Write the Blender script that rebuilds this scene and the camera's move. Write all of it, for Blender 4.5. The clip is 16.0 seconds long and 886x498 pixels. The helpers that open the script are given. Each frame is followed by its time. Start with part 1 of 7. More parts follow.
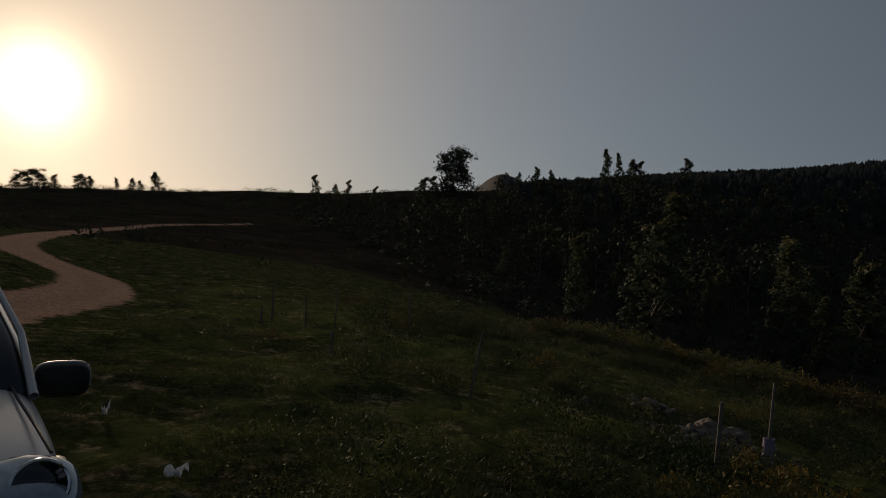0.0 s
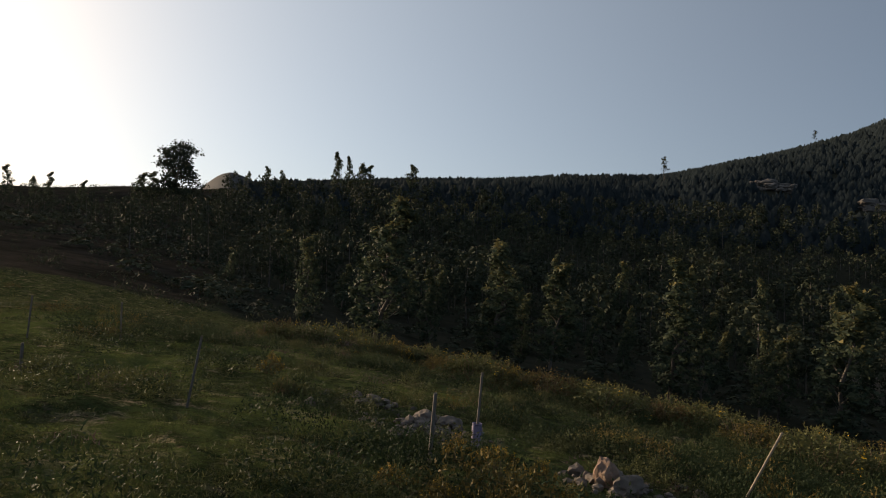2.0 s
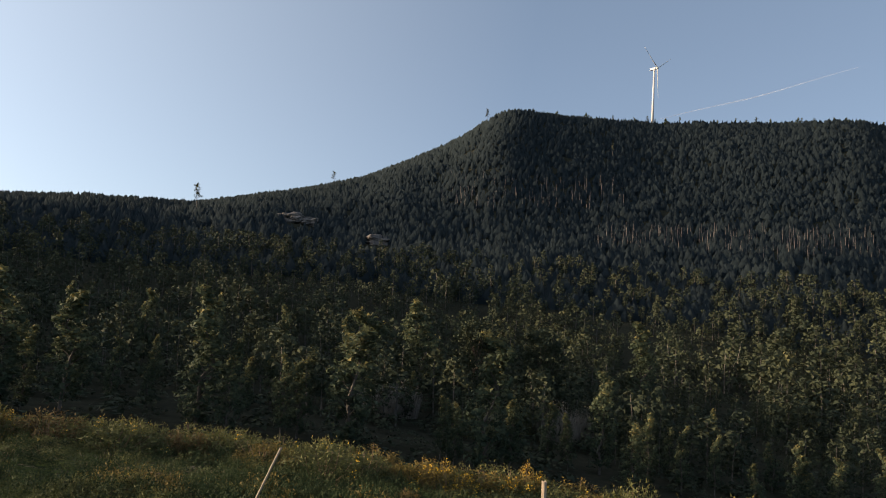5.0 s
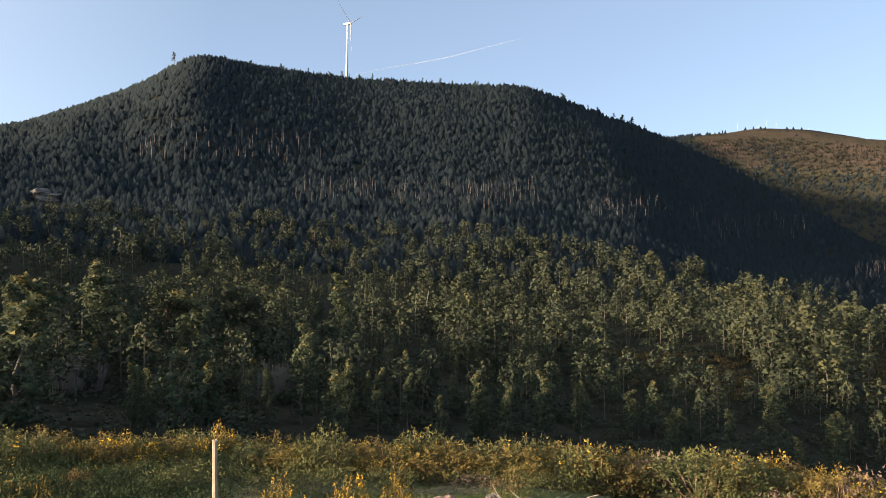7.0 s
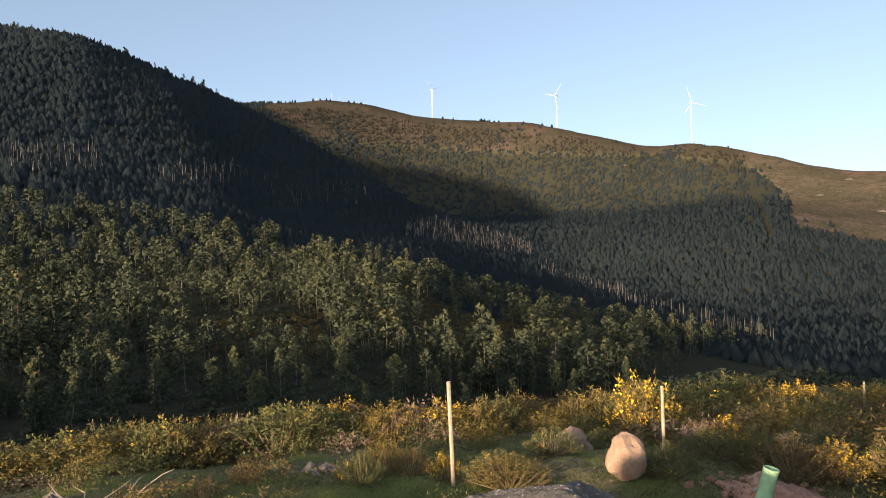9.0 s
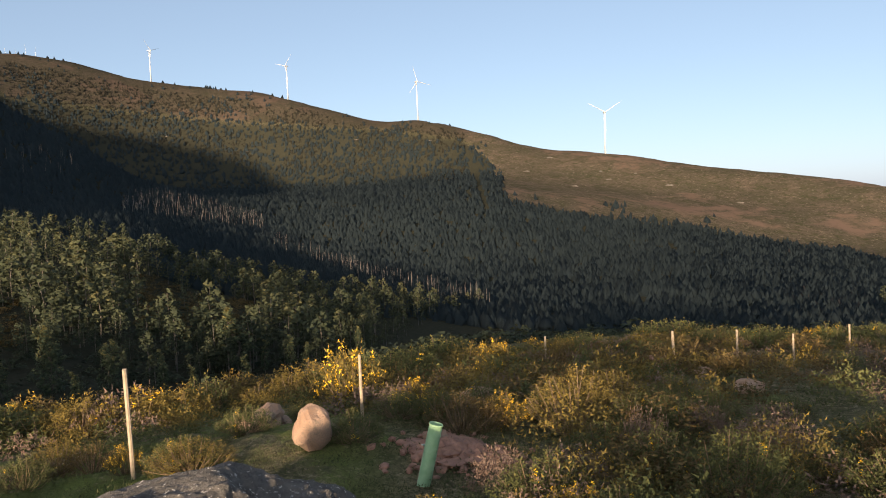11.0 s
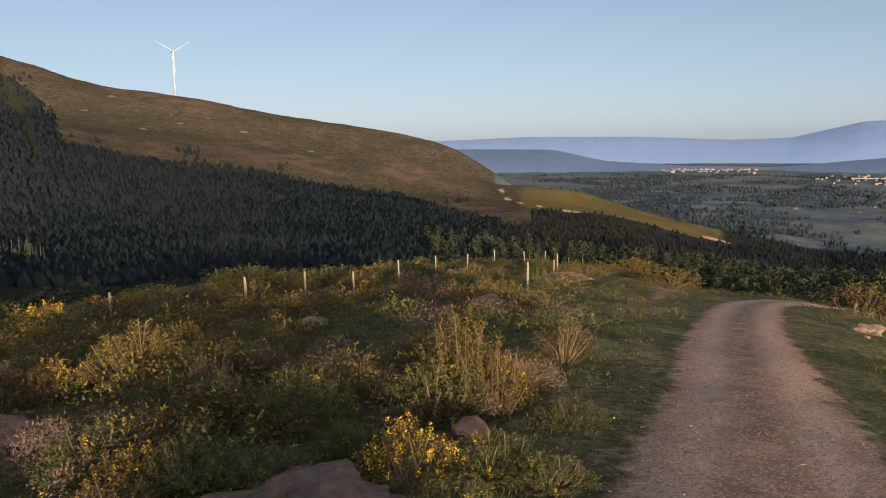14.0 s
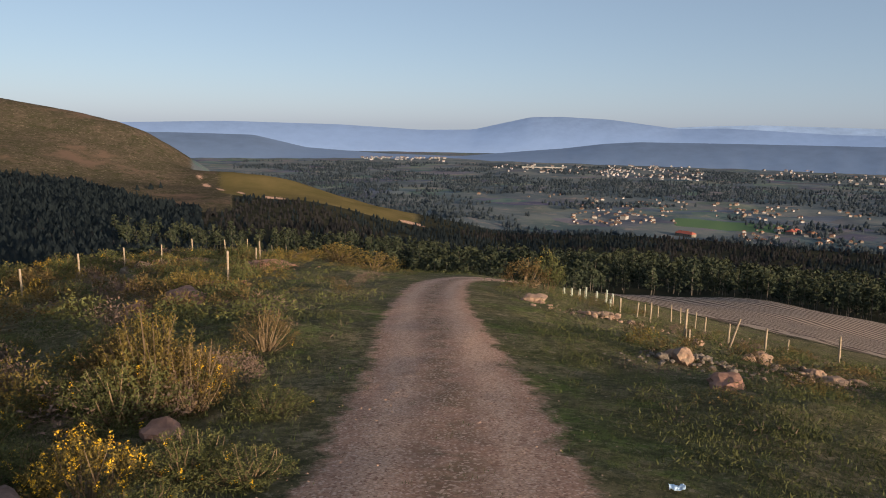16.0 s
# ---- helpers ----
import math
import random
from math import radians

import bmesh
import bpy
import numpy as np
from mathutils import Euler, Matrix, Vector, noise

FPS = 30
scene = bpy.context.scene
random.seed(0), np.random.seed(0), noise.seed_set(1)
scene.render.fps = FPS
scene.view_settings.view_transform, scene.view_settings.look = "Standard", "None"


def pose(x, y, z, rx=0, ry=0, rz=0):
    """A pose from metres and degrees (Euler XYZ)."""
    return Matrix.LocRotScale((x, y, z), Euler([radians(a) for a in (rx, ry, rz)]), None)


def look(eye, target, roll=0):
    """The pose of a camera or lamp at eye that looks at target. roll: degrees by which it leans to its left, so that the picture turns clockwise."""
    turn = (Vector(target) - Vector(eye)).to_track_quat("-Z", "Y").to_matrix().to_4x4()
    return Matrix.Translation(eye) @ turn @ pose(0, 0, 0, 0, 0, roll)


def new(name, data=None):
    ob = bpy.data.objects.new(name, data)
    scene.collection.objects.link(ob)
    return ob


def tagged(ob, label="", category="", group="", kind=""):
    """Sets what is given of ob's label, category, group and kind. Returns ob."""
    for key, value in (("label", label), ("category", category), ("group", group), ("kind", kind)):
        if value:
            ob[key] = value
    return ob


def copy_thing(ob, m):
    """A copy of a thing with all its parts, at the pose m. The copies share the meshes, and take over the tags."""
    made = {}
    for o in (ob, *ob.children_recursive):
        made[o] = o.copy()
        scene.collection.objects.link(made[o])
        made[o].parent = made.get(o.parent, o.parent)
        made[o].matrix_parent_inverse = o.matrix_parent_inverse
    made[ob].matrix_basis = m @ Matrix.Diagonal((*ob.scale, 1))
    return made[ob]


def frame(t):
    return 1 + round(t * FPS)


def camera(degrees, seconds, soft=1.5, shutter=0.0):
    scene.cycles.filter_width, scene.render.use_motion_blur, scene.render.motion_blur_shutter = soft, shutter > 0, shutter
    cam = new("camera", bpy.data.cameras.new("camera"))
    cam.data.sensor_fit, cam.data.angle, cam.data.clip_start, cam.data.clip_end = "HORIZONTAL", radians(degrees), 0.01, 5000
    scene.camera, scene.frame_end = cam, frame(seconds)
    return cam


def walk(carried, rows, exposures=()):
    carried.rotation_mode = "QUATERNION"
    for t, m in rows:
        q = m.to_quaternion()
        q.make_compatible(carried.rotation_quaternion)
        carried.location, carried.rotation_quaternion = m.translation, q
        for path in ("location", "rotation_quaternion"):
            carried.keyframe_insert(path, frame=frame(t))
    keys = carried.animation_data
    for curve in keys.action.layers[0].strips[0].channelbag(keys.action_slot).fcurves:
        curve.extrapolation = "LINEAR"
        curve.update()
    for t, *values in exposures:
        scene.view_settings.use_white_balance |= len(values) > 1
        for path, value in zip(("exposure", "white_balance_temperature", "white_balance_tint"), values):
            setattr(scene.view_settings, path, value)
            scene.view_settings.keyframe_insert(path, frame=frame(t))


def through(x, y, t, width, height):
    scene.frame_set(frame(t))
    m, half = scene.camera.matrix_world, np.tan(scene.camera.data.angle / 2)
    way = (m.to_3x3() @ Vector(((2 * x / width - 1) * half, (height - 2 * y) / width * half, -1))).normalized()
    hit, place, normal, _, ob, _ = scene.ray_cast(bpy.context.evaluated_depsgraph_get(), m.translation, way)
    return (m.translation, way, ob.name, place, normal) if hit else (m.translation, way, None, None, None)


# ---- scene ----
cam = camera(63.33, 16.0, soft=1.0)
EYE = 1.7    # eye height over the ground
ARM = 0.26   # the camera turns at arm's length round the one who holds it
TURNS = [  # seconds, heading, tilt, lean
    (0, -0.00, -0.97, 4.16), (0.5, -3.93, -0.14, 4.28), (1, -8.08, 0.54, 3.91), (1.5, -12.61, 0.45, 3.89), (2, -21.11, 0.72, 4.34),
    (2.5, -30.27, 1.02, 5.00), (3, -35.99, 1.66, 4.99), (3.5, -40.34, 2.22, 4.49), (4, -46.01, 3.07, 4.08), (4.2, -48.48, 3.57, 4.18),
    (6.3, -70.23, 5.00, 1.19), (6.5, -72.74, 4.30, 0.94), (7, -80.81, 2.65, 0.48), (7.5, -88.42, 0.52, 0.09), (8, -95.56, -0.30, -0.36),
    (8.5, -104.64, -0.33, -1.22), (9, -113.54, -0.56, -2.18), (9.2, -116.52, -0.81, -2.09), (11.3, -137.73, -4.27, -2.18), (11.5, -140.22, -4.78, -1.76),
    (12, -146.73, -6.00, -0.74), (12.5, -153.78, -6.40, -0.49), (13, -158.44, -6.91, -0.56), (13.5, -162.42, -7.84, -0.65), (14, -167.27, -8.77, -0.80),
    (14.5, -172.62, -9.30, -0.44), (15, -178.20, -9.63, 0.49), (15.5, -184.94, -9.81, 1.15), (16, -190.80, -9.79, 1.13),
]


# small steps backwards while turning: seconds, x, y
STEPS = [(0, 0.11, 0.78), (4.2, 0.11, 0.78), (6.3, 0.31, 0.49), (9.2, 0.31, 0.49), (11.3, 0.0, 0.0), (16, 0.0, 0.0)]


def held(t, yaw, tilt, lean):
    a = radians(yaw)
    x = float(np.interp(t, [s[0] for s in STEPS], [s[1] for s in STEPS]))
    y = float(np.interp(t, [s[0] for s in STEPS], [s[2] for s in STEPS]))
    return pose(x - ARM * math.sin(a), y + ARM * math.cos(a), EYE, 90 + tilt, 0, yaw) @ pose(0, 0, 0, 0, 0, lean)


walk(cam, [(t, held(t, a, b, c)) for t, a, b, c in TURNS],
     exposures=[(0, -1.4, 6800, 10), (0.5, -1.15, 6800, 10), (1, -0.85, 6800, 10), (1.5, -0.3, 6800, 10), (2, 0.25, 6800, 10), (2.5, 0.6, 6800, 10), (3, 0.84, 6800, 10), (4, 1.0, 6700, 10), (6.5, 1.4, 6550, 10), (7.5, 1.84, 6600, 10),
                (8.5, 1.74, 6700, 10), (9.2, 1.42, 6700, 10), (11.5, 1.2, 6700, 10), (12.5, 1.05, 6700, 10), (14, 0.78, 6700, 10), (16, 0.74, 6600, 10)])

# ---- light ----
SUN_AZ, SUN_EL = 30.0, 8.4
world = bpy.data.worlds.new("world")
scene.world = world
world.use_nodes = True
wn = world.node_tree.nodes
sky = wn.new("ShaderNodeTexSky")
sky.sky_type, sky.sun_disc = "NISHITA", False
sky.sun_elevation, sky.sun_rotation = radians(SUN_EL), radians(-SUN_AZ)
sky.altitude, sky.air_density, sky.dust_density, sky.ozone_density = 400, 1.0, 0.45, 2.0
wl = world.node_tree.links
grey = wn.new("ShaderNodeRGBToBW")           # thin high haze washes the sky's colour out
veil = wn.new("ShaderNodeMix")
veil.data_type, veil.blend_type = "RGBA", "MULTIPLY"
veil.inputs[0].default_value, veil.inputs[7].default_value = 1.0, (1.24, 1.62, 2.30, 1)
even = wn.new("ShaderNodeMath")             # and evens its brightness
even.operation = "POWER"
even.inputs[1].default_value = 0.45
wash = wn.new("ShaderNodeMix")
wash.data_type = "RGBA"
wash.inputs[0].default_value = 0.72
wl.new(sky.outputs["Color"], grey.inputs[0])
wl.new(grey.outputs[0], even.inputs[0])
wl.new(even.outputs[0], veil.inputs[6])
wl.new(sky.outputs["Color"], wash.inputs[6])
wl.new(veil.outputs[2], wash.inputs[7])
# the bright aureole round the low sun
way = wn.new("ShaderNodeTexCoord")
near_sun = wn.new("ShaderNodeVectorMath")
near_sun.operation = "DOT_PRODUCT"
near_sun.inputs[1].default_value = (-math.sin(radians(SUN_AZ)) * math.cos(radians(SUN_EL)), math.cos(radians(SUN_AZ)) * math.cos(radians(SUN_EL)), math.sin(radians(SUN_EL)))
wl.new(way.outputs["Generated"], near_sun.inputs[0])
ahead = wn.new("ShaderNodeMath")
ahead.operation = "MAXIMUM"
ahead.inputs[1].default_value = 0.0
wl.new(near_sun.outputs["Value"], ahead.inputs[0])
lit = wash.outputs[2]
for power, strength, tint in ((900, 40.0, (1.0, 0.86, 0.62)), (220, 8.0, (1.0, 0.74, 0.40)), (20, 11.0, (1.0, 0.62, 0.24)), (6, 3.4, (1.0, 0.74, 0.42)), (2.5, 1.6, (0.64, 0.88, 1.15)), (1.0, 1.6, (1.0, 0.93, 0.8))):
    fall = wn.new("ShaderNodeMath")
    fall.operation, fall.use_clamp = "POWER", True
    wl.new(ahead.outputs[0], fall.inputs[0])
    fall.inputs[1].default_value = power
    glow = wn.new("ShaderNodeMix")
    glow.data_type, glow.blend_type, glow.clamp_factor = "RGBA", "ADD", False
    wl.new(fall.outputs[0], glow.inputs[0])
    wl.new(lit, glow.inputs[6])
    glow.inputs[7].default_value = (*(strength * c for c in tint), 1)
    lit = glow.outputs[2]
wl.new(lit, wn["Background"].inputs["Color"])
wn["Background"].inputs["Strength"].default_value = 0.096
sun = new("sun", bpy.data.lights.new("sun", "SUN"))
sun.data.energy, sun.data.angle, sun.data.color = 5.0, radians(2.5), (1.0, 0.76, 0.52)
sun.matrix_world = look((0, 0, 0), (math.sin(radians(SUN_AZ)), -math.cos(radians(SUN_AZ)), -math.tan(radians(SUN_EL))))

# ---- materials ----
def rgb(r, g, b):
    return (r, g, b, 1.0)


class Mat:
    """A small wrapper to write node materials briefly."""

    def __init__(self, name, rough=0.9, metal=0.0):
        self.m = bpy.data.materials.new(name)
        self.m.use_nodes = True
        self.t = self.m.node_tree
        self.b = self.t.nodes["Principled BSDF"]
        self.b.inputs["Roughness"].default_value = rough
        self.b.inputs["Metallic"].default_value = metal
        self.b.inputs["Specular IOR Level"].default_value = 0.3

    def n(self, kind, **values):
        node = self.t.nodes.new(kind)
        for k, v in values.items():
            node.inputs[k.replace("_", " ")].default_value = v
        return node

    def link(self, a, b):
        self.t.links.new(a, b)

    def attr(self, name):
        node = self.t.nodes.new("ShaderNodeAttribute")
        node.attribute_name = name
        return node.outputs["Fac"]

    def pos(self):
        return self.t.nodes.new("ShaderNodeNewGeometry").outputs["Position"]

    def local(self):
        return self.t.nodes.new("ShaderNodeTexCoord").outputs["Object"]

    def noise(self, scale, detail=4, rough=0.6, at=None):
        node = self.n("ShaderNodeTexNoise", Scale=scale, Detail=detail, Roughness=rough)
        self.link(at or self.pos(), node.inputs["Vector"])
        return node.outputs["Fac"]

    def ramp(self, fac, lo, hi):
        node = self.t.nodes.new("ShaderNodeMapRange")
        node.inputs["From Min"].default_value, node.inputs["From Max"].default_value = lo, hi
        self.link(fac, node.inputs["Value"])
        return node.outputs["Result"]

    def mix(self, fac, a, b, kind="MIX"):
        node = self.t.nodes.new("ShaderNodeMix")
        node.data_type, node.blend_type = "RGBA", kind
        for v, s in ((fac, node.inputs[0]), (a, node.inputs[6]), (b, node.inputs[7])):
            if hasattr(v, "is_linked"):
                self.link(v, s)
            else:
                s.default_value = v
        return node.outputs[2]

    def math(self, op, a, b=0.0):
        node = self.t.nodes.new("ShaderNodeMath")
        node.operation = op
        for v, s in ((a, node.inputs[0]), (b, node.inputs[1])):
            if hasattr(v, "is_linked"):
                self.link(v, s)
            else:
                s.default_value = v
        return node.outputs[0]

    def bump(self, height, strength=0.5, dist=0.05):
        node = self.n("ShaderNodeBump", Strength=strength, Distance=dist)
        self.link(height, node.inputs["Height"])
        self.link(node.outputs["Normal"], self.b.inputs["Normal"])

    def colour(self, c):
        if hasattr(c, "is_linked"):
            self.link(c, self.b.inputs["Base Color"])
        else:
            self.b.inputs["Base Color"].default_value = c
        return self.m

    def random(self):
        return self.t.nodes.new("ShaderNodeObjectInfo").outputs["Random"]


def plain(name, c, rough=0.8, metal=0.0, vary=0.25, scale=3.0, bump=0.2):
    k = Mat(name, rough, metal)
    f = k.noise(scale, 5, at=k.local())
    if bump:
        k.bump(k.noise(scale * 6, 4, at=k.local()), bump, 0.01)
    return k.colour(k.mix(k.ramp(f, 0.3, 0.7), rgb(*(v * (1 - vary) for v in c)), rgb(*(min(1, v * (1 + vary)) for v in c))))


def ground_material():
    k = Mat("earth_and_turf", 1.0)
    k.b.inputs["Specular IOR Level"].default_value = 0.0
    mid, fine = k.noise(0.6, 5, 0.65), k.noise(6.0, 6, 0.7)
    grain = k.noise(38.0, 5, 0.75)
    turf = k.mix(k.ramp(mid, 0.35, 0.65), rgb(0.105, 0.10, 0.05), rgb(0.225, 0.18, 0.11))
    # mossy turf, also painted darker because it is seen against the sun
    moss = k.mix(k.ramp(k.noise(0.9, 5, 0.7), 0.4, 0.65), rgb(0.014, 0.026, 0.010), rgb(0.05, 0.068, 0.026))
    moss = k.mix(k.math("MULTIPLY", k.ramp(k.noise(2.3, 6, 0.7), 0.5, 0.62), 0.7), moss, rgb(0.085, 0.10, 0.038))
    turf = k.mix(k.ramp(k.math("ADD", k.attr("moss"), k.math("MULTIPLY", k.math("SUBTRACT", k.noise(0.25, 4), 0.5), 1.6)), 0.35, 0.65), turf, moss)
    turf = k.mix(k.ramp(k.noise(1.7, 6, 0.75), 0.54, 0.66), turf, rgb(0.32, 0.25, 0.165))
    turf = k.mix(k.ramp(k.noise(2.9, 6, 0.75), 0.54, 0.62), turf, rgb(0.085, 0.078, 0.048))
    turf = k.mix(k.math("MULTIPLY", k.ramp(grain, 0.5, 0.7), 0.75), turf, rgb(0.075, 0.068, 0.038))
    turf = k.mix(k.math("MULTIPLY", k.ramp(k.noise(55.0, 4, 0.7), 0.6, 0.74), 0.5), turf, rgb(0.18, 0.145, 0.085))
    green = k.math("MULTIPLY", k.ramp(k.noise(0.42, 6, 0.72), 0.55, 0.64), k.ramp(k.attr("moss"), 0.7, 0.2))
    turf = k.mix(k.math("MULTIPLY", green, 0.8), turf, k.mix(k.ramp(grain, 0.35, 0.65), rgb(0.17, 0.21, 0.06), rgb(0.085, 0.11, 0.035)))
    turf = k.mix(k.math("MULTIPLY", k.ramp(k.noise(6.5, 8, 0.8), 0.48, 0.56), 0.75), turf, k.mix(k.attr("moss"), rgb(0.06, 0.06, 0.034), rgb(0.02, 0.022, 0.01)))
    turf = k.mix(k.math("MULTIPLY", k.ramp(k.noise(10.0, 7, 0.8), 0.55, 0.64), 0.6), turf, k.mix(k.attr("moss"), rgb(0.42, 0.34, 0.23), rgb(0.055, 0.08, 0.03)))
    lawn = k.math("MULTIPLY", k.attr("lush"), k.ramp(k.math("ADD", k.noise(0.5, 6, 0.7), k.math("MULTIPLY", fine, 0.3)), 0.58, 0.70))
    turf = k.mix(k.math("MULTIPLY", lawn, 0.85), turf, k.mix(k.ramp(grain, 0.35, 0.65), rgb(0.165, 0.19, 0.056), rgb(0.07, 0.09, 0.028)))
    lane = k.attr("lane")
    soil = k.mix(k.ramp(fine, 0.3, 0.7), rgb(0.45, 0.248, 0.165), rgb(0.66, 0.42, 0.298))
    soil = k.mix(k.ramp(k.noise(0.9, 5, 0.7), 0.42, 0.62), soil, rgb(0.56, 0.335, 0.245))
    rut = k.math("ABSOLUTE", k.math("SUBTRACT", k.math("ADD", lane, k.math("MULTIPLY", k.math("SUBTRACT", k.noise(0.8, 3), 0.5), 0.5)), 0.55))
    soil = k.mix(k.math("MULTIPLY", k.ramp(rut, 0.32, 0.08), 0.7), soil, rgb(0.74, 0.50, 0.365))
    midway = k.math("MULTIPLY", k.ramp(lane, 0.42, 0.08), k.ramp(k.noise(2.2, 5, 0.7), 0.42, 0.56))
    soil = k.mix(k.math("MULTIPLY", midway, 0.8), soil, rgb(0.17, 0.135, 0.085))
    soil = k.mix(k.math("MULTIPLY", k.ramp(k.noise(2.0, 6, 0.75), 0.56, 0.68), 0.65), soil, rgb(0.24, 0.15, 0.11))
    sep = k.t.nodes.new("ShaderNodeSeparateXYZ")
    k.link(k.pos(), sep.inputs[0])
    soil = k.mix(k.math("MULTIPLY", k.ramp(sep.outputs["Y"], 6.0, 14.0), 0.8), soil, k.mix(k.ramp(fine, 0.35, 0.65), rgb(0.13, 0.105, 0.085), rgb(0.24, 0.20, 0.165)))   # past the car painted greyer and darker, as backlit dirt looks
    stones = k.n("ShaderNodeTexVoronoi", Scale=42.0)
    bright = k.t.nodes.new("ShaderNodeRGBToBW")
    k.link(k.pos(), stones.inputs["Vector"])
    k.link(stones.outputs["Color"], bright.inputs[0])
    soil = k.mix(k.ramp(bright.outputs[0], 0.32, 0.15), soil, rgb(0.36, 0.21, 0.15))
    soil = k.mix(k.math("MULTIPLY", k.ramp(bright.outputs[0], 0.62, 0.8), 0.8), soil, rgb(0.78, 0.56, 0.44))
    soil = k.mix(k.math("MULTIPLY", k.ramp(stones.outputs["Distance"], 0.45, 0.62), 0.4), soil, rgb(0.30, 0.175, 0.125))
    soil = k.mix(k.math("MULTIPLY", k.ramp(grain, 0.5, 0.66), 0.4), soil, rgb(0.28, 0.16, 0.115))
    litter = k.mix(k.ramp(mid, 0.3, 0.7), rgb(0.028, 0.029, 0.021), rgb(0.045, 0.043, 0.03))
    heath = k.mix(k.ramp(k.noise(0.018, 6, 0.7), 0.4, 0.62), rgb(0.064, 0.056, 0.039), rgb(0.10, 0.077, 0.058))
    heath = k.mix(k.ramp(k.noise(0.09, 6, 0.75), 0.48, 0.62), heath, rgb(0.05, 0.05, 0.028))
    heath = k.mix(k.ramp(k.noise(0.35, 5, 0.75), 0.52, 0.66), heath, rgb(0.024, 0.026, 0.016))
    heath = k.mix(k.math("MULTIPLY", k.ramp(k.noise(0.22, 6, 0.8), 0.56, 0.64), 0.6), heath, rgb(0.23, 0.18, 0.14))
    heath = k.mix(k.ramp(k.noise(0.007, 5, 0.7), 0.53, 0.62), heath, rgb(0.125, 0.086, 0.066))
    # heath painted darker by the same mask, on the sunward rise and the ridge
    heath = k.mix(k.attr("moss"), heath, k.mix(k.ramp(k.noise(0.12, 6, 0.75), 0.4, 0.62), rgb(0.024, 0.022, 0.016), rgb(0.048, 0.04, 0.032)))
    meadow = k.mix(k.ramp(k.noise(0.03, 5), 0.35, 0.65), rgb(0.10, 0.084, 0.036), rgb(0.14, 0.108, 0.05))
    wave = k.n("ShaderNodeTexWave", Scale=0.075, Distortion=1.2, Detail=2.0)
    k.link(k.pos(), wave.inputs["Vector"])
    plough = k.mix(k.ramp(wave.outputs["Fac"], 0.3, 0.7), rgb(0.12, 0.09, 0.075), rgb(0.36, 0.28, 0.225))
    plough = k.mix(k.ramp(k.noise(0.05, 4), 0.6, 0.7), plough, rgb(0.25, 0.20, 0.16))
    cells = k.n("ShaderNodeTexVoronoi", Scale=0.012)
    k.link(k.pos(), cells.inputs["Vector"])
    # lowland colour with distance haze painted in: pale and blue-grey
    plain_hazed = k.mix(k.ramp(k.noise(0.006, 6, 0.7), 0.42, 0.6), rgb(0.09, 0.114, 0.13), rgb(0.16, 0.172, 0.168))
    plain_hazed = k.mix(k.math("MULTIPLY", k.ramp(k.noise(0.004, 4), 0.45, 0.55), 0.16), plain_hazed, cells.outputs["Color"], "SOFT_LIGHT")
    plain_hazed = k.mix(k.ramp(k.noise(0.02, 5, 0.7), 0.55, 0.68), plain_hazed, rgb(0.24, 0.205, 0.18))
    c = turf
    wob = k.math("ADD", k.math("MULTIPLY", k.math("SUBTRACT", fine, 0.5), 1.0), k.math("MULTIPLY", k.math("SUBTRACT", k.noise(1.1, 5, 0.7), 0.5), 1.1))
    for name, layer in (("litter", litter), ("heath", heath), ("lowland", plain_hazed), ("pasture", rgb(0.10, 0.16, 0.085)), ("meadow", meadow), ("plough", plough), ("dirt", soil)):
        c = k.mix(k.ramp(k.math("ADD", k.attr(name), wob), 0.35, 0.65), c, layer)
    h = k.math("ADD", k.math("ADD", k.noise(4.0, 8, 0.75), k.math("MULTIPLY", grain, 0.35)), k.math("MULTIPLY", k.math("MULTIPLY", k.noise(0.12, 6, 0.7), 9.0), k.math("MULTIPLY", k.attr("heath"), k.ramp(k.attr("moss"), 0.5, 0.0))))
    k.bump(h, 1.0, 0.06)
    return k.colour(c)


GROUND = ground_material()

# ---- terrain: rings of (heading, distance, slope angle seen from the eye), heading in degrees to the left of north ----
NEAR = [(31, 8, -13.2), (8, 8, -13.8), (-5, 8, -14.4), (-31, 8, -17.5), (-55, 8, -19.5), (-90, 8, -20.6), (-124, 8, -20.8), (-160, 8, -20.4), (-190, 8, -20.4), (-224, 8, -20.8)]
EDGE = [(31, 30, -3.2), (19, 45, -3.5), (8, 45, -4.0), (-5, 40, -6.2), (-18, 35, -8.2), (-31, 30, -10.2), (-41, 28, -11.2), (-55, 26, -12.6), (-65, 24, -13.6),
        (-82, 22, -14.6), (-105, 22, -14.8), (-124, 24, -14.2), (-138, 28, -12.9), (-151, 34, -11.3), (-162, 45, -10.8), (-170, 55, -10.0), (-180, 47, -10.5),
        (-185, 37, -11.6), (-189, 29, -12.3), (-193, 27, -12.4), (-198, 30, -12.8), (-205, 36, -13.6), (-213, 40, -15.2), (-224, 40, -16.2)]
VALLEY = [(31, 60, -1.7), (19, 90, -1.7), (8, 90, -2.5), (-5, 80, -5.0), (-18, 70, -8.8), (-31, 70, -11), (-41, 70, -12), (-55, 75, -13), (-65, 80, -13.6), (-82, 90, -14),
          (-105, 110, -14), (-124, 200, -11.5), (-138, 350, -9.7), (-151, 380, -9.7), (-162, 400, -9.8), (-170, 420, -10.2), (-180, 380, -11.6), (-187, 300, -13),
          (-195, 260, -13.2), (-204, 270, -12.4), (-213, 280, -12.2), (-224, 270, -13.0)]
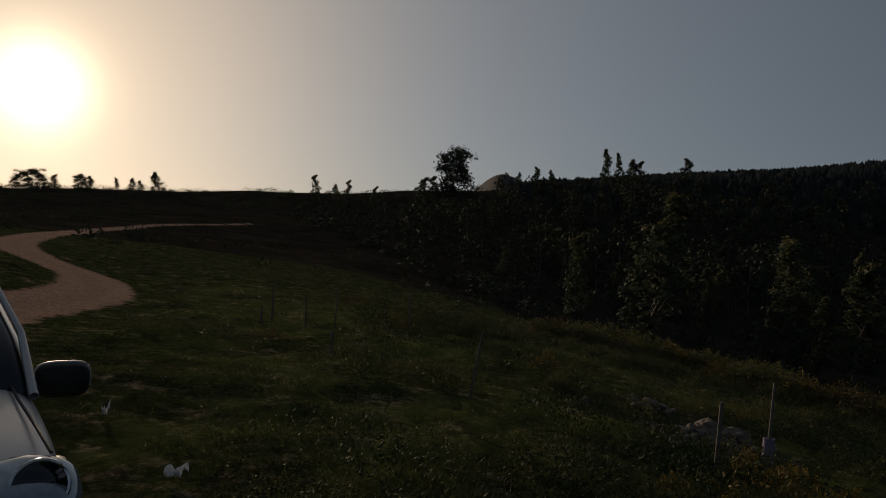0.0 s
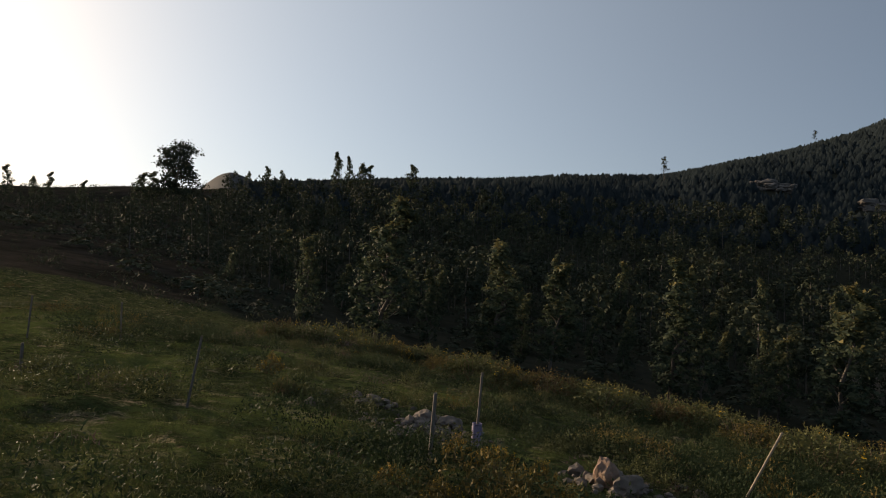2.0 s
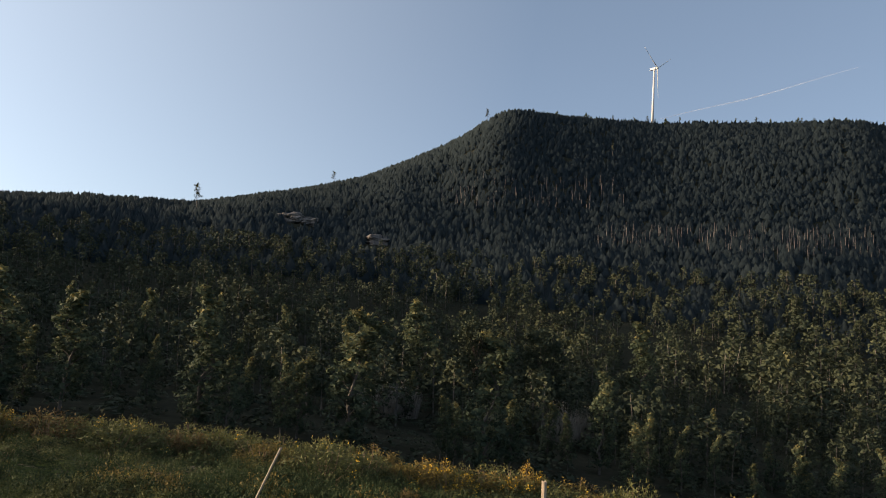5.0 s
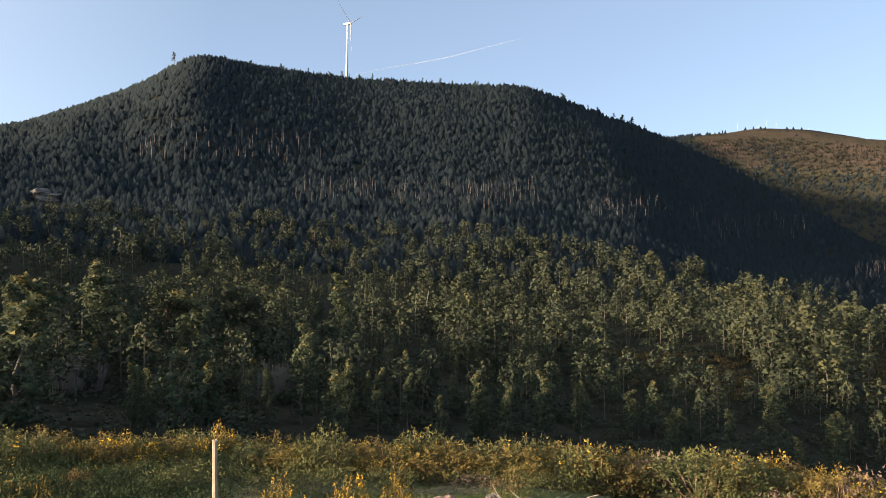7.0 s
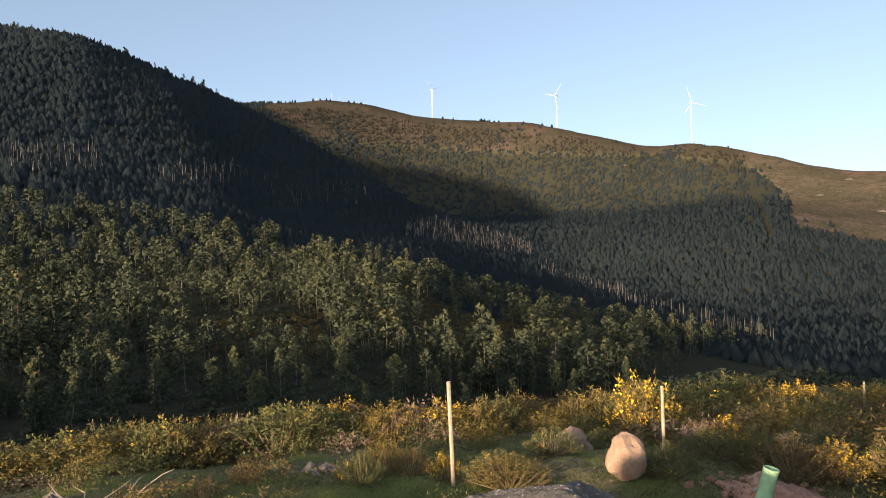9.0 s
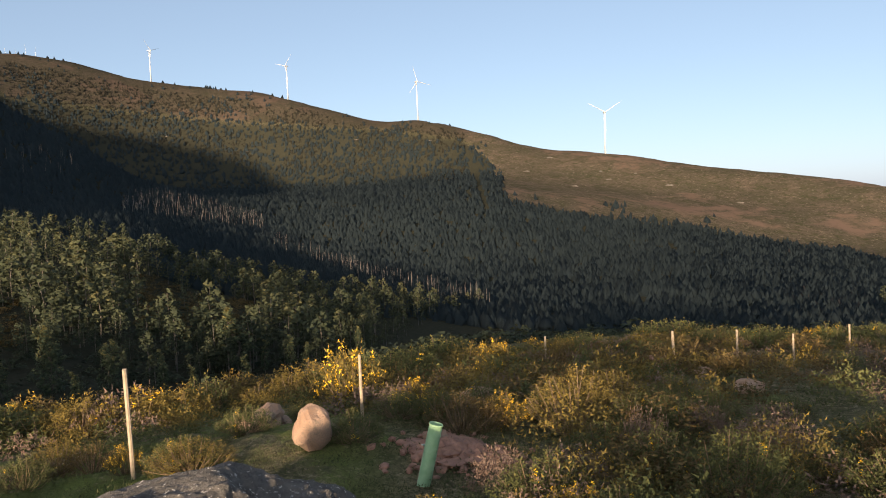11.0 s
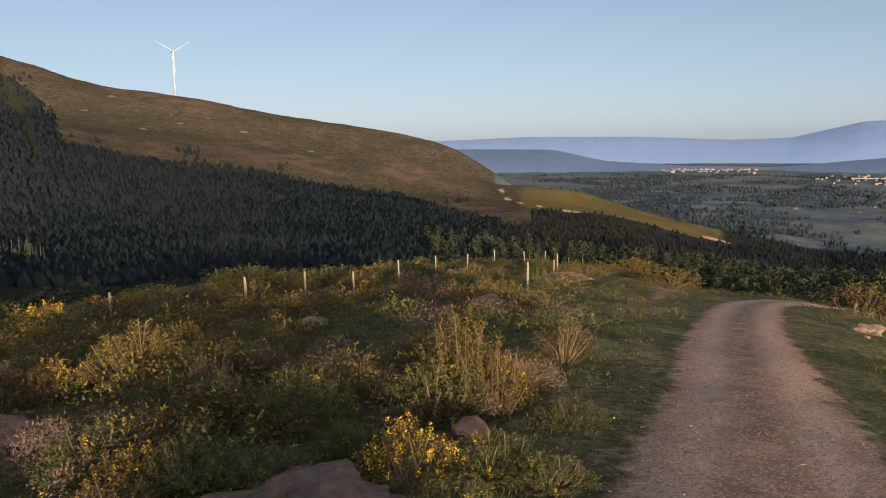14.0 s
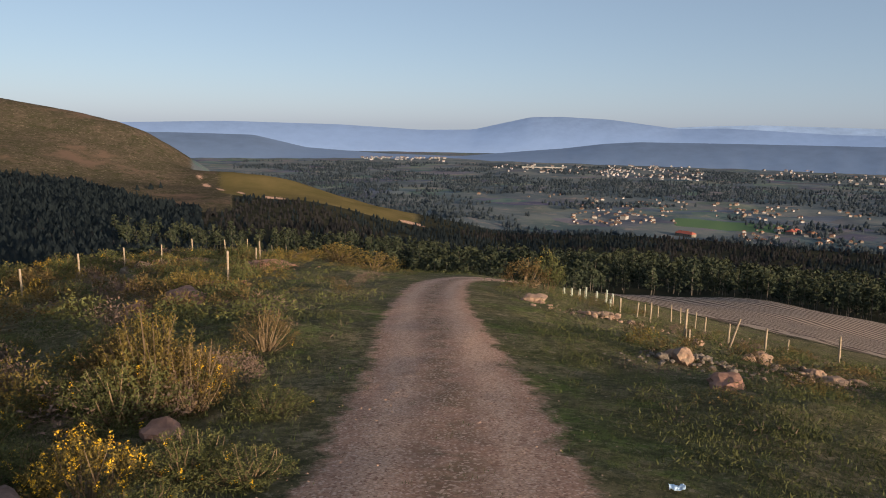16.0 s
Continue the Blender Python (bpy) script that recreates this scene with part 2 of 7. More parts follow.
BENCH = [(31, 150, 0), (8, 180, 0.3), (-5, 160, -1.2), (-18, 160, -3), (-31, 160, -4), (-41, 160, -4), (-55, 180, -4.5), (-65, 190, -4.8), (-82, 220, -4.8), (-95, 250, -4.2),
         (-105, 270, -3.6), (-112, 330, -3.8), (-120, 600, -3.8), (-124, 640, -4.4), (-138, 520, -7), (-151, 600, -5.4), (-162, 650, -6), (-170, 700, -6.6), (-180, 640, -8),
         (-187, 560, -9.6), (-195, 520, -10.8), (-205, 600, -9.9), (-213, 700, -9.7), (-224, 700, -9.7)]
SLOPE = [(31, 260, 0.8), (8, 300, 1.5), (-5, 300, 2), (-18, 300, 2.2), (-31, 320, 2.2), (-41, 350, 2.8), (-55, 450, 5), (-65, 500, 6.5), (-82, 520, 6.5), (-95, 520, 4.5),
         (-105, 600, 1.2), (-112, 720, 0.2), (-120, 820, -0.8), (-124, 820, -0.8), (-138, 800, -0.3), (-151, 850, -2.6), (-162, 900, -4.2), (-170, 930, -5), (-174, 930, -4.8),
         (-180, 900, -5.6), (-187, 880, -7.4), (-195, 880, -8.7), (-205, 980, -8.3), (-224, 980, -8.3)]
CREST = [(31, 420, 1.1), (21, 450, 1.7), (8, 450, 2.8), (-5, 480, 3.9), (-13, 480, 4.6), (-21, 480, 5.3), (-30, 500, 6.0), (-38, 550, 6.6), (-45, 650, 8.6), (-51, 750, 10.5),
         (-57, 820, 13.5), (-61.6, 860, 16.35), (-66, 870, 16.1), (-73, 900, 15.5), (-84, 900, 15.2), (-87.5, 900, 15.0), (-89.7, 920, 14.1), (-93, 950, 12.9), (-99, 1000, 10.4), (-104, 950, 7.3),
         (-108, 920, 5), (-112, 880, 2.2), (-120, 920, 0.2), (-138, 950, 1.2), (-151, 980, -1.2), (-162, 1000, -2.8), (-170, 1010, -4), (-173, 1000, -3.7),
         (-178, 980, -4.3), (-183, 960, -5.8), (-190, 940, -7.4), (-195, 1060, -8.2), (-224, 1100, -7.9)]
# headings -5 to -91 lie unseen behind the crest, raised to cast shade
GULLY = [(31, 600, 0.2), (8, 650, 1.6), (-5, 760, 3.6), (-13, 800, 4.6), (-21, 820, 5.3), (-30, 840, 6.0), (-38, 860, 6.7), (-45, 900, 8.2), (-52, 980, 9.8), (-58, 1080, 12.4), (-63, 1130, 14.4), (-72, 1150, 14.2), (-86, 1150, 14), (-91, 1180, 12), (-99, 1350, 8.8), (-104, 1400, 5.4), (-108, 1400, 3.4), (-112, 1400, 1.9), (-120, 1420, 1.6),
         (-130, 1330, 1.8), (-138, 1220, 2.2), (-151, 1160, 0.2), (-162, 1110, -1.4), (-168, 1080, -2.2), (-173, 1080, -4.3), (-178, 1060, -5.1), (-190, 1040, -7.6), (-195, 1150, -7.5), (-224, 1150, -7.5)]
RIDGE = [(31, 900, -2), (-5, 1100, 2.2), (-30, 1250, 4), (-61, 1500, 3), (-90, 1900, 9), (-97, 2000, 10.6), (-100, 2020, 10.9), (-103.5, 2050, 11.2), (-107, 2050, 11.1), (-113, 2000, 9.7), (-120.7, 1880, 9.1), (-124, 1820, 8.2),
         (-130, 1700, 6.5), (-131.6, 1660, 6.7), (-134, 1600, 6.5), (-139, 1520, 5), (-142.5, 1470, 3.9), (-147.4, 1420, 3.4), (-155, 1340, 1.9), (-165.5, 1220, 0.1),
         (-168.6, 1180, -0.8), (-172, 1160, -3.4), (-178, 1250, -6.9), (-190, 1250, -6.9), (-224, 1250, -6.9)]
BACK = [(31, 2200, -3), (-61, 2500, 0), (-100, 2700, 3), (-150, 2100, -2), (-168, 1900, -4.6), (-180, 1900, -4.6), (-224, 1900, -4.6)]
PLAIN = [(31, 3300, -2.6), (-100, 3400, -1), (-160, 3200, -2.7), (-224, 3200, -2.7)]
END = [(31, 4900, -1.8), (-224, 4900, -1.8)]
RINGS = [NEAR, EDGE, VALLEY, BENCH, SLOPE, CREST, GULLY, RIDGE, BACK, PLAIN, END]

SEEN = np.arange(46.0, -238.0, -0.5)
UNSEEN = np.arange(-240.0, -312.0, -4.0)
AZ = np.concatenate([SEEN, UNSEEN])          # decreasing headings, once round
RAD = np.concatenate([[0.25], np.geomspace(0.6, 60, 150), np.geomspace(62, 1800, 150), np.geomspace(1850, 4900, 24)])


def ring_at(ring, az):
    """Distance and height of a ring at the headings az, smooth round the circle."""
    a = np.array([p[0] for p in ring], float)
    r = np.array([p[1] for p in ring], float)
    z = EYE + r * np.tan(np.radians([p[2] for p in ring]))
    a = np.concatenate([a, a - 360])[::-1]
    fine = np.arange(-330, 50, 0.5)
    rr, zz = np.interp(fine, a, np.concatenate([r, r])[::-1]), np.interp(fine, a, np.concatenate([z, z])[::-1])
    kern = np.exp(-0.5 * (np.arange(-6, 7) / 2.2) ** 2)
    kern /= kern.sum()
    pad = lambda v: np.convolve(np.pad(v, 6, mode="edge"), kern, "valid")
    return np.interp(az, fine, pad(rr)), np.interp(az, fine, pad(zz))


def pchip(xs, ys, q):
    """Monotone cubic through (xs, ys), so that no ring overshoots."""
    h, d = np.diff(xs), np.diff(ys) / np.diff(xs)
    m = np.zeros(len(xs))
    m[0], m[-1] = d[0], d[-1]
    for i in range(1, len(xs) - 1):
        if d[i - 1] * d[i] > 0:
            w1, w2 = 2 * h[i] + h[i - 1], h[i] + 2 * h[i - 1]
            m[i] = (w1 + w2) / (w1 / d[i - 1] + w2 / d[i])
    i = np.clip(np.searchsorted(xs, q) - 1, 0, len(xs) - 2)
    t = (q - xs[i]) / h[i]
    return ((1 + 2 * t) * (1 - t) ** 2 * ys[i] + t * (1 - t) ** 2 * h[i] * m[i]
            + t * t * (3 - 2 * t) * ys[i + 1] + t * t * (t - 1) * h[i] * m[i + 1])


def smooth(v, lo, hi):
    t = np.clip((v - lo) / (hi - lo), 0, 1)
    return t * t * (3 - 2 * t)


# the dirt track: heading and distance along its middle line
TRACK = [(-200, 62), (-196, 44), (-192.3, 33), (-190.6, 26), (-189.9, 18), (-190.6, 11), (-191.4, 7), (-191.8, 4), (-197, 1.6), (60, 1.4), (45, 5),
         (36, 9), (33, 13), (28.5, 17), (24.6, 21), (25, 27), (29.2, 35), (29.6, 48), (26.8, 75), (21.7, 118), (15, 150)]
HILL_PATH = [(-172.3, 1010), (-172.2, 960), (-173.2, 900), (-177, 855), (-182, 850), (-187, 850), (-190, 860)]


def line_of(pts):
    p = np.array([(-r * math.sin(radians(a)), r * math.cos(radians(a))) for a, r in pts])
    out = []
    for i in range(len(p) - 1):
        p0, p1, p2, p3 = p[max(i - 1, 0)], p[i], p[i + 1], p[min(i + 2, len(p) - 1)]
        for t in np.linspace(0, 1, 12, endpoint=False):
            out.append(0.5 * ((2 * p1) + (p2 - p0) * t + (2 * p0 - 5 * p1 + 4 * p2 - p3) * t * t + (3 * p1 - p0 - 3 * p2 + p3) * t ** 3))
    return np.array(out + [p[-1]])


def distance_to(line, x, y):
    best = np.full(np.shape(x), 1e9)
    for a, b in zip(line[:-1], line[1:]):
        d = b - a
        t = np.clip(((x - a[0]) * d[0] + (y - a[1]) * d[1]) / max(1e-9, d @ d), 0, 1)
        best = np.minimum(best, np.hypot(x - a[0] - t * d[0], y - a[1] - t * d[1]))
    return best


def heights():
    rings = [ring_at(r, AZ) for r in RINGS]
    z = np.zeros((len(AZ), len(RAD)))
    for i in range(len(AZ)):
        xs = np.array([0.0] + [r[0][i] for r in rings])
        ys = np.array([0.0] + [r[1][i] for r in rings])
        z[i] = pchip(xs, ys, RAD)
    a = np.radians(AZ)[:, None]
    x, y = -np.sin(a) * RAD, np.cos(a) * RAD
    amp = smooth(RAD, 2, 12)
    calm = smooth(distance_to(line_of(TRACK), x[:, :160].ravel(), y[:, :160].ravel()), 1.0, 3.0).reshape(len(AZ), 160) * 0.85 + 0.15
    for i in range(len(AZ)):
        for j in range(len(RAD)):
            r = RAD[j]
            p = Vector((x[i, j], y[i, j], 0))
            v = 0.0
            if r < 90:
                v += (amp[j] * 0.16 * noise.noise(p * 0.35) + 0.05 * noise.noise(p * 1.3 + Vector((7, 3, 1))) + 0.10 * amp[j] * abs(noise.noise(p * 1.1 + Vector((2, 9, 4)))) + 0.07 * amp[j] * abs(noise.noise(p * 2.4)) + 0.04 * amp[j] * abs(noise.noise(p * 5.2))) * (calm[i, j] if j < 160 else 1.0)
            if r > 60:
                k = min(1.0, (r - 60) / 250)
                v += k * 3.0 * noise.noise(p * 0.013) + k * 1.2 * noise.noise(p * 0.04)
            if r < 14:
                v -= 0.16 * math.exp(-((p.x + 3.0) ** 2 + (p.y - 4.6) ** 2) / 6.0)
            if r < 20:
                v += 0.38 * math.exp(-((p.x - 9.2) ** 2 + (p.y + 6.0) ** 2) / 5.0) - 0.22 * math.exp(-((p.x - 6.0) ** 2 + (p.y + 5.7) ** 2) / 1.3)   # the stony bank, and the hollow before it
            z[i, j] += v
    return x, y, z


GX, GY, GZ = heights()
_az_up = AZ[::-1]


def ground_z(x, y):
    """Height of the ground at x, y (numbers or arrays)."""
    x, y = np.asarray(x, float), np.asarray(y, float)
    r = np.clip(np.hypot(x, y), RAD[0], RAD[-1] * 0.999)
    az = np.degrees(np.arctan2(-x, y))
    az = np.where(az > AZ[0], az - 360, az)
    az = np.where(az < AZ[-1], AZ[-1], az)
    fi = np.interp(az, _az_up, np.arange(len(AZ))[::-1].astype(float))
    fj = np.interp(r, RAD, np.arange(len(RAD)).astype(float))
    i, j = np.minimum(fi.astype(int), len(AZ) - 2), np.minimum(fj.astype(int), len(RAD) - 2)
    u, v = fi - i, fj - j
    return (GZ[i, j] * (1 - u) * (1 - v) + GZ[i + 1, j] * u * (1 - v) + GZ[i, j + 1] * (1 - u) * v + GZ[i + 1, j + 1] * u * v)


def at(az, r):
    """The place on the ground at a heading and a distance."""
    a = radians(az)
    x, y = -r * math.sin(a), r * math.cos(a)
    return Vector((x, y, float(ground_z(x, y))))


def elevation(x, y, z):
    return np.degrees(np.arctan2(z - EYE, np.hypot(x, y)))


def heading(x, y):
    az = np.degrees(np.arctan2(-np.asarray(x), np.asarray(y)))
    return np.where(az > 60, az - 360, az)


TRACK_LINE, PATH_LINE = line_of(TRACK), line_of(HILL_PATH)


def tree_line(az):
    """The angle at which forest gives way to heath on the far ridge."""
    return np.interp(az, [-172, -165, -154, -142, -140, -138.4, -136.4, -130, -120, -112, -104, -97], [-6.8, -5.0, -2.6, -1.0, -0.5, 3.4, 5.0, 6.0, 6.8, 7.5, 8.5, 12])


def zones(x, y, z):
    """What covers the ground, by place: 0 to 1 each."""
    az, r = heading(x, y), np.hypot(x, y)
    el = elevation(x, y, z)
    near = r < 170
    dirt = np.zeros_like(r)
    dirt[near] = 1 - smooth(distance_to(TRACK_LINE, x[near], y[near]), 0.55, 1.45)
    lane = np.full_like(r, 9.0)
    lane[near] = distance_to(TRACK_LINE, x[near], y[near])
    band = (az < -165) & (az > -195) & (r > 700) & (r < 1100)
    dirt[band] = 1 - smooth(distance_to(PATH_LINE, x[band], y[band]), 2, 4)
    past = smooth(r, 60, 80)
    edge_el = tree_line(az)
    soft = np.where(az > -138, 0.9, 0.35)
    heath = smooth(el, edge_el - soft, edge_el + soft) * smooth(r, 500, 700) * (az < -100) * (az > -174.5)
    heath = np.maximum(heath, smooth(az, -8, 0) * past)
    meadow = (smooth(az, -190, -187) * (1 - smooth(az, -174.5, -172.5)) * smooth(r, 830, 860) * (1 - smooth(r, 1010, 1060)))
    plough = (1 - smooth(az, -204.0, -203.2)) * smooth(r, 70, 80) * (1 - smooth(r, np.interp(az, [-226, -223, -213, -205, -203], [262, 262, 278, 268, 240]), np.interp(az, [-226, -223, -213, -205, -203], [268, 268, 284, 274, 246])))
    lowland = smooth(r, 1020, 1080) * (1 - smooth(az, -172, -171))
    litter = past * (1 - heath) * (1 - meadow) * (1 - plough)
    pasture = (1 - smooth(az, -209, -208.5)) * smooth(az, -217, -216.4) * smooth(r, 1170, 1185) * (1 - smooth(r, 1290, 1310))
    # sunward headings, where shade is painted into the ground, and the darkened ridge
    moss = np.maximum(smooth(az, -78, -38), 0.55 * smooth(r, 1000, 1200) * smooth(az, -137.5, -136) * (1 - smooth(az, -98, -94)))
    lush = np.maximum(smooth(az, -132, -124) * (1 - smooth(az, -74, -64)) * (1 - smooth(r, 16, 20)), np.maximum(0.15 * (1 - smooth(az, -196, -191)) * (1 - smooth(r, 22, 30)), 0.55 * smooth(az, -40, -30) * (1 - smooth(az, 14, 24)) * (1 - smooth(r, 26, 34))))
    return {"lush": lush, "moss": moss, "lane": lane, "pasture": pasture, "dirt": dirt, "heath": heath, "meadow": meadow, "plough": plough, "lowland": lowland, "litter": litter}


ZONES = zones(GX.ravel(), GY.ravel(), GZ.ravel())


def mesh_from(name, verts, faces, material=None, attrs=None, flat=True):
    me = bpy.data.meshes.new(name)
    verts = np.asarray(verts, np.float32)
    faces = np.asarray(faces, np.int32)
    k = faces.shape[1]
    me.vertices.add(len(verts))
    me.vertices.foreach_set("co", verts.ravel())
    me.loops.add(faces.size)
    me.loops.foreach_set("vertex_index", faces.ravel())
    me.polygons.add(len(faces))
    me.polygons.foreach_set("loop_start", np.arange(0, faces.size, k, dtype=np.int32))
    me.polygons.foreach_set("use_smooth", np.full(len(faces), not flat))
    for key, values in (attrs or {}).items():
        me.attributes.new(key, "FLOAT", "POINT").data.foreach_set("value", np.asarray(values, np.float32))
    me.update(calc_edges=True)
    me.validate()
    if material:
        me.materials.append(material)
    return me


def build_ground():
    na, nr = GX.shape
    v = np.stack([GX.ravel(), GY.ravel(), GZ.ravel()], 1)
    i, j = np.meshgrid(np.arange(na), np.arange(nr - 1), indexing="ij")
    i2 = (i + 1) % na
    f = np.stack([i * nr + j, i * nr + j + 1, i2 * nr + j + 1, i2 * nr + j], -1).reshape(-1, 4)[:, ::-1]
    # a centre vertex closes the innermost ring
    ring = np.arange(na) * nr
    v = np.vstack([v, v[ring].mean(0)])
    for k in ZONES:
        ZONES[k] = np.concatenate([ZONES[k], [ZONES[k][ring].mean()]])
    k0 = np.arange(0, na, 2)
    fan = np.stack([np.full(len(k0), na * nr), ring[k0], ring[(k0 + 1) % na], ring[(k0 + 2) % na]], 1)[:, ::-1]
    f = np.vstack([f, fan])
    mid = np.mean(ZONES["dirt"][f], 1)
    r_mid = np.mean(np.hypot(v[f, 0], v[f, 1]), 1)
    on_road = (mid > 0.5) & (r_mid < 200)
    for name, keep, label in (("ground", ~on_road, "hillside of rough turf, heath and forest floor"), ("road", on_road, "reddish dirt track over the hilltop")):
        sub = f[keep]
        used, idx = np.unique(sub, return_inverse=True)
        me = mesh_from(name, v[used], idx.reshape(-1, 4), GROUND, {k: a[used] for k, a in ZONES.items()}, flat=False)
        tagged(new(name, me), label, "ground" if name == "ground" else "road", kind="structure")


build_ground()

# ---- kit for shapes ----
class Soup:
    """Gathers triangles of one mesh, with a tint from 0 to 1 at each corner."""

    def __init__(self, seed=0):
        self.v, self.f, self.c = [], [], []
        self.r = random.Random(seed)

    def tri(self, a, b, c, tint=0.5):
        k = len(self.v)
        self.v += [tuple(a), tuple(b), tuple(c)]
        self.c += [tint] * 3
        self.f.append((k, k + 1, k + 2))

    def quad(self, a, b, c, d, tint=0.5):
        k = len(self.v)
        self.v += [tuple(a), tuple(b), tuple(c), tuple(d)]
        self.c += [tint] * 4
        self.f += [(k, k + 1, k + 2), (k, k + 2, k + 3)]

    def tube(self, pts, radii, sides=5, tint=0.5):
        k, n = len(self.v), len(pts)
        for i, (p, r) in enumerate(zip(pts, radii)):
            d = Vector(pts[min(i + 1, n - 1)]) - Vector(pts[max(i - 1, 0)])
            x = d.orthogonal().normalized()
            y = d.cross(x).normalized()
            for s in range(sides):
                a = 2 * math.pi * s / sides
                self.v.append(tuple(Vector(p) + (x * math.cos(a) + y * math.sin(a)) * r))
                self.c.append(tint)
        for i in range(n - 1):
            for s in range(sides):
                a, b = k + i * sides + s, k + i * sides + (s + 1) % sides
                self.f += [(a, b, b + sides), (a, b + sides, a + sides)]

    def leaf(self, p, d, size, width=0.45, tint=0.5):
        """A pointed leaf or spray from p along d, folded a little."""
        d = Vector(d).normalized()
        side = d.cross(Vector((self.r.gauss(0, 1), self.r.gauss(0, 1), self.r.gauss(0, 1)))).normalized()
        m = Vector(p) + d * size * 0.45
        q = Vector(p) + d * size
        self.quad(p, m + side * size * width * 0.5, q, m - side * size * width * 0.5, tint)

    def spike(self, p, d, size, width=0.3, tint=0.5):
        """A single narrow leaf or spine from p along d."""
        d = Vector(d).normalized()
        side = d.cross(Vector((self.r.gauss(0, 1), self.r.gauss(0, 1), self.r.gauss(0, 1)))).normalized() * size * width * 0.5
        p = Vector(p)
        self.tri(p - side, p + side, p + d * size, tint)

    def plate(self, p, face, size, width=0.8, tint=0.5, stray=0.55):
        """A leafy spray at p that lies across the direction face, give or take."""
        r = self.r
        n = Vector(face).normalized() + Vector((r.gauss(0, stray), r.gauss(0, stray), r.gauss(0, stray)))
        d = n.cross(Vector((r.gauss(0, 1), r.gauss(0, 1), r.gauss(0, 1)))).normalized()
        e = n.cross(d).normalized() * size * width * 0.5
        p = Vector(p)
        self.tri(p - e - d * size * 0.4, p + e - d * size * 0.4, p + d * size * 0.6, tint)

    def arrays(self):
        return np.array(self.v, np.float32), np.array(self.f, np.int32), np.array(self.c, np.float32)

    def mesh(self, name, material, flat=True):
        v, f, c = self.arrays()
        return mesh_from(name, v, f, material, {"tint": c}, flat)


def rand_dir(r, up=0.0):
    v = Vector((r.gauss(0, 1), r.gauss(0, 1), r.gauss(0, 1) + up))
    return v.normalized()


def part(name, me, parent, label="", m=None):
    ob = new(name, me)
    ob.parent = parent
    if m is not None:
        ob.matrix_local = m
    if label:
        ob["label"] = label
    return ob


def bm_mesh(name, bm, material, smooth_faces=False):
    me = bpy.data.meshes.new(name)
    bm.to_mesh(me)
    bm.free()
    if smooth_faces:
        me.polygons.foreach_set("use_smooth", np.full(len(me.polygons), True))
    if material:
        me.materials.append(material)
    return me


def box(size, at_=(0, 0, 0), bevel=0.0, bm=None, rot=None):
    bm = bm or bmesh.new()
    m = Matrix.Translation(at_) @ (rot.to_4x4() if rot else Matrix()) @ Matrix.Diagonal((*size, 1))
    made = bmesh.ops.create_cube(bm, size=1, matrix=m)
    if bevel:
        edges = {e for v in made["verts"] for e in v.link_edges}
        bmesh.ops.bevel(bm, geom=list(edges), offset=bevel, segments=2, affect="EDGES", profile=0.6)
    return bm


def rod(a, b, r1, r2=None, sides=10, bm=None):
    bm = bm or bmesh.new()
    a, b = Vector(a), Vector(b)
    d = b - a
    m = Matrix.Translation((a + b) / 2) @ d.to_track_quat("Z", "Y").to_matrix().to_4x4()
    bmesh.ops.create_cone(bm, segments=sides, radius1=r1, radius2=r1 if r2 is None else r2, depth=d.length, cap_ends=True, matrix=m)
    return bm


def stamp(name, kinds, pick, m4, material, tints, flat=True, lie=None):
    """One mesh out of many copies: kinds is a list of (v, f, c), pick the kind of each copy, m4 its 4x4 poses.
    lie: the slope's normal at each copy, by which a closed canopy is shaded as one soft surface."""
    vs, fs, cs, ns, off = [], [], [], [], 0
    for k, (v, f, c) in enumerate(kinds):
        sel = np.where(pick == k)[0]
        if not len(sel):
            continue
        vv = np.einsum("nij,vj->nvi", m4[sel][:, :3, :3], v) + m4[sel][:, None, :3, 3]
        ff = f[None] + (np.arange(len(sel)) * len(v))[:, None, None] + off
        cc = np.clip(c[None] * 0.55 + tints[sel][:, None] * 0.45, 0, 1)
        vs.append(vv.reshape(-1, 3)), fs.append(ff.reshape(-1, 3)), cs.append(cc.ravel())
        off += len(sel) * len(v)
        if lie is not None:
            own = (vv - m4[sel][:, None, :3, 3]) * np.array([1.0, 1.0, 0.0])
            own /= np.maximum(np.linalg.norm(own, axis=2, keepdims=True), 1e-6)
            nn = own * 0.35 + lie[sel][:, None, :]
            ns.append((nn / np.linalg.norm(nn, axis=2, keepdims=True)).reshape(-1, 3))
    me = mesh_from(name, np.concatenate(vs), np.concatenate(fs), material, {"tint": np.concatenate(cs)}, flat)
    if lie is not None:
        me.normals_split_custom_set_from_vertices(np.concatenate(ns))
    return me


def poses(x, y, z, turn, wide, tall, lean_x=None, lean_y=None):
    n = len(x)
    m = np.zeros((n, 4, 4))
    c, s = np.cos(turn), np.sin(turn)
    m[:, 0, 0], m[:, 0, 1], m[:, 1, 0], m[:, 1, 1], m[:, 2, 2], m[:, 3, 3] = c * wide, -s * wide, s * wide, c * wide, tall, 1
    if lean_x is not None:
        m[:, 0, 2], m[:, 1, 2] = lean_x * tall, lean_y * tall
    m[:, 0, 3], m[:, 1, 3], m[:, 2, 3] = x, y, z
    return m


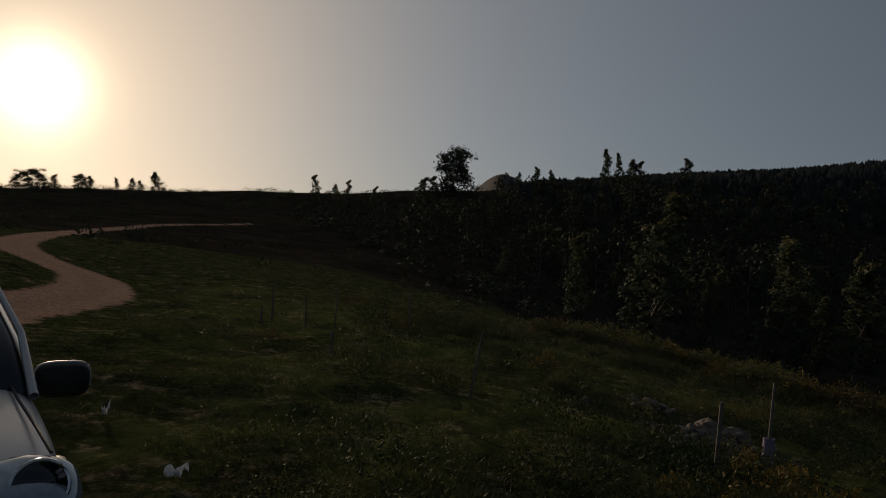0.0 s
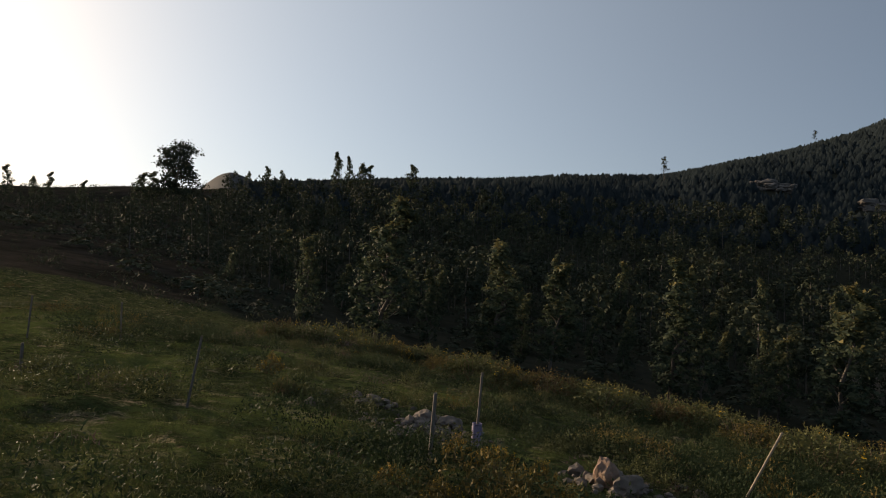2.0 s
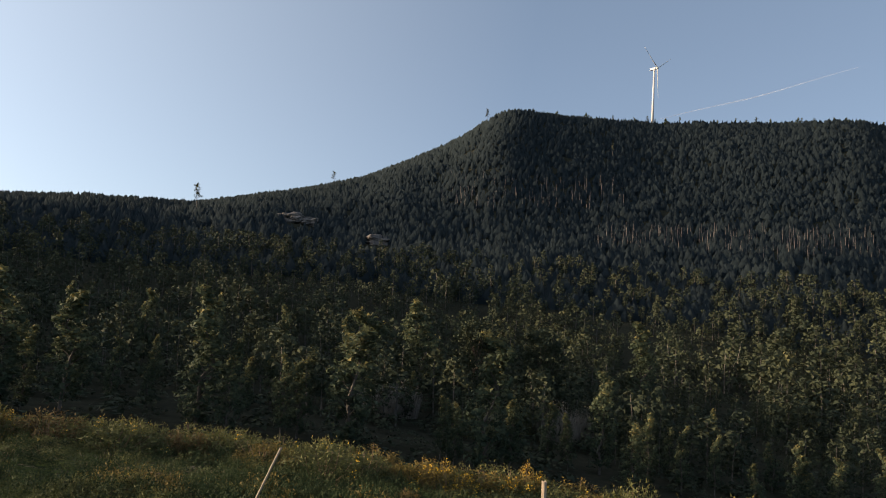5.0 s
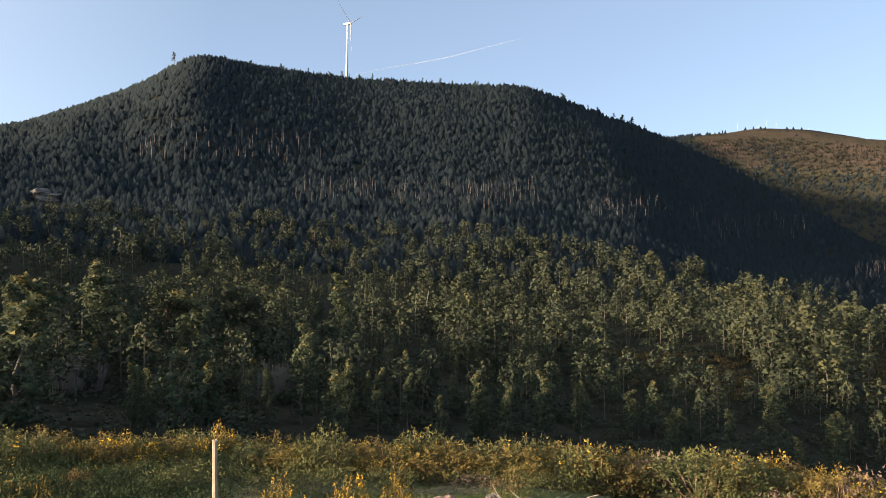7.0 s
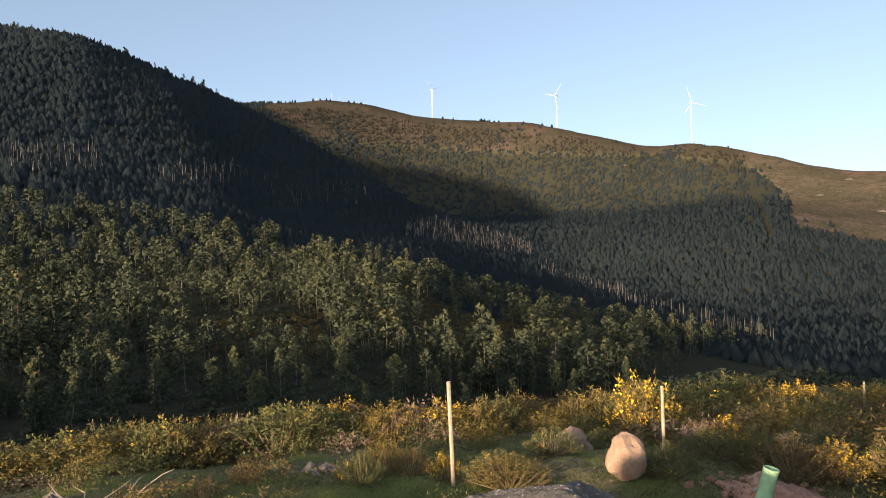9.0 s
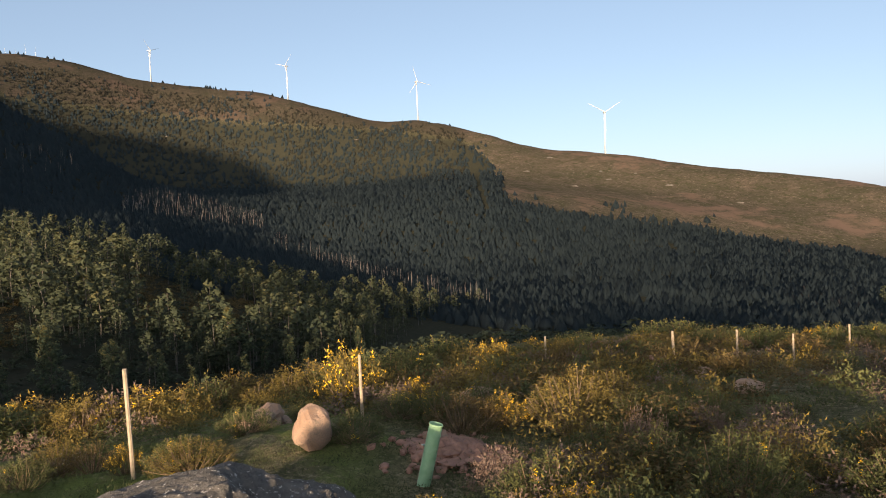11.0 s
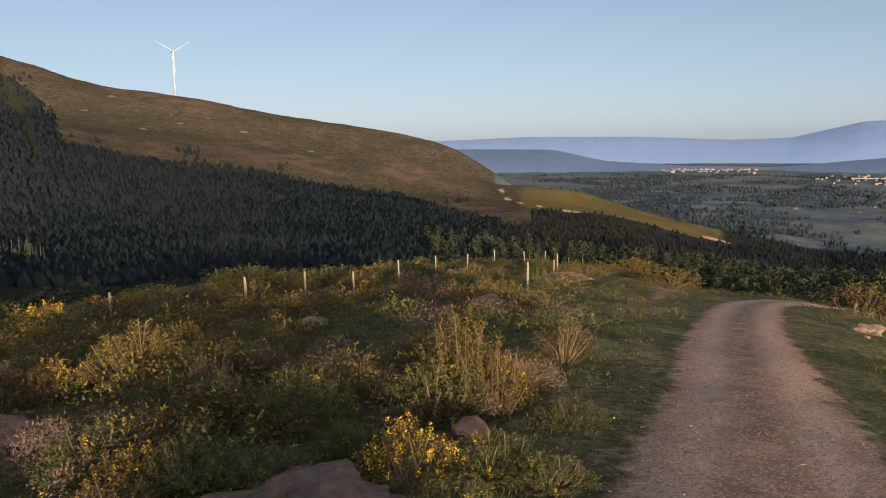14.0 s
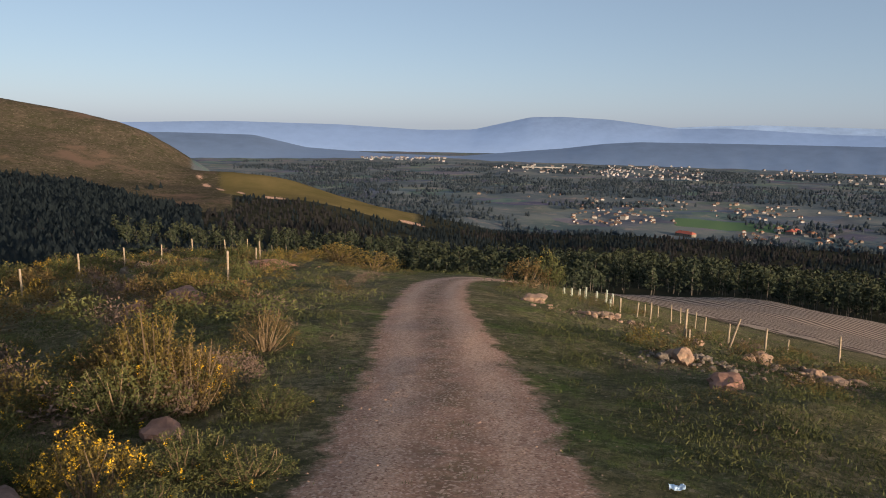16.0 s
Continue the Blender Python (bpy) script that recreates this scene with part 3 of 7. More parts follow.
# ---- plant materials ----
def foliage(name, dark, light, tip, rough=0.7, through=0.25):
    k = Mat(name, rough)
    k.b.inputs["Specular IOR Level"].default_value = 0.08
    t = k.attr("tint")
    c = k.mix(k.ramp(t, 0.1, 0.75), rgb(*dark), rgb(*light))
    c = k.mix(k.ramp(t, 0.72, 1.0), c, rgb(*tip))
    c = k.mix(k.math("MULTIPLY", k.ramp(k.noise(0.5, 3), 0.4, 0.7), 0.35), c, rgb(*dark))
    k.colour(c)
    if through:
        tr = k.t.nodes.new("ShaderNodeBsdfTranslucent")
        k.link(c, tr.inputs["Color"])
        mx = k.t.nodes.new("ShaderNodeMixShader")
        mx.inputs[0].default_value = through
        k.link(k.b.outputs[0], mx.inputs[1])
        k.link(tr.outputs[0], mx.inputs[2])
        k.link(mx.outputs[0], k.t.nodes["Material Output"].inputs["Surface"])
    return k.m


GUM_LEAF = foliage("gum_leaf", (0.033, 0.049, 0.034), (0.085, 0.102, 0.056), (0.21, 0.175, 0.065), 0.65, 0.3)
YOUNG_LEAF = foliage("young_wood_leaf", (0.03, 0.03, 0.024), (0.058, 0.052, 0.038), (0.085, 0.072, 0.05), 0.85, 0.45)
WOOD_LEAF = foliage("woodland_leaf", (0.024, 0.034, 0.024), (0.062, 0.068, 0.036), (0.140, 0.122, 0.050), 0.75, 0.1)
# far and lowland leaves carry the haze as a blue cast in their colour
FAR_HAZE_LEAF = foliage("far_woodland_haze_leaf", (0.025, 0.036, 0.041), (0.038, 0.051, 0.055), (0.054, 0.063, 0.06), 0.85, 0.4)
LOWLAND_HAZE_LEAF = foliage("lowland_haze_leaf", (0.065, 0.085, 0.10), (0.095, 0.118, 0.13), (0.12, 0.138, 0.135), 0.9, 0.3)
BRACKEN = foliage("bracken_frond", (0.06, 0.045, 0.02), (0.13, 0.092, 0.036), (0.20, 0.14, 0.05), 0.85, 0.2)
BARE_WOOD = foliage("leafless_woodland", (0.042, 0.042, 0.043), (0.07, 0.065, 0.064), (0.10, 0.09, 0.084), 0.9, 0.45)
PALE_BARK = plain("pale_bark", (0.09, 0.08, 0.068), 0.85, vary=0.4, scale=2.0)
DARK_BARK = plain("dark_bark", (0.085, 0.065, 0.05), 0.9, vary=0.4, scale=4.0)
GREY_SNAG = plain("grey_dead_wood", (0.125, 0.117, 0.11), 0.9, vary=0.25, scale=0.5, bump=0)
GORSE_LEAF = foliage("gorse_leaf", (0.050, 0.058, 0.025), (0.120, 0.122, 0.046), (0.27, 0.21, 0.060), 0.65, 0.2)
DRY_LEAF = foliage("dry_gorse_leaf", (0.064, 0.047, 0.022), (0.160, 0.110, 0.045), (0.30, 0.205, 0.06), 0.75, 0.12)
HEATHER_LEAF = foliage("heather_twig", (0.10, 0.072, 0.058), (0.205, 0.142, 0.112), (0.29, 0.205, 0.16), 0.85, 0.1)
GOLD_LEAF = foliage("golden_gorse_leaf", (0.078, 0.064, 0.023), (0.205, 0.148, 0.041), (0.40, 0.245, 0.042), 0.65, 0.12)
BLOSSOM = plain("yellow_blossom", (0.64, 0.385, 0.018), 0.6, vary=0.2, scale=20, bump=0)
STEM = plain("gorse_stem", (0.15, 0.105, 0.065), 0.9, vary=0.35, scale=6)
GRASS = foliage("grass_blade", (0.055, 0.074, 0.025), (0.11, 0.14, 0.045), (0.20, 0.175, 0.085), 0.75, 0.4)

# ---- trees ----
def gum_tree(seed, height=14.0, spread=2.4, clumps=95, bare=0.28, leaf=0.36):
    """A young gum tree: pale trunk, rising limbs, and a crown of leafy sprays with gaps. Returns trunk and crown soups."""
    w, g = Soup(seed), Soup(seed + 50)
    r = w.r
    lean = Vector((r.uniform(-0.05, 0.05), r.uniform(-0.05, 0.05), 1))
    spine = [lean * (height * i / 8) + Vector((r.gauss(0, 0.08), r.gauss(0, 0.08), 0)) * i for i in range(9)]
    w.tube(spine, [height * 0.011 * (1 - i / 8.6) + 0.015 for i in range(9)], 6)
    for i in range(clumps):
        h = bare + (1 - bare) * (i + r.random()) / clumps
        up = (h - bare) / (1 - bare)
        wide = spread * (1 - up) ** 0.72 * min(1, 0.45 + up * 3) * (0.4 + 0.7 * r.random())
        a = r.uniform(0, 2 * math.pi)
        k = h * 8
        root = spine[int(min(k, 7))].lerp(spine[int(min(k, 7)) + 1], min(k, 7.99) % 1)
        out = Vector((math.cos(a), math.sin(a), 0.3 + 0.5 * r.random()))
        tip = root + out * wide * (0.8 if h < 0.93 else 0.4)
        if i % 2 == 0:
            w.tube([root - Vector((0, 0, wide * 0.25)), root.lerp(tip, 0.6), tip], [0.05, 0.03, 0.012], 3)
        size = 0.3 + 0.42 * r.random()
        # shade put into the tint: low leaves darker, clump tops paler
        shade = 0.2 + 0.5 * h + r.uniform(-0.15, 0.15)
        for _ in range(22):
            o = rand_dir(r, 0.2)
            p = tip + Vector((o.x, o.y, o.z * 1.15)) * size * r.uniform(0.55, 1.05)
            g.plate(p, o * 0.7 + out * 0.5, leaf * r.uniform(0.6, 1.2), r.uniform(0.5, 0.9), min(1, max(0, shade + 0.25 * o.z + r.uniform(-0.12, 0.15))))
    return w, g


def broad_tree(seed, height=16.0, spread=6.0):
    """An old spreading tree with bare limbs showing between rounded leafy masses."""
    w, g = Soup(seed), Soup(seed + 50)
    r = w.r
    spine = [Vector((r.gauss(0, 0.12) * i, r.gauss(0, 0.12) * i, height * 0.62 * i / 6)) for i in range(7)]
    w.tube(spine, [0.36 - 0.04 * i for i in range(7)], 7)
    for i in range(26):
        k = 1 + (i * 5) % 6
        a = i * 2.4 + r.uniform(-0.3, 0.3)
        h = k / 6
        reach = spread * (0.9 - 0.35 * h) * r.uniform(0.6, 1.0)
        rise = height * (0.12 + 0.3 * h * r.uniform(0.5, 1.0))
        tip = spine[k] + Vector((math.cos(a) * reach, math.sin(a) * reach, rise))
        w.tube([spine[k], spine[k].lerp(tip, 0.5) - Vector((0, 0, rise * 0.1)), tip], [0.13, 0.08, 0.03], 4)
        for _ in range(3):
            c = tip + Vector((r.gauss(0, 0.9), r.gauss(0, 0.9), r.gauss(0, 0.6)))
            for _ in range(88):
                p = c + Vector((r.gauss(0, 0.8), r.gauss(0, 0.8), r.gauss(0, 0.55)))
                g.leaf(p, rand_dir(r), r.uniform(0.35, 0.7), 0.7, r.uniform(0.1, 0.7))
    return w, g


def make_tree(name, soups, bark, leaf, label, category="tree"):
    top = new(name)
    top.empty_display_size = 0.5
    part("trunk", soups[0].mesh("trunk", bark, False), top, "pale grey trunk and limbs" if bark is PALE_BARK else "")
    part("crown", soups[1].mesh("crown", leaf), top)
    return tagged(top, label, category)


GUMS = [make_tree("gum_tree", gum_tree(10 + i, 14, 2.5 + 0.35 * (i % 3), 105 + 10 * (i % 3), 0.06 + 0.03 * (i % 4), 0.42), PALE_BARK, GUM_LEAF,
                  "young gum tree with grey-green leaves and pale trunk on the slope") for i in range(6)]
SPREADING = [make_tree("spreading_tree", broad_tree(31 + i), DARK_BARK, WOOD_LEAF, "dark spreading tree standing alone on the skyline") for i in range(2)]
POLE_TREE = make_tree("gum_tree", gum_tree(77, 16, 2.2, 34, 0.55), PALE_BARK, WOOD_LEAF, "thin bare-stemmed gum tree on the skyline")


def plant(kind, az, r, height, base_height, turn, wide=1.0, group="", lean=0.0, label=""):
    p = at(az, r)
    s = height / base_height
    a = radians(az)
    tilt = Matrix.Rotation(radians(lean), 4, Vector((-math.sin(a), math.cos(a), 0)))
    ob = copy_thing(kind, Matrix.Translation(p - Vector((0, 0, 0.15))) @ tilt @ Matrix.Rotation(turn, 4, "Z"))
    ob.scale = (s * wide, s * wide, s)
    return tagged(ob, label=label, group=group)


# trees of the front row, as heading, distance, height
FRONT = [(-10.7, 80, 10), (-16.1, 80, 16), (-20.3, 88, 9.5), (-25.6, 86, 14.5), (-27.6, 90, 9), (-29.9, 86, 13.5), (-39.1, 86, 16), (-50.2, 88, 16.5), (-60.8, 87, 17), (-69.7, 106, 14),
         (-35.5, 100, 7.5), (-33.1, 102, 8.3), (-46.4, 91, 9.5), (-58.0, 96, 7.5), (-65.8, 106, 8.5), (-57.5, 94, 8), (-62.8, 97, 9), (-55.5, 140, 19), (-72.7, 168, 20), (-73.2, 103, 10),
         (-75.6, 105, 9), (-77.9, 108, 8.4), (-83.3, 106, 10.2), (-88.7, 112, 10.8), (-91.4, 116, 9.5), (-45.2, 88, 10), (-41.2, 84, 11), (-80.4, 97, 7.5), (-98.0, 113, 8), (-102.3, 121, 8),
         (-118, 168, 15), (-116.6, 172, 11), (-127.5, 178, 10), (-125, 190, 8), (-105.2, 126, 12), (-109, 130, 10), (-112.5, 140, 9), (-122, 175, 9), (-120, 172, 8)]
rng = random.Random(5)
for az, r, h in FRONT:
    plant(rng.choice(GUMS), az, r, h, 14, rng.uniform(0, 6.28), rng.uniform(1.2, 1.55) if h > 12 else rng.uniform(1.0, 1.3), "front row of trees", 2.0 if az > -62 else 0)
for i in range(38):
    az = -4 - 124 * (i + rng.random()) / 38
    r = float(np.interp(az, [-128, -110, -80, -40, -4], [185, 130, 100, 90, 92])) * rng.uniform(0.96, 1.3)
    plant(rng.choice(GUMS), az, r, rng.uniform(5, 9.5), 14, rng.uniform(0, 6.28), rng.uniform(1.0, 1.45), "front row of trees", 2.0 if az > -62 else 0)

# trees on the skyline, as heading, distance, height over the ground there, kind
r_sky = 330
for az, el, kind, wide in ((30.6, 2.4, 0, 1.3), (29.6, 2.6, 0, 1.4), (28.6, 2.4, 2, 1.5), (26.9, 2.5, 0, 1.4), (26.2, 2.5, 2, 1.5), (24.6, 2.55, 2, 1.2), (23.6, 2.6, 2, 1.3), (23.0, 2.5, 2, 1.2),
                           (21.8, 3.2, 2, 1.25), (10.3, 4.1, 2, 0.9), (8.6, 3.5, 2, 1.1), (7.8, 3.9, 2, 0.9), (5.7, 3.6, 2, 1.0), (1.9, 4.55, 2, 1.3), (-0.5, 6.95, 1, 1.0), (1.2, 4.7, 2, 1.2)):
    p = at(az, r_sky)
    h = EYE + r_sky * math.tan(radians(el)) - p.z
    if kind == 2:
        plant(GUMS[int(az * 10) % 6], az, r_sky, h, 14, az, wide * 1.5, "skyline trees", label="small dark gum tree on the heath skyline")
    else:
        plant(SPREADING[kind], az, r_sky, h, 16.5, az * 3, wide if kind == 0 else 1.0, "skyline trees")
for az, el, wide in ((-12.4, 7.6, 1.0), (-13.2, 7.35, 1.0), (-14.0, 6.9, 1.6), (-14.7, 6.8, 1.6), (-18.3, 7.2, 1.6), (-7.0, 6.0, 1.3), (-8.3, 5.8, 1.3), (-5.6, 5.5, 1.3)):
    p = at(az, 440)
    h = EYE + 440 * math.tan(radians(el)) - p.z
    plant(GUMS[int(-az * 10) % 6], az, 440, h, 14, az, wide * 1.1, "skyline trees", label="tall gum tree standing over the wooded ridge")
for az, r, el in ((-37.8, 545, 8.95), (-48.0, 695, 10.95), (-60, 850, 16.7), (-64.5, 868, 16.7), (-95.5, 975, 12.2)):
    p = at(az, r)
    plant(POLE_TREE, az, r, EYE + r * math.tan(radians(el)) - p.z, 16, az, 1.5, "skyline trees", -4)
for i in range(30):
    az = -67 - 34 * (i + rng.random()) / 30
    plant(POLE_TREE, az, float(np.interp(az, [-101, -95, -67], [1000, 965, 870])), rng.uniform(7, 14), 16, i * 1.3, rng.uniform(1.2, 2.0), "skyline trees")
for i in range(26):
    az = -58 - 44 * (i + rng.random()) / 26
    plant(rng.choice(GUMS), az, float(np.interp(az, [-101, -95, -87, -73, -61, -57], [1010, 968, 905, 902, 862, 825])), rng.uniform(9, 14) * (1.15 if az < -88 else 0.85), 14, i * 1.7, rng.uniform(1.5, 2.2), "skyline trees", label="dark bushy gum tree on the hill crest")
for kind in GUMS + SPREADING + [POLE_TREE]:
    # the models themselves stand in the wood behind the front row
    az = -30 - 5 * (GUMS + SPREADING + [POLE_TREE]).index(kind)
    kind.matrix_world = Matrix.Translation(at(az, 705 if kind is POLE_TREE else 150) - Vector((0, 0, 0.2)))
    kind["group"] = "front row of trees"


# ---- woods ----
def wood_tree_kind(seed, clumps=15, leaves=8, size=0.078):
    """A lighter tree for the middle distance, one metre high: rounded leafy clumps up a crown that may be a spire, an oval or a bush."""
    s = Soup(seed)
    r = s.r
    shape = seed % 4
    low = (0.22, 0.36, 0.10, 0.28)[shape] + r.uniform(-0.05, 0.05)
    for i in range(clumps):
        u = (i + r.random()) / clumps
        h = low + (0.93 - low) * u
        wide = ((0.19 * (1 - u) ** 0.8 + 0.02), (0.21 * math.sin(math.pi * (0.22 + 0.72 * u)) ** 0.9), (0.24 * (1 - u * u) ** 0.7), (0.17 * math.sin(math.pi * (0.15 + 0.8 * u)) ** 0.7))[shape]
        a = i * 2.4 + r.uniform(-0.5, 0.5)
        q = wide * r.uniform(0.45, 1.0)
        c = Vector((math.cos(a) * q, math.sin(a) * q, h))
        fat = (0.045 + 0.22 * wide) * r.uniform(0.8, 1.25)
        # crown painted as if lit from above: tint rises with height and upward leaves
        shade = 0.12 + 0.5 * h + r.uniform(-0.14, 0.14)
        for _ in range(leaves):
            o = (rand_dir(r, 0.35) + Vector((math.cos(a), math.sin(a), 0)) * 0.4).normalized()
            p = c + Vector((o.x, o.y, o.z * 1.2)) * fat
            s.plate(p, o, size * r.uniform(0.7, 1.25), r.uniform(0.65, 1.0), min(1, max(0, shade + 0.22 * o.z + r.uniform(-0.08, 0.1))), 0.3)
    return s.arrays()


def undergrowth_kind(seed):
    s = Soup(seed)
    r = s.r
    for _ in range(46):
        a, q = r.uniform(0, 6.283), math.sqrt(r.random())
        p = Vector((math.cos(a) * q * 0.6, math.sin(a) * q * 0.6, r.uniform(0.5, 1) * (1 - 0.5 * q * q)))
        # foot of the bush tinted darker, as if shaded
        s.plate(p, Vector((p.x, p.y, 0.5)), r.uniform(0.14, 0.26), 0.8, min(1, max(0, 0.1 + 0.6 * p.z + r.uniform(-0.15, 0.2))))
    return s.arrays()


def stem_kind(seed):
    s = Soup(seed)
    s.tube([Vector((0, 0, -0.03)), Vector((s.r.gauss(0, 0.01), s.r.gauss(0, 0.01), 0.5)), Vector((s.r.gauss(0, 0.02), s.r.gauss(0, 0.02), 0.93))], [0.013, 0.009, 0.003], 3)
    return s.arrays()


def far_tree_kind(seed):
    """A distant tree, one metre high: a ragged rounded crown drawn in to a leading shoot."""
    s = Soup(seed)
    r = s.r
    rings = []
    turn = r.uniform(0, 6.283)
    slim = 0.8 + 0.4 * r.random()
    for z, q in ((0.02, 0.17), (0.5 + r.uniform(-0.1, 0.1), 0.15)):
        k = len(s.v)
        for i in range(4):
            a = turn + 6.283 * i / 4 + r.uniform(-0.4, 0.4)
            w = q * slim * r.uniform(0.7, 1.25)
            s.v.append((math.cos(a) * w, math.sin(a) * w, z + r.uniform(-0.06, 0.06)))
            # tint deepens towards the foot, shade painted into the crown
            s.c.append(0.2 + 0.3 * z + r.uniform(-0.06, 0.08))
        rings.append(k)
        turn += 0.7
    s.v.append((r.gauss(0, 0.02), r.gauss(0, 0.02), 1.0))
    s.c.append(0.5)
    for a, b in zip(rings[:-1], rings[1:]):
        for i in range(4):
            j = (i + 1) % 4
            s.f += [(a + i, a + j, b + j), (a + i, b + j, b + i)]
    for i in range(4):
        s.f.append((rings[-1] + i, rings[-1] + (i + 1) % 4, len(s.v) - 1))
    return s.arrays()


def scatter(n, az0, az1, r0, r1, seed, fall=400.0, least=0.3):
    g = np.random.default_rng(seed)
    az = g.uniform(az1, az0, n)
    r = np.sqrt(g.uniform(r0 * r0, r1 * r1, n))
    keep = g.random(n) < np.clip(fall / r, least, 1)
    az, r = az[keep], r[keep]
    x, y = -np.sin(np.radians(az)) * r, np.cos(np.radians(az)) * r
    return g, az, r, x, y, ground_z(x, y)


def slope_normal(x, y):
    n = np.stack([ground_z(x - 12, y) - ground_z(x + 12, y), ground_z(x, y - 12) - ground_z(x, y + 12), np.full(len(x), 24.0)], 1)
    return n / np.linalg.norm(n, axis=1, keepdims=True)


def lump(x, y, scale, seed):
    return np.array([noise.noise(Vector((a * scale, b * scale, seed))) for a, b in zip(x, y)])


def lean_of(az, g, n):
    """Trees on the shaded slope lean a little uphill to the left."""
    k = np.where(az > -62, 0.05, 0.0)
    a = np.radians(az)
    return -np.cos(a) * k + g.normal(0, 0.02, n), -np.sin(a) * k + g.normal(0, 0.02, n)


def woods():
    mids = [wood_tree_kind(200 + i) for i in range(8)]
    fine_kinds = [wood_tree_kind(230 + i, 22, 12, 0.057) for i in range(8)]
    stems = [stem_kind(300 + i) for i in range(4)]
    g, az, r, x, y, z = scatter(7000, 13, -168, 96, 420, 11, 260, 0.5)
    zn = zones(x, y, z)
    clear = ((az < -111.5) & (az > -119) & (r > 205) & (r < 310)) | ((az < -94) & (az > -104) & (r < 215) & (r > 170))
    start = np.interp(az, [-168, -150, -138, -132, -128, -110, -80, -40, -4, 2, 8, 13], [430, 430, 430, 300, 190, 140, 112, 108, 112, 135, 190, 260])
    patchy = lump(x, y, 0.02, 3.3)
    ok = ((zn["litter"] > 0.5) | ((az > -8) & (r < 330) & (g.random(len(r)) < np.interp(az, [-6, 13], [0.9, 0.35])))) & (r > start) & (~clear | (g.random(len(r)) < 0.1)) & (patchy > -0.85)
    az, r, x, y, z, patchy = az[ok], r[ok], x[ok], y[ok], z[ok], patchy[ok]
    n = len(x)
    h = (4.0 + 8.5 * g.random(n) ** 1.3) * (1 + 0.3 * patchy) * np.where((az < -78) & (r > 170), 1.22, np.interp(az, [-8, 4, 13], [1.0, 0.62, 0.4]))
    wide = h * g.uniform(0.85, 1.45, n)
    lx, ly = lean_of(az, g, n)
    m = poses(x, y, z, g.uniform(0, 6.28, n), wide, h, lx, ly)
    # the 0.3 step paints sunlight on the crowns of the bench
    tint = np.clip(0.35 + 0.5 * lump(x, y, 0.012, 8.1) + g.normal(0, 0.22, n) + 0.3 * ((az < -95) & (r > 180)), 0, 1)
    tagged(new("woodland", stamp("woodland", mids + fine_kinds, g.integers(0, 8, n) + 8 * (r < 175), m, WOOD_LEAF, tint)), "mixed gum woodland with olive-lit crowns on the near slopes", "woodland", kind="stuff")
    tagged(new("woodland_stems", stamp("woodland_stems", stems, g.integers(0, len(stems), n), m, PALE_BARK, tint)), "pale slender trunks under the woodland crowns", "tree trunks", kind="stuff")
    g, az, r, x, y, z = scatter(3000, -166, -228, 215, 520, 15, 330, 0.6)
    light = [wood_tree_kind(260 + i, 12, 7, 0.095) for i in range(8)]
    zn = zones(x, y, z)
    ok = (zn["plough"] < 0.1) & (r > np.interp(az, [-228, -214, -204, -202, -196, -188, -182, -166], [272, 290, 282, 240, 225, 290, 420, 440]))
    x, y, z = x[ok], y[ok], z[ok]
    n = len(x)
    h = g.uniform(6, 14, n)
    m = poses(x, y, z, g.uniform(0, 6.28, n), h * g.uniform(0.9, 1.5, n), h)
    tint = np.clip(0.12 + 0.4 * lump(x, y, 0.012, 8.1) + g.normal(0, 0.15, n), 0, 1)
    tagged(new("valley_woodland", stamp("valley_woodland", light, g.integers(0, len(light), n), m, WOOD_LEAF, tint)), "dark woodland below the ploughed field", "woodland", kind="stuff")
    tagged(new("valley_stems", stamp("valley_stems", stems, g.integers(0, len(stems), n), m, PALE_BARK, tint)), "slender trunks of the valley woodland", "tree trunks", kind="stuff")
    under = [undergrowth_kind(350 + i) for i in range(5)]
    g, az, r, x, y, z = scatter(5600, 12, -172, 40, 260, 16, 120, 0.4)
    start = np.interp(az, [-172, -150, -128, -110, -80, -40, -4, 4, 12], [100, 85, 68, 62, 60, 62, 75, 105, 170])
    ok = r > start
    x, y, z = x[ok], y[ok], z[ok]
    n = len(x)
    h = g.uniform(0.9, 2.6, n)
    m = poses(x, y, z - 0.1, g.uniform(0, 6.28, n), h * g.uniform(1.1, 1.9, n), h)
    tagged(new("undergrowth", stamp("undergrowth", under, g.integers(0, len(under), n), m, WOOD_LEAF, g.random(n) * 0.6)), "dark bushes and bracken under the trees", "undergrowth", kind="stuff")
    g, az, r, x, y, z = scatter(3000, -93, -121, 165, 315, 17, 900, 1.0)   # bracken in the clearings
    ok = ((az < -111) & (az > -119.5) & (r > 200) & (r < 315)) | ((az < -94) & (az > -104) & (r < 218) & (r > 168))
    x, y, z = x[ok], y[ok], z[ok]
    n = len(x)
    h = g.uniform(0.8, 1.8, n)
    m = poses(x, y, z - 0.1, g.uniform(0, 6.28, n), h * g.uniform(1.3, 2.2, n), h)
    tagged(new("bracken", stamp("bracken", under, g.integers(0, len(under), n), m, BRACKEN, g.random(n) * 0.7)), "golden-brown bracken in clearings of the wood", "bracken", kind="stuff")
    # the far slopes
    fars = [far_tree_kind(400 + i) for i in range(10)]
    g, az, r, x, y, z = scatter(160000, -5, -172, 330, 2080, 12, 620, 0.40)
    g2, az2, r2, x2, y2, z2 = scatter(34000, -5, -172, 330, 860, 22, 900, 0.9)   # closer stands on the nearer hillside
    az, r, x, y, z = (np.concatenate(p) for p in ((az, az2), (r, r2), (x, x2), (y, y2), (z, z2)))
    zn = zones(x, y, z)
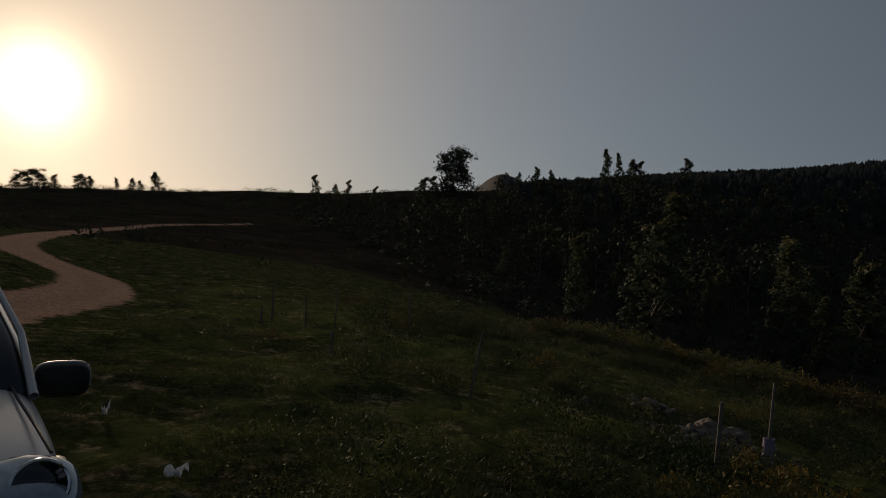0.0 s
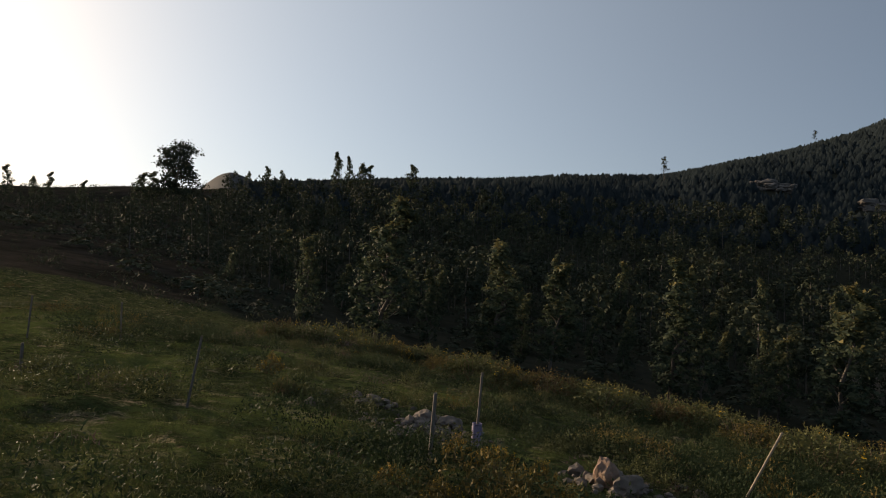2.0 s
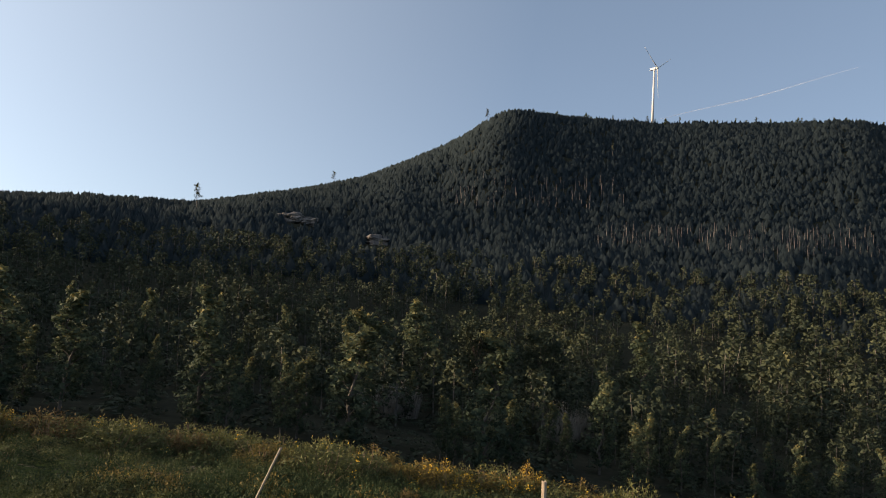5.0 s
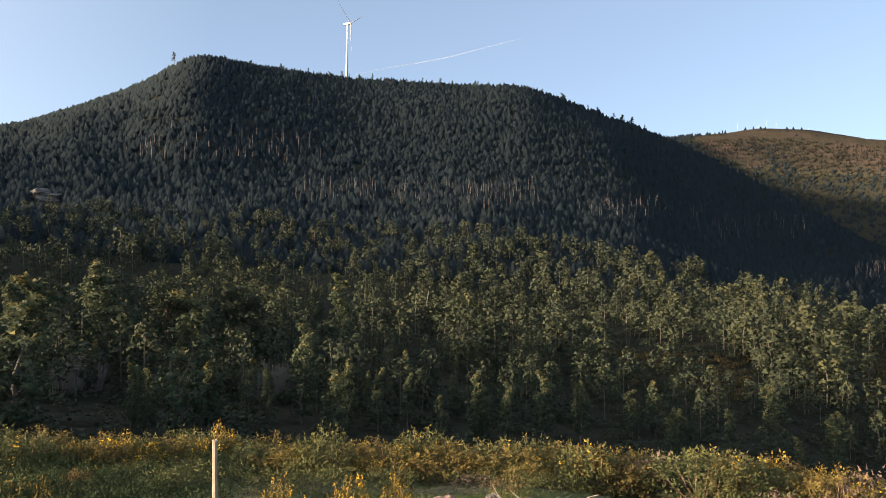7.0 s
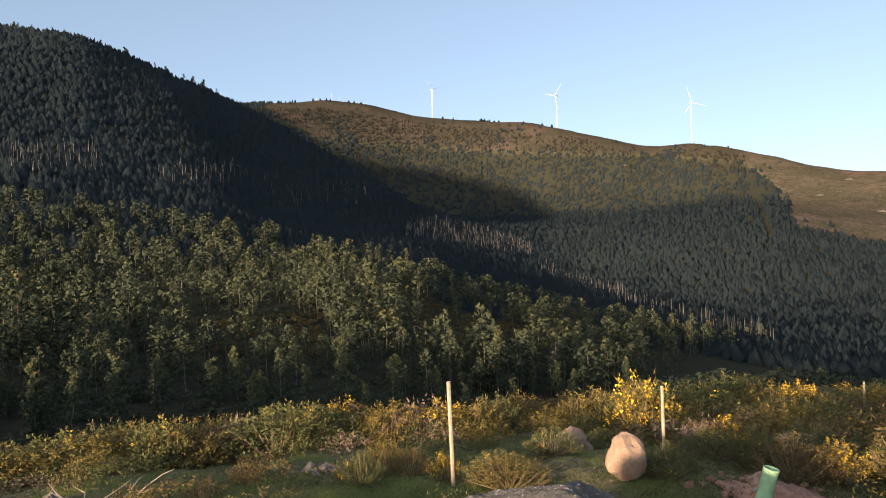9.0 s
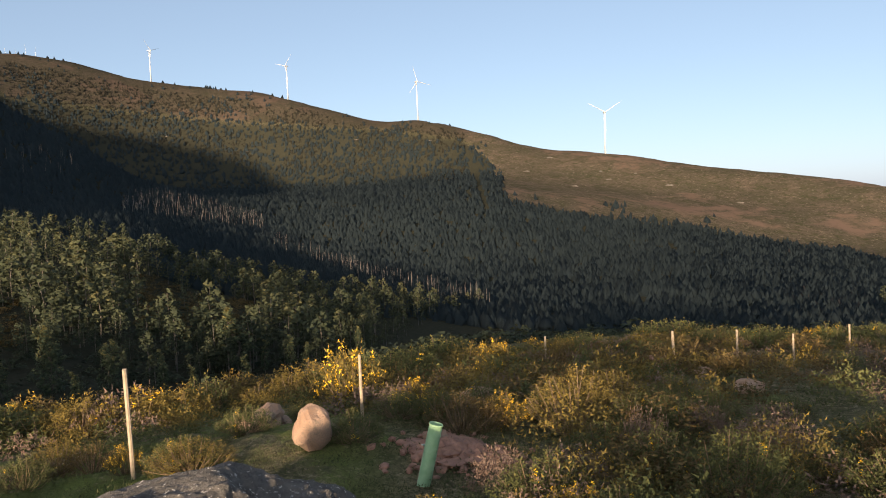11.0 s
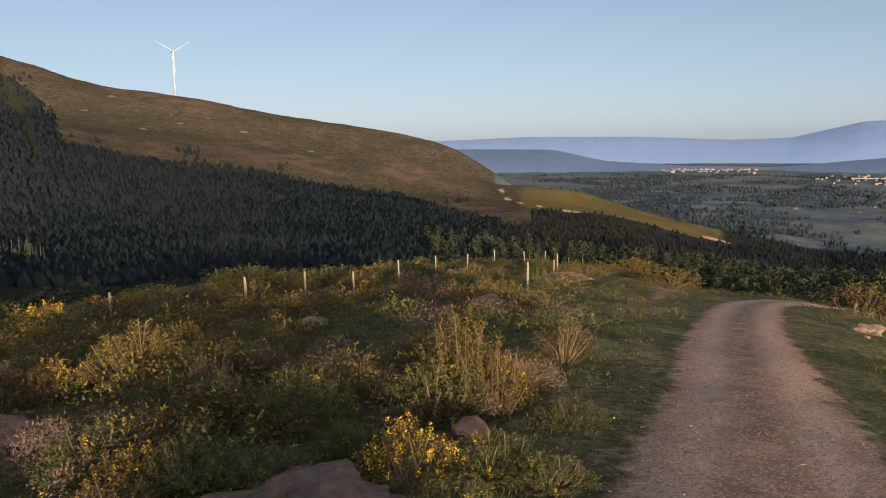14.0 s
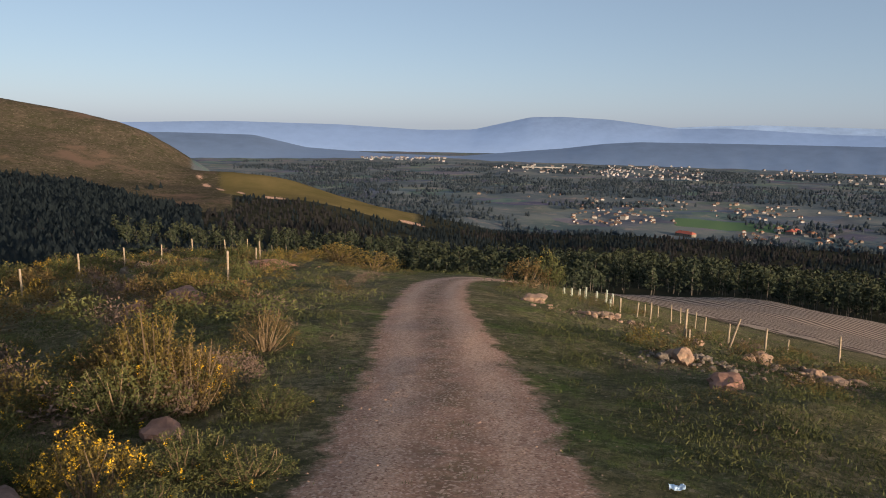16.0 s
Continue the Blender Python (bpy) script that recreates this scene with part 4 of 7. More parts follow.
    el = elevation(x, y, z)
    strip = (np.abs(az + 137.3 - 0.28 * (el - 2)) < 0.24) & (el > -0.8) & (el < 5.2)
    sparse = (az < -104) & (az > -140) & (el > np.interp(az, [-140, -120, -104], [1.0, 4.2, 6.5]))
    crag = ((np.abs(az + 45.5) < 1.3) & (np.abs(el - 6.3) < 0.4)) | ((np.abs(az + 51.8) < 1.2) & (np.abs(el - 5.0) < 0.45))
    ok = (zn["litter"] + np.where(az > -137, 0.75 * lump(x, y, 0.009, 7.7) + 0.2 * g.normal(0, 1, len(r)), 0.8 * lump(x, y, 0.011, 7.7) + 0.4 * lump(x, y, 0.03, 3.1) + 0.16 * g.normal(0, 1, len(r))) > 0.45) & ((az > -137) | (el < tree_line(az) + 1.1)) & ~strip & ~crag & (g.random(len(r)) < np.where(zn["meadow"] > 0.3, 0.0, 1.0))
    young = sparse & ~ok & ~strip & (el < np.interp(az, [-140, -134, -130, -124, -113, -104], [4.6, 6.0, 5.8, 7.5, 9.0, 10.6])) & (az > -136.6)
    yx, yy, yz = x[young], y[young], z[young]
    az, r, x, y, z = az[ok], r[ok], x[ok], y[ok], z[ok]
    n = len(x)
    h = g.uniform(8.0, 14.5, n) * np.where(r < 860, 0.85, 1.0)
    lx, ly = lean_of(az, g, n)
    m = poses(x, y, z - 0.36 * h, g.uniform(0, 6.28, n), h * g.uniform(1.3, 2.0, n), h, lx, ly)
    tint = np.clip(0.4 + 0.5 * lump(x, y, 0.006, 2.1) + g.normal(0, 0.13, n), 0, 1)
    tagged(new("forest", stamp("forest", fars, g.integers(0, len(fars), n), m, FAR_HAZE_LEAF, tint, False, slope_normal(x, y))), "dense dark green plantation forest over the hills", "forest", kind="stuff")
    g2, az2, r2, x2, y2, z2 = scatter(16000, -99, -137, 1200, 2050, 23, 5000, 1.0)
    el2 = elevation(x2, y2, z2)
    more = (el2 > np.interp(az2, [-140, -120, -104], [1.0, 3.6, 6.0])) & (el2 < np.interp(az2, [-137, -134, -130, -124, -113, -104, -99], [4.8, 6.2, 6.1, 7.8, 9.3, 10.8, 10.6])) & (lump(x2, y2, 0.008, 5.1) > -0.25) & (az2 > -136.6)
    yx, yy, yz = np.concatenate([yx, x2[more]]), np.concatenate([yy, y2[more]]), np.concatenate([yz, z2[more]])
    n = len(yx)
    h = g.uniform(3.0, 6.5, n)
    m = poses(yx, yy, yz - 0.3, g.uniform(0, 6.28, n), h * g.uniform(1.2, 1.9, n), h)
    tagged(new("young_plantation", stamp("young_plantation", fars, g.integers(0, len(fars), n), m, YOUNG_LEAF, g.random(n), False, slope_normal(yx, yy))), "brownish young plantation on the upper ridge", "forest", kind="stuff")
    # the valley to the west and the wooded lowland
    g, az, r, x, y, z = scatter(66000, -160, -230, 400, 2900, 13, 620, 0.2)
    zn = zones(x, y, z)
    thick = lump(x, y, 0.0045, 9.2) + 0.35 * lump(x, y, 0.02, 1.2)
    band = (r > 1650) & (r < 2150)
    village = (r > 1080) & (r < 1600) & (az < -198)
    ok = (zn["plough"] < 0.2) & (zn["meadow"] < 0.2) & (zn["dirt"] < 0.2) & (zn["heath"] < 0.3) & ((r < 1000) & (thick > -0.55) | band & (thick > -0.4) | village & (thick > 0.22) | (r >= 1000) & ~village & (thick > 0.0))
    az, r, x, y, z = az[ok], r[ok], x[ok], y[ok], z[ok]
    n = len(x)
    h = g.uniform(4, 7.5, n) * np.where(r > 1000, 1.25, 1)
    m = poses(x, y, z - 0.5, g.uniform(0, 6.28, n), h * g.uniform(1.0, 1.8, n) * np.where(r > 1000, 1.5, 1), h)
    tint = np.clip(0.35 + 0.5 * lump(x, y, 0.006, 2.1) + g.normal(0, 0.2, n), 0, 1)
    brown = (r < 1000) & (lump(x, y, 0.007, 6.6) > 0.02) & (g.random(n) < 0.85)
    pick = g.integers(0, len(fars), n)
    low = r > 1000
    lie = slope_normal(x, y)
    tagged(new("valley_forest", stamp("valley_forest", fars, pick[~brown & ~low], m[~brown & ~low], FAR_HAZE_LEAF, tint[~brown & ~low], False, lie[~brown & ~low])), "dark woods over the valley below the hill", "forest", kind="stuff")
    tagged(new("lowland_forest", stamp("lowland_forest", fars, pick[low], m[low], LOWLAND_HAZE_LEAF, tint[low], False, lie[low])), "blue-grey woods over the wide lowland", "forest", kind="stuff")
    tagged(new("leafless_wood", stamp("leafless_wood", fars, pick[brown], m[brown], BARE_WOOD, tint[brown], False, lie[brown])), "brown leafless woods in the valley", "forest", kind="stuff")
    # bands of bare grey trunks after a fire
    snag = [stem_kind(500 + i) for i in range(4)]
    g, az, r, x, y, z = scatter(70000, -54, -140, 380, 1400, 14, 900, 0.7)
    el = elevation(x, y, z)
    bands = ((-71, -56.5, 8.6, 10.9, 0.28), (-88.5, -69, 5.3, 7.4, 0.32), (-101, -91.5, 4.8, 6.0, 0.28), (-108, -100, 3.0, 4.6, 0.2))
    ok = np.zeros(len(az), bool)
    for a0, a1, e0, e1, dens in bands:
        ok |= (az > a0) & (az < a1) & (el > e0 + 0.6 * lump(x, y, 0.01, 4)) & (el < e1) & (g.random(len(az)) < dens)
    tri = (az > -120.5) & (az < -110.5) & (el > np.interp(az, [-120.5, -116, -110.5], [-1.6, -0.8, 0.2])) & (el < np.interp(az, [-120.5, -113.5, -110.5], [-0.6, 1.5, 0.9]) + 0.4 * lump(x, y, 0.02, 7))
    ok |= tri & (g.random(len(az)) < 0.5)
    slash = np.abs(el - np.interp(az, [-138, -131, -126, -121], [-8.6, -6.6, -4.6, -2.6])) < 0.35 + 0.3 * lump(x, y, 0.02, 2)
    ok |= (az > -138) & (az < -121) & slash & (g.random(len(az)) < 0.45)
    x, y, z = x[ok], y[ok], z[ok]
    n = len(x)
    h = g.uniform(8, 14, n)
    m = poses(x, y, z, g.uniform(0, 6.28, n), h * 0.95, h)
    tagged(new("dead_trunks", stamp("dead_trunks", snag, g.integers(0, 4, n), m, GREY_SNAG, g.random(n))), "bands of bare grey burnt trunks across the hillside", "dead trees", kind="stuff")


woods()

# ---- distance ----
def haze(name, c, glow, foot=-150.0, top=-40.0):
    """Far hills with haze painted in: bluish and faintly glowing, paler downwards, where more air lies before them."""
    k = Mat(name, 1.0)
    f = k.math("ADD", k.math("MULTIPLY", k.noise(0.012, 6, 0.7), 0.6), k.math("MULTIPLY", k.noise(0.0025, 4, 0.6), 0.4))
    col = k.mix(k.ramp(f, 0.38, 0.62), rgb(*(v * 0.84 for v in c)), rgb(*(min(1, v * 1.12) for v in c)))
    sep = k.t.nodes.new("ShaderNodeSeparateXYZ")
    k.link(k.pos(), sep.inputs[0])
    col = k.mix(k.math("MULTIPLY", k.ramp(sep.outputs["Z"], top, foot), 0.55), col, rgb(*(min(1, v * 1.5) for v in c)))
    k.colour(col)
    # the glow stands in for light scattered by the air
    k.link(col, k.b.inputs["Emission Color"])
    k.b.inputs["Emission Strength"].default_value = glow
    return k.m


def far_range(name, crest, r, foot, material, label, rough=6.0, seed=0):
    """A far range of hills: a crest line (heading, angle) and its long front slope."""
    az = np.arange(crest[0][0], crest[-1][0], -0.12)
    a = np.array(crest, float)
    el = np.interp(-az, -a[:, 0], a[:, 1])
    kern = np.ones(7) / 7
    el = np.convolve(np.pad(el, 3, mode="edge"), kern, "valid")
    rows = 9
    v, f = [], []
    for i, (p, e) in enumerate(zip(az, el)):
        top = EYE + r * math.tan(radians(e))
        for k in range(rows):
            t = k / (rows - 1)
            rr = r - 420 * (1 - t) if k < rows - 1 else r
            n = noise.noise(Vector((p * 0.8, t * 2.6, seed))) * rough * 0.5 * (1 - t) + (noise.noise(Vector((p * 3.1, t * 7, seed))) * rough * 0.10 if k else 0)
            z = foot + (top - foot) * t ** 0.8 + n * (1 if k else 0)
            q = radians(p)
            v.append((-math.sin(q) * rr, math.cos(q) * rr, z))
    n = len(az)
    for i in range(n - 1):
        for k in range(rows - 1):
            b = i * rows + k
            f.append((b, b + rows, b + rows + 1, b + 1))
    tagged(new(name, mesh_from(name, v, f, material, flat=False)), label, "hills", kind="structure")


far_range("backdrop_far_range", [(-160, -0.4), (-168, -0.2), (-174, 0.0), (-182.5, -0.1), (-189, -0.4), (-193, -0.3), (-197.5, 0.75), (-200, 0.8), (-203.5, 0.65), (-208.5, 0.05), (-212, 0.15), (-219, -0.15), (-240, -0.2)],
          4500, -160, haze("far_hazed_hills", (0.092, 0.136, 0.225), 0.46, -80.0, 60.0), "hazy blue mountain range on the horizon", seed=3)
far_range("backdrop_last_range", [(-206, 0.0), (-210, 0.25), (-214, 0.42), (-222, 0.3), (-240, 0.2)], 4750, -160, haze("last_hazed_hills", (0.15, 0.205, 0.30), 0.55), "faint pale blue hills at the very horizon", seed=9)
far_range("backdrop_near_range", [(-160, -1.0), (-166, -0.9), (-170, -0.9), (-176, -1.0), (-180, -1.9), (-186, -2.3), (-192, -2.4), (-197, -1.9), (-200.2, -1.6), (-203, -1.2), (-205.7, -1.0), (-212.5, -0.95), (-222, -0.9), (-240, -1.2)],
          3500, -160, haze("near_hazed_hills", (0.055, 0.082, 0.135), 0.40), "dark wooded hills beyond the lowland towns", seed=5)
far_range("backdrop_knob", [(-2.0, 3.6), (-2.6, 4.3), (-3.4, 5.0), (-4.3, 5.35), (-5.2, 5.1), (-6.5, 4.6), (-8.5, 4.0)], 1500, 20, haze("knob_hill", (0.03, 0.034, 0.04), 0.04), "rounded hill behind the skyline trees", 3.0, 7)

WHITE_PAINT = plain("white_paint", (0.52, 0.52, 0.51), 0.5, vary=0.05, scale=0.2, bump=0)
STEEL = plain("grey_steel", (0.42, 0.42, 0.42), 0.5, 0.4, vary=0.15, scale=0.3, bump=0)


def wind_turbine(az, r, hub, spin, face, blade=38.0):
    top = new("wind_turbine")
    top.location = at(az, r) - Vector((0, 0, 1))
    bm = rod((0, 0, -3), (0, 0, hub), 1.7, 1.0, 16)
    part("tower", bm_mesh("tower", bm, WHITE_PAINT, True), top)
    yaw = Matrix.Rotation(radians(face), 4, "Z")
    bm = box((2.8, 8.0, 2.8), (0, 1.5, hub + 1.2), 0.6)
    part("nacelle", bm_mesh("nacelle", bm, STEEL), top, "grey nacelle", yaw)
    bm = bmesh.new()
    bmesh.ops.create_uvsphere(bm, u_segments=12, v_segments=8, radius=1.7, matrix=Matrix.Translation((0, -4.4, hub + 1.2)))
    part("hub", bm_mesh("hub", bm, WHITE_PAINT, True), top, "", yaw)
    for i in range(3):
        bm = bmesh.new()
        rings = []
        for k in range(9):
            t = k / 8
            chord = (0.8 if k == 0 else 1.35 * (1 - t) ** 0.8 + 0.16)
            th = 0.5 * (1 - t) + 0.09
            tw = radians(14 * (1 - t))
            ring = []
            for s in range(8):
                a = 6.283 * s / 8
                px, py = math.cos(a) * chord / 2 + chord * 0.15, math.sin(a) * th
                ring.append(bm.verts.new((px * math.cos(tw) - py * math.sin(tw), px * math.sin(tw) + py * math.cos(tw) - 0.8 * t * t, 1.2 + (blade - 1.2) * t)))
            rings.append(ring)
        for a, b in zip(rings[:-1], rings[1:]):
            for s in range(8):
                bm.faces.new((a[s], a[(s + 1) % 8], b[(s + 1) % 8], b[s]))
        bm.faces.new(rings[-1])
        m = yaw @ Matrix.Translation((0, -4.6, hub + 1.2)) @ Matrix.Rotation(radians(spin + 120 * i), 4, "Y")
        part("blade", bm_mesh("blade", bm, WHITE_PAINT, True), top, "", m)
    return tagged(top, "white three-bladed wind turbine standing on the ridge", "wind turbine", "wind turbines")


for az, r, hub, spin, face in ((-72.95, 905, 75, 176, -13), (-113.1, 2000, 82, 70, -60), (-122.9, 1840, 84, 45, -170), (-132.9, 1620, 86, 100, -100), (-147.4, 1420, 78, 58, -130)):
    wind_turbine(az, r, hub, spin, face)


def mast(az, r, h, wide=0.5):
    top = new("radio_mast")
    top.location = at(az, r)
    bm = bmesh.new()
    for i in range(3):
        a = 2.094 * i
        rod((math.cos(a) * wide, math.sin(a) * wide, -1), (math.cos(a) * wide * 0.6, math.sin(a) * wide * 0.6, h), 0.14, 0.1, 5, bm)
    part("lattice", bm_mesh("lattice", bm, STEEL), top)
    bm = bmesh.new()
    for k in range(int(h / 2.5)):
        a = 2.094 * k
        rod((math.cos(a) * wide, math.sin(a) * wide, k * 2.5), (math.cos(a + 2.094) * wide, math.sin(a + 2.094) * wide, k * 2.5 + 2.2), 0.08, 0.08, 4, bm)
    part("bracing", bm_mesh("bracing", bm, STEEL), top)
    part("antenna", bm_mesh("antenna", rod((0, 0, h), (0, 0, h + 4), 0.12, 0.05, 5), STEEL), top)
    return tagged(top, "thin grey lattice radio mast on the far hilltop", "radio mast", "radio masts")


for az, h in ((-103.2, 22), (-104.0, 16), (-104.6, 14), (-105.2, 26), (-105.8, 20), (-107.9, 10)):
    mast(az, 2045, h * 1.2)

# a pale service track down the far hill and outcrops of rock
PALE_ROCK = plain("pale_rock", (0.115, 0.102, 0.09), 0.9, vary=0.35, scale=0.3)
WALLS = [plain("house_wall_white", (0.32, 0.312, 0.30), 0.85, vary=0.1, scale=0.2, bump=0), plain("house_wall_cream", (0.19, 0.165, 0.14), 0.85, vary=0.12, scale=0.2, bump=0), plain("house_wall_stone", (0.145, 0.135, 0.122), 0.9, vary=0.2, scale=0.4, bump=0)]
ROOFS = [plain("roof_orange_tile", (0.19, 0.095, 0.06), 0.85, vary=0.2, scale=0.5, bump=0), plain("roof_brown_tile", (0.14, 0.085, 0.065), 0.85, vary=0.2, scale=0.5, bump=0), plain("roof_red_sheet", (0.30, 0.08, 0.055), 0.7, vary=0.1, scale=0.5, bump=0)]
WINDOW_DARK = plain("dark_window", (0.03, 0.035, 0.04), 0.2, vary=0.1, bump=0)


def house_model(w, d, h, wall, roof, label):
    top = new("house")
    bm = box((w, d, h), (0, 0, h / 2 - 0.3))
    part("wall", bm_mesh("wall", bm, wall), top)
    bm = bmesh.new()
    e, rise = 0.6, 0.24 * d
    lo = [bm.verts.new(p) for p in ((-w / 2 - e, -d / 2 - e, h - 0.5), (w / 2 + e, -d / 2 - e, h - 0.5), (w / 2 + e, d / 2 + e, h - 0.5), (-w / 2 - e, d / 2 + e, h - 0.5))]
    hi = [bm.verts.new(p) for p in ((-w / 2 + d * 0.3, 0, h + rise), (w / 2 - d * 0.3, 0, h + rise))]
    for q in ((lo[0], lo[1], hi[1], hi[0]), (lo[2], lo[3], hi[0], hi[1]), (lo[1], lo[2], hi[1]), (lo[3], lo[0], hi[0]), tuple(reversed(lo))):
        bm.faces.new(q)
    part("roof", bm_mesh("roof", bm, roof), top)
    for sx in (-1, 1):
        for i in range(3):
            x = w * (-0.3 + 0.3 * i)
            part("window", bm_mesh("window", box((1.2, 0.12, 1.4), (x, sx * (d / 2 + 0.02), h * 0.5), 0), WINDOW_DARK), top)
    part("chimney", bm_mesh("chimney", box((0.8, 0.8, 2.0), (w * 0.2, d * 0.12, h + rise * 0.8)), wall), top)
    return tagged(top, label, "house", "village houses")


HOUSES = [house_model(11, 9, 6.2, WALLS[0], ROOFS[0], "white two-storey house with an orange tiled roof in the lowland village"),
          house_model(13, 9, 5.6, WALLS[1], ROOFS[0], "cream house with an orange tiled roof in the lowland village"),
          house_model(9, 8, 5.0, WALLS[2], ROOFS[1], "small stone house with a brown roof in the lowland village"),
          house_model(14, 10, 6.5, WALLS[0], ROOFS[1], "broad white house with a brown hipped roof in the lowland village"),
          house_model(28, 12, 5.0, WALLS[1], ROOFS[2], "long low building with a red roof beside the village")]
rng = random.Random(21)
VILLAGE = [(-201.5, -209.5, -6.4, -5.3, 46), (-201, -205, -7.5, -6.5, 30), (-205, -209, -7.2, -6.4, 16), (-211, -217.5, -6.4, -5.4, 40), (-213.5, -219, -8.3, -7.2, 24), (-219, -224.5, -8.3, -7.1, 22), (-216, -223, -5.9, -5.4, 12), (-193, -200, -5.6, -4.9, 8)]
spots = [(rng.uniform(a, b), rng.uniform(e0, e1)) for a, b, e0, e1, n in VILLAGE for _ in range(n)]
for i, (az, el) in enumerate(spots):
    r = 151.7 / math.tan(radians(-el))
    k = HOUSES[rng.choice((0, 0, 1, 1, 2, 2, 3))]
    m = Matrix.Translation(at(az, r) - Vector((0, 0, 0.3))) @ Matrix.Rotation(rng.uniform(0, 3.14), 4, "Z")
    copy_thing(k, m).scale = [rng.uniform(0.38, 0.62)] * 3
for i, (az, el) in enumerate(((-216, -7.2), (-218.2, -7.3), (-215.2, -5.75), (-205, -6.9), (-209.6, -7.9))):
    k = HOUSES[i]
    k.matrix_world = Matrix.Translation(at(az, 151.7 / math.tan(radians(-el))) - Vector((0, 0, 0.3))) @ Matrix.Rotation(i * 1.3, 4, "Z")
copy_thing(HOUSES[4], Matrix.Translation(at(-217.0, 151.7 / math.tan(radians(7.25))) - Vector((0, 0, 0.3))) @ Matrix.Rotation(0.5, 4, "Z"))


FAR_WALL = plain("far_house_wall", (0.25, 0.25, 0.255), 0.9, vary=0.3, scale=0.01, bump=0)


def towns():
    """The far towns: hundreds of tiny houses that nobody could count."""
    g = np.random.default_rng(8)
    zone = [(-203.5, -210.5, -3.75, -2.8, 130), (-194.5, -203.5, -3.6, -3.0, 60), (-214, -224, -3.5, -2.6, 70), (-184, -191, -2.9, -2.35, 80), (-172, -178, -2.55, -2.3, 40), (-178, -184, -2.6, -2.35, 20)]
    s, roofs = Soup(2), Soup(3)
    for a0, a1, e0, e1, n in zone:
        for _ in range(n):
            az, el = g.uniform(a1, a0), g.uniform(e0, e1)
            p = at(az, min(151.7 / math.tan(radians(-el)), 3300))
            w, d, h = g.uniform(5, 12), g.uniform(5, 8), g.uniform(3, 6)
            t = g.uniform(0, 3.14)
            c = [p + Vector((math.cos(t) * sx * w / 2 - math.sin(t) * sy * d / 2, math.sin(t) * sx * w / 2 + math.cos(t) * sy * d / 2, 0)) for sx, sy in ((-1, -1), (1, -1), (1, 1), (-1, 1))]
            up = Vector((0, 0, h))
            for i in range(4):
                s.quad(c[i], c[(i + 1) % 4], c[(i + 1) % 4] + up, c[i] + up)
            ridge = [(c[0] + c[3]) / 2 + up * 1.4, (c[1] + c[2]) / 2 + up * 1.4]
            roofs.quad(c[0] + up, c[1] + up, ridge[1], ridge[0])
            roofs.quad(c[2] + up, c[3] + up, ridge[0], ridge[1])
            s.tri(c[0] + up, c[3] + up, ridge[0])
            s.tri(c[1] + up, c[2] + up, ridge[1])
    tagged(new("town_houses", s.mesh("town_houses", FAR_WALL)), "pale houses of the far lowland towns", "town", kind="stuff")
    tagged(new("town_roofs", roofs.mesh("town_roofs", ROOFS[1])), "brown roofs of the far lowland towns", "town", kind="stuff")


towns()


def viaduct():
    top = new("viaduct")
    r = 2650
    a, b = at(-196.9, r), at(-200.2, r)
    z = EYE + r * math.tan(radians(-3.12))
    bm = bmesh.new()
    d = (b - a).normalized()
    mid = (a + b) / 2
    rot = Matrix.Rotation(math.atan2(d.y, d.x), 3, "Z")
    part("deck", bm_mesh("deck", box(((b - a).length, 9, 3.2), (mid.x, mid.y, z), 0, None, rot), WALLS[0]), top)
    for i in range(5):
        p = a.lerp(b, 0.04 + 0.23 * i)
        part("pier", bm_mesh("pier", box((3, 6, z - p.z + 4), (p.x, p.y, (z + p.z) / 2 - 2), 0, None, rot), WALLS[0]), top)
    tagged(top, "long pale concrete viaduct over the lowland", "bridge")


viaduct()


def outcrop(az, r, size, seed, label):
    bm = bmesh.new()
    bmesh.ops.create_icosphere(bm, subdivisions=4, radius=1)
    for v in bm.verts:
        n = noise.noise(v.co * 1.7 + Vector((seed, 0, 0))) * 0.5 + noise.noise(v.co * 5 + Vector((0, seed, 0))) * 0.22
        v.co = Vector((v.co.x * size[0], v.co.y * size[1], v.co.z * size[2])) * (1 + n)
    ob = new("rock_outcrop", bm_mesh("rock_outcrop", bm, PALE_ROCK))
    ob.matrix_world = Matrix.Translation(at(az, r)) @ Matrix.Rotation(radians(az), 4, "Z")
    return tagged(ob, label, "rock", "rock outcrops")


outcrop(-45.2, 505, (14, 9, 5), 1, "pale rock outcrop among the hillside trees")
outcrop(-46.4, 500, (9, 7, 4), 2, "pale rock outcrop among the hillside trees")
outcrop(-51.6, 470, (12, 8, 4.5), 3, "greyish rock face among the hillside trees")
outcrop(-57.5, 345, (2.0, 2, 1.5), 4, "small pale rock on the wooded slope")


def on_slope(az, el):
    """Distance at which the far slope rises to an angle."""
    for r in np.arange(960, 2050, 10):
        p = at(az, r)
        if elevation(p.x, p.y, p.z) > el:
            return float(r)
    return 1200.0


for i, (az, el) in enumerate(((-119.6, 4.6), (-141.3, 2.2), (-143.1, 3.2), (-147.0, 1.9), (-147.6, 1.3), (-133.7, 4.9), (-113.9, 5.8), (-157.0, -0.9), (-128, 5.2), (-149.6, 1.6), (-145.0, 0.9), (-152.0, 0.6))):
    outcrop(az, on_slope(az, el), (2.5 + i % 3 * 2, 3, 1.5), 10 + i, "grey rocks on the bare heath slope")
outcrop(-131.8, 150, (1.9, 1.6, 1.6), 40, "pale boulder at the edge of the wood")


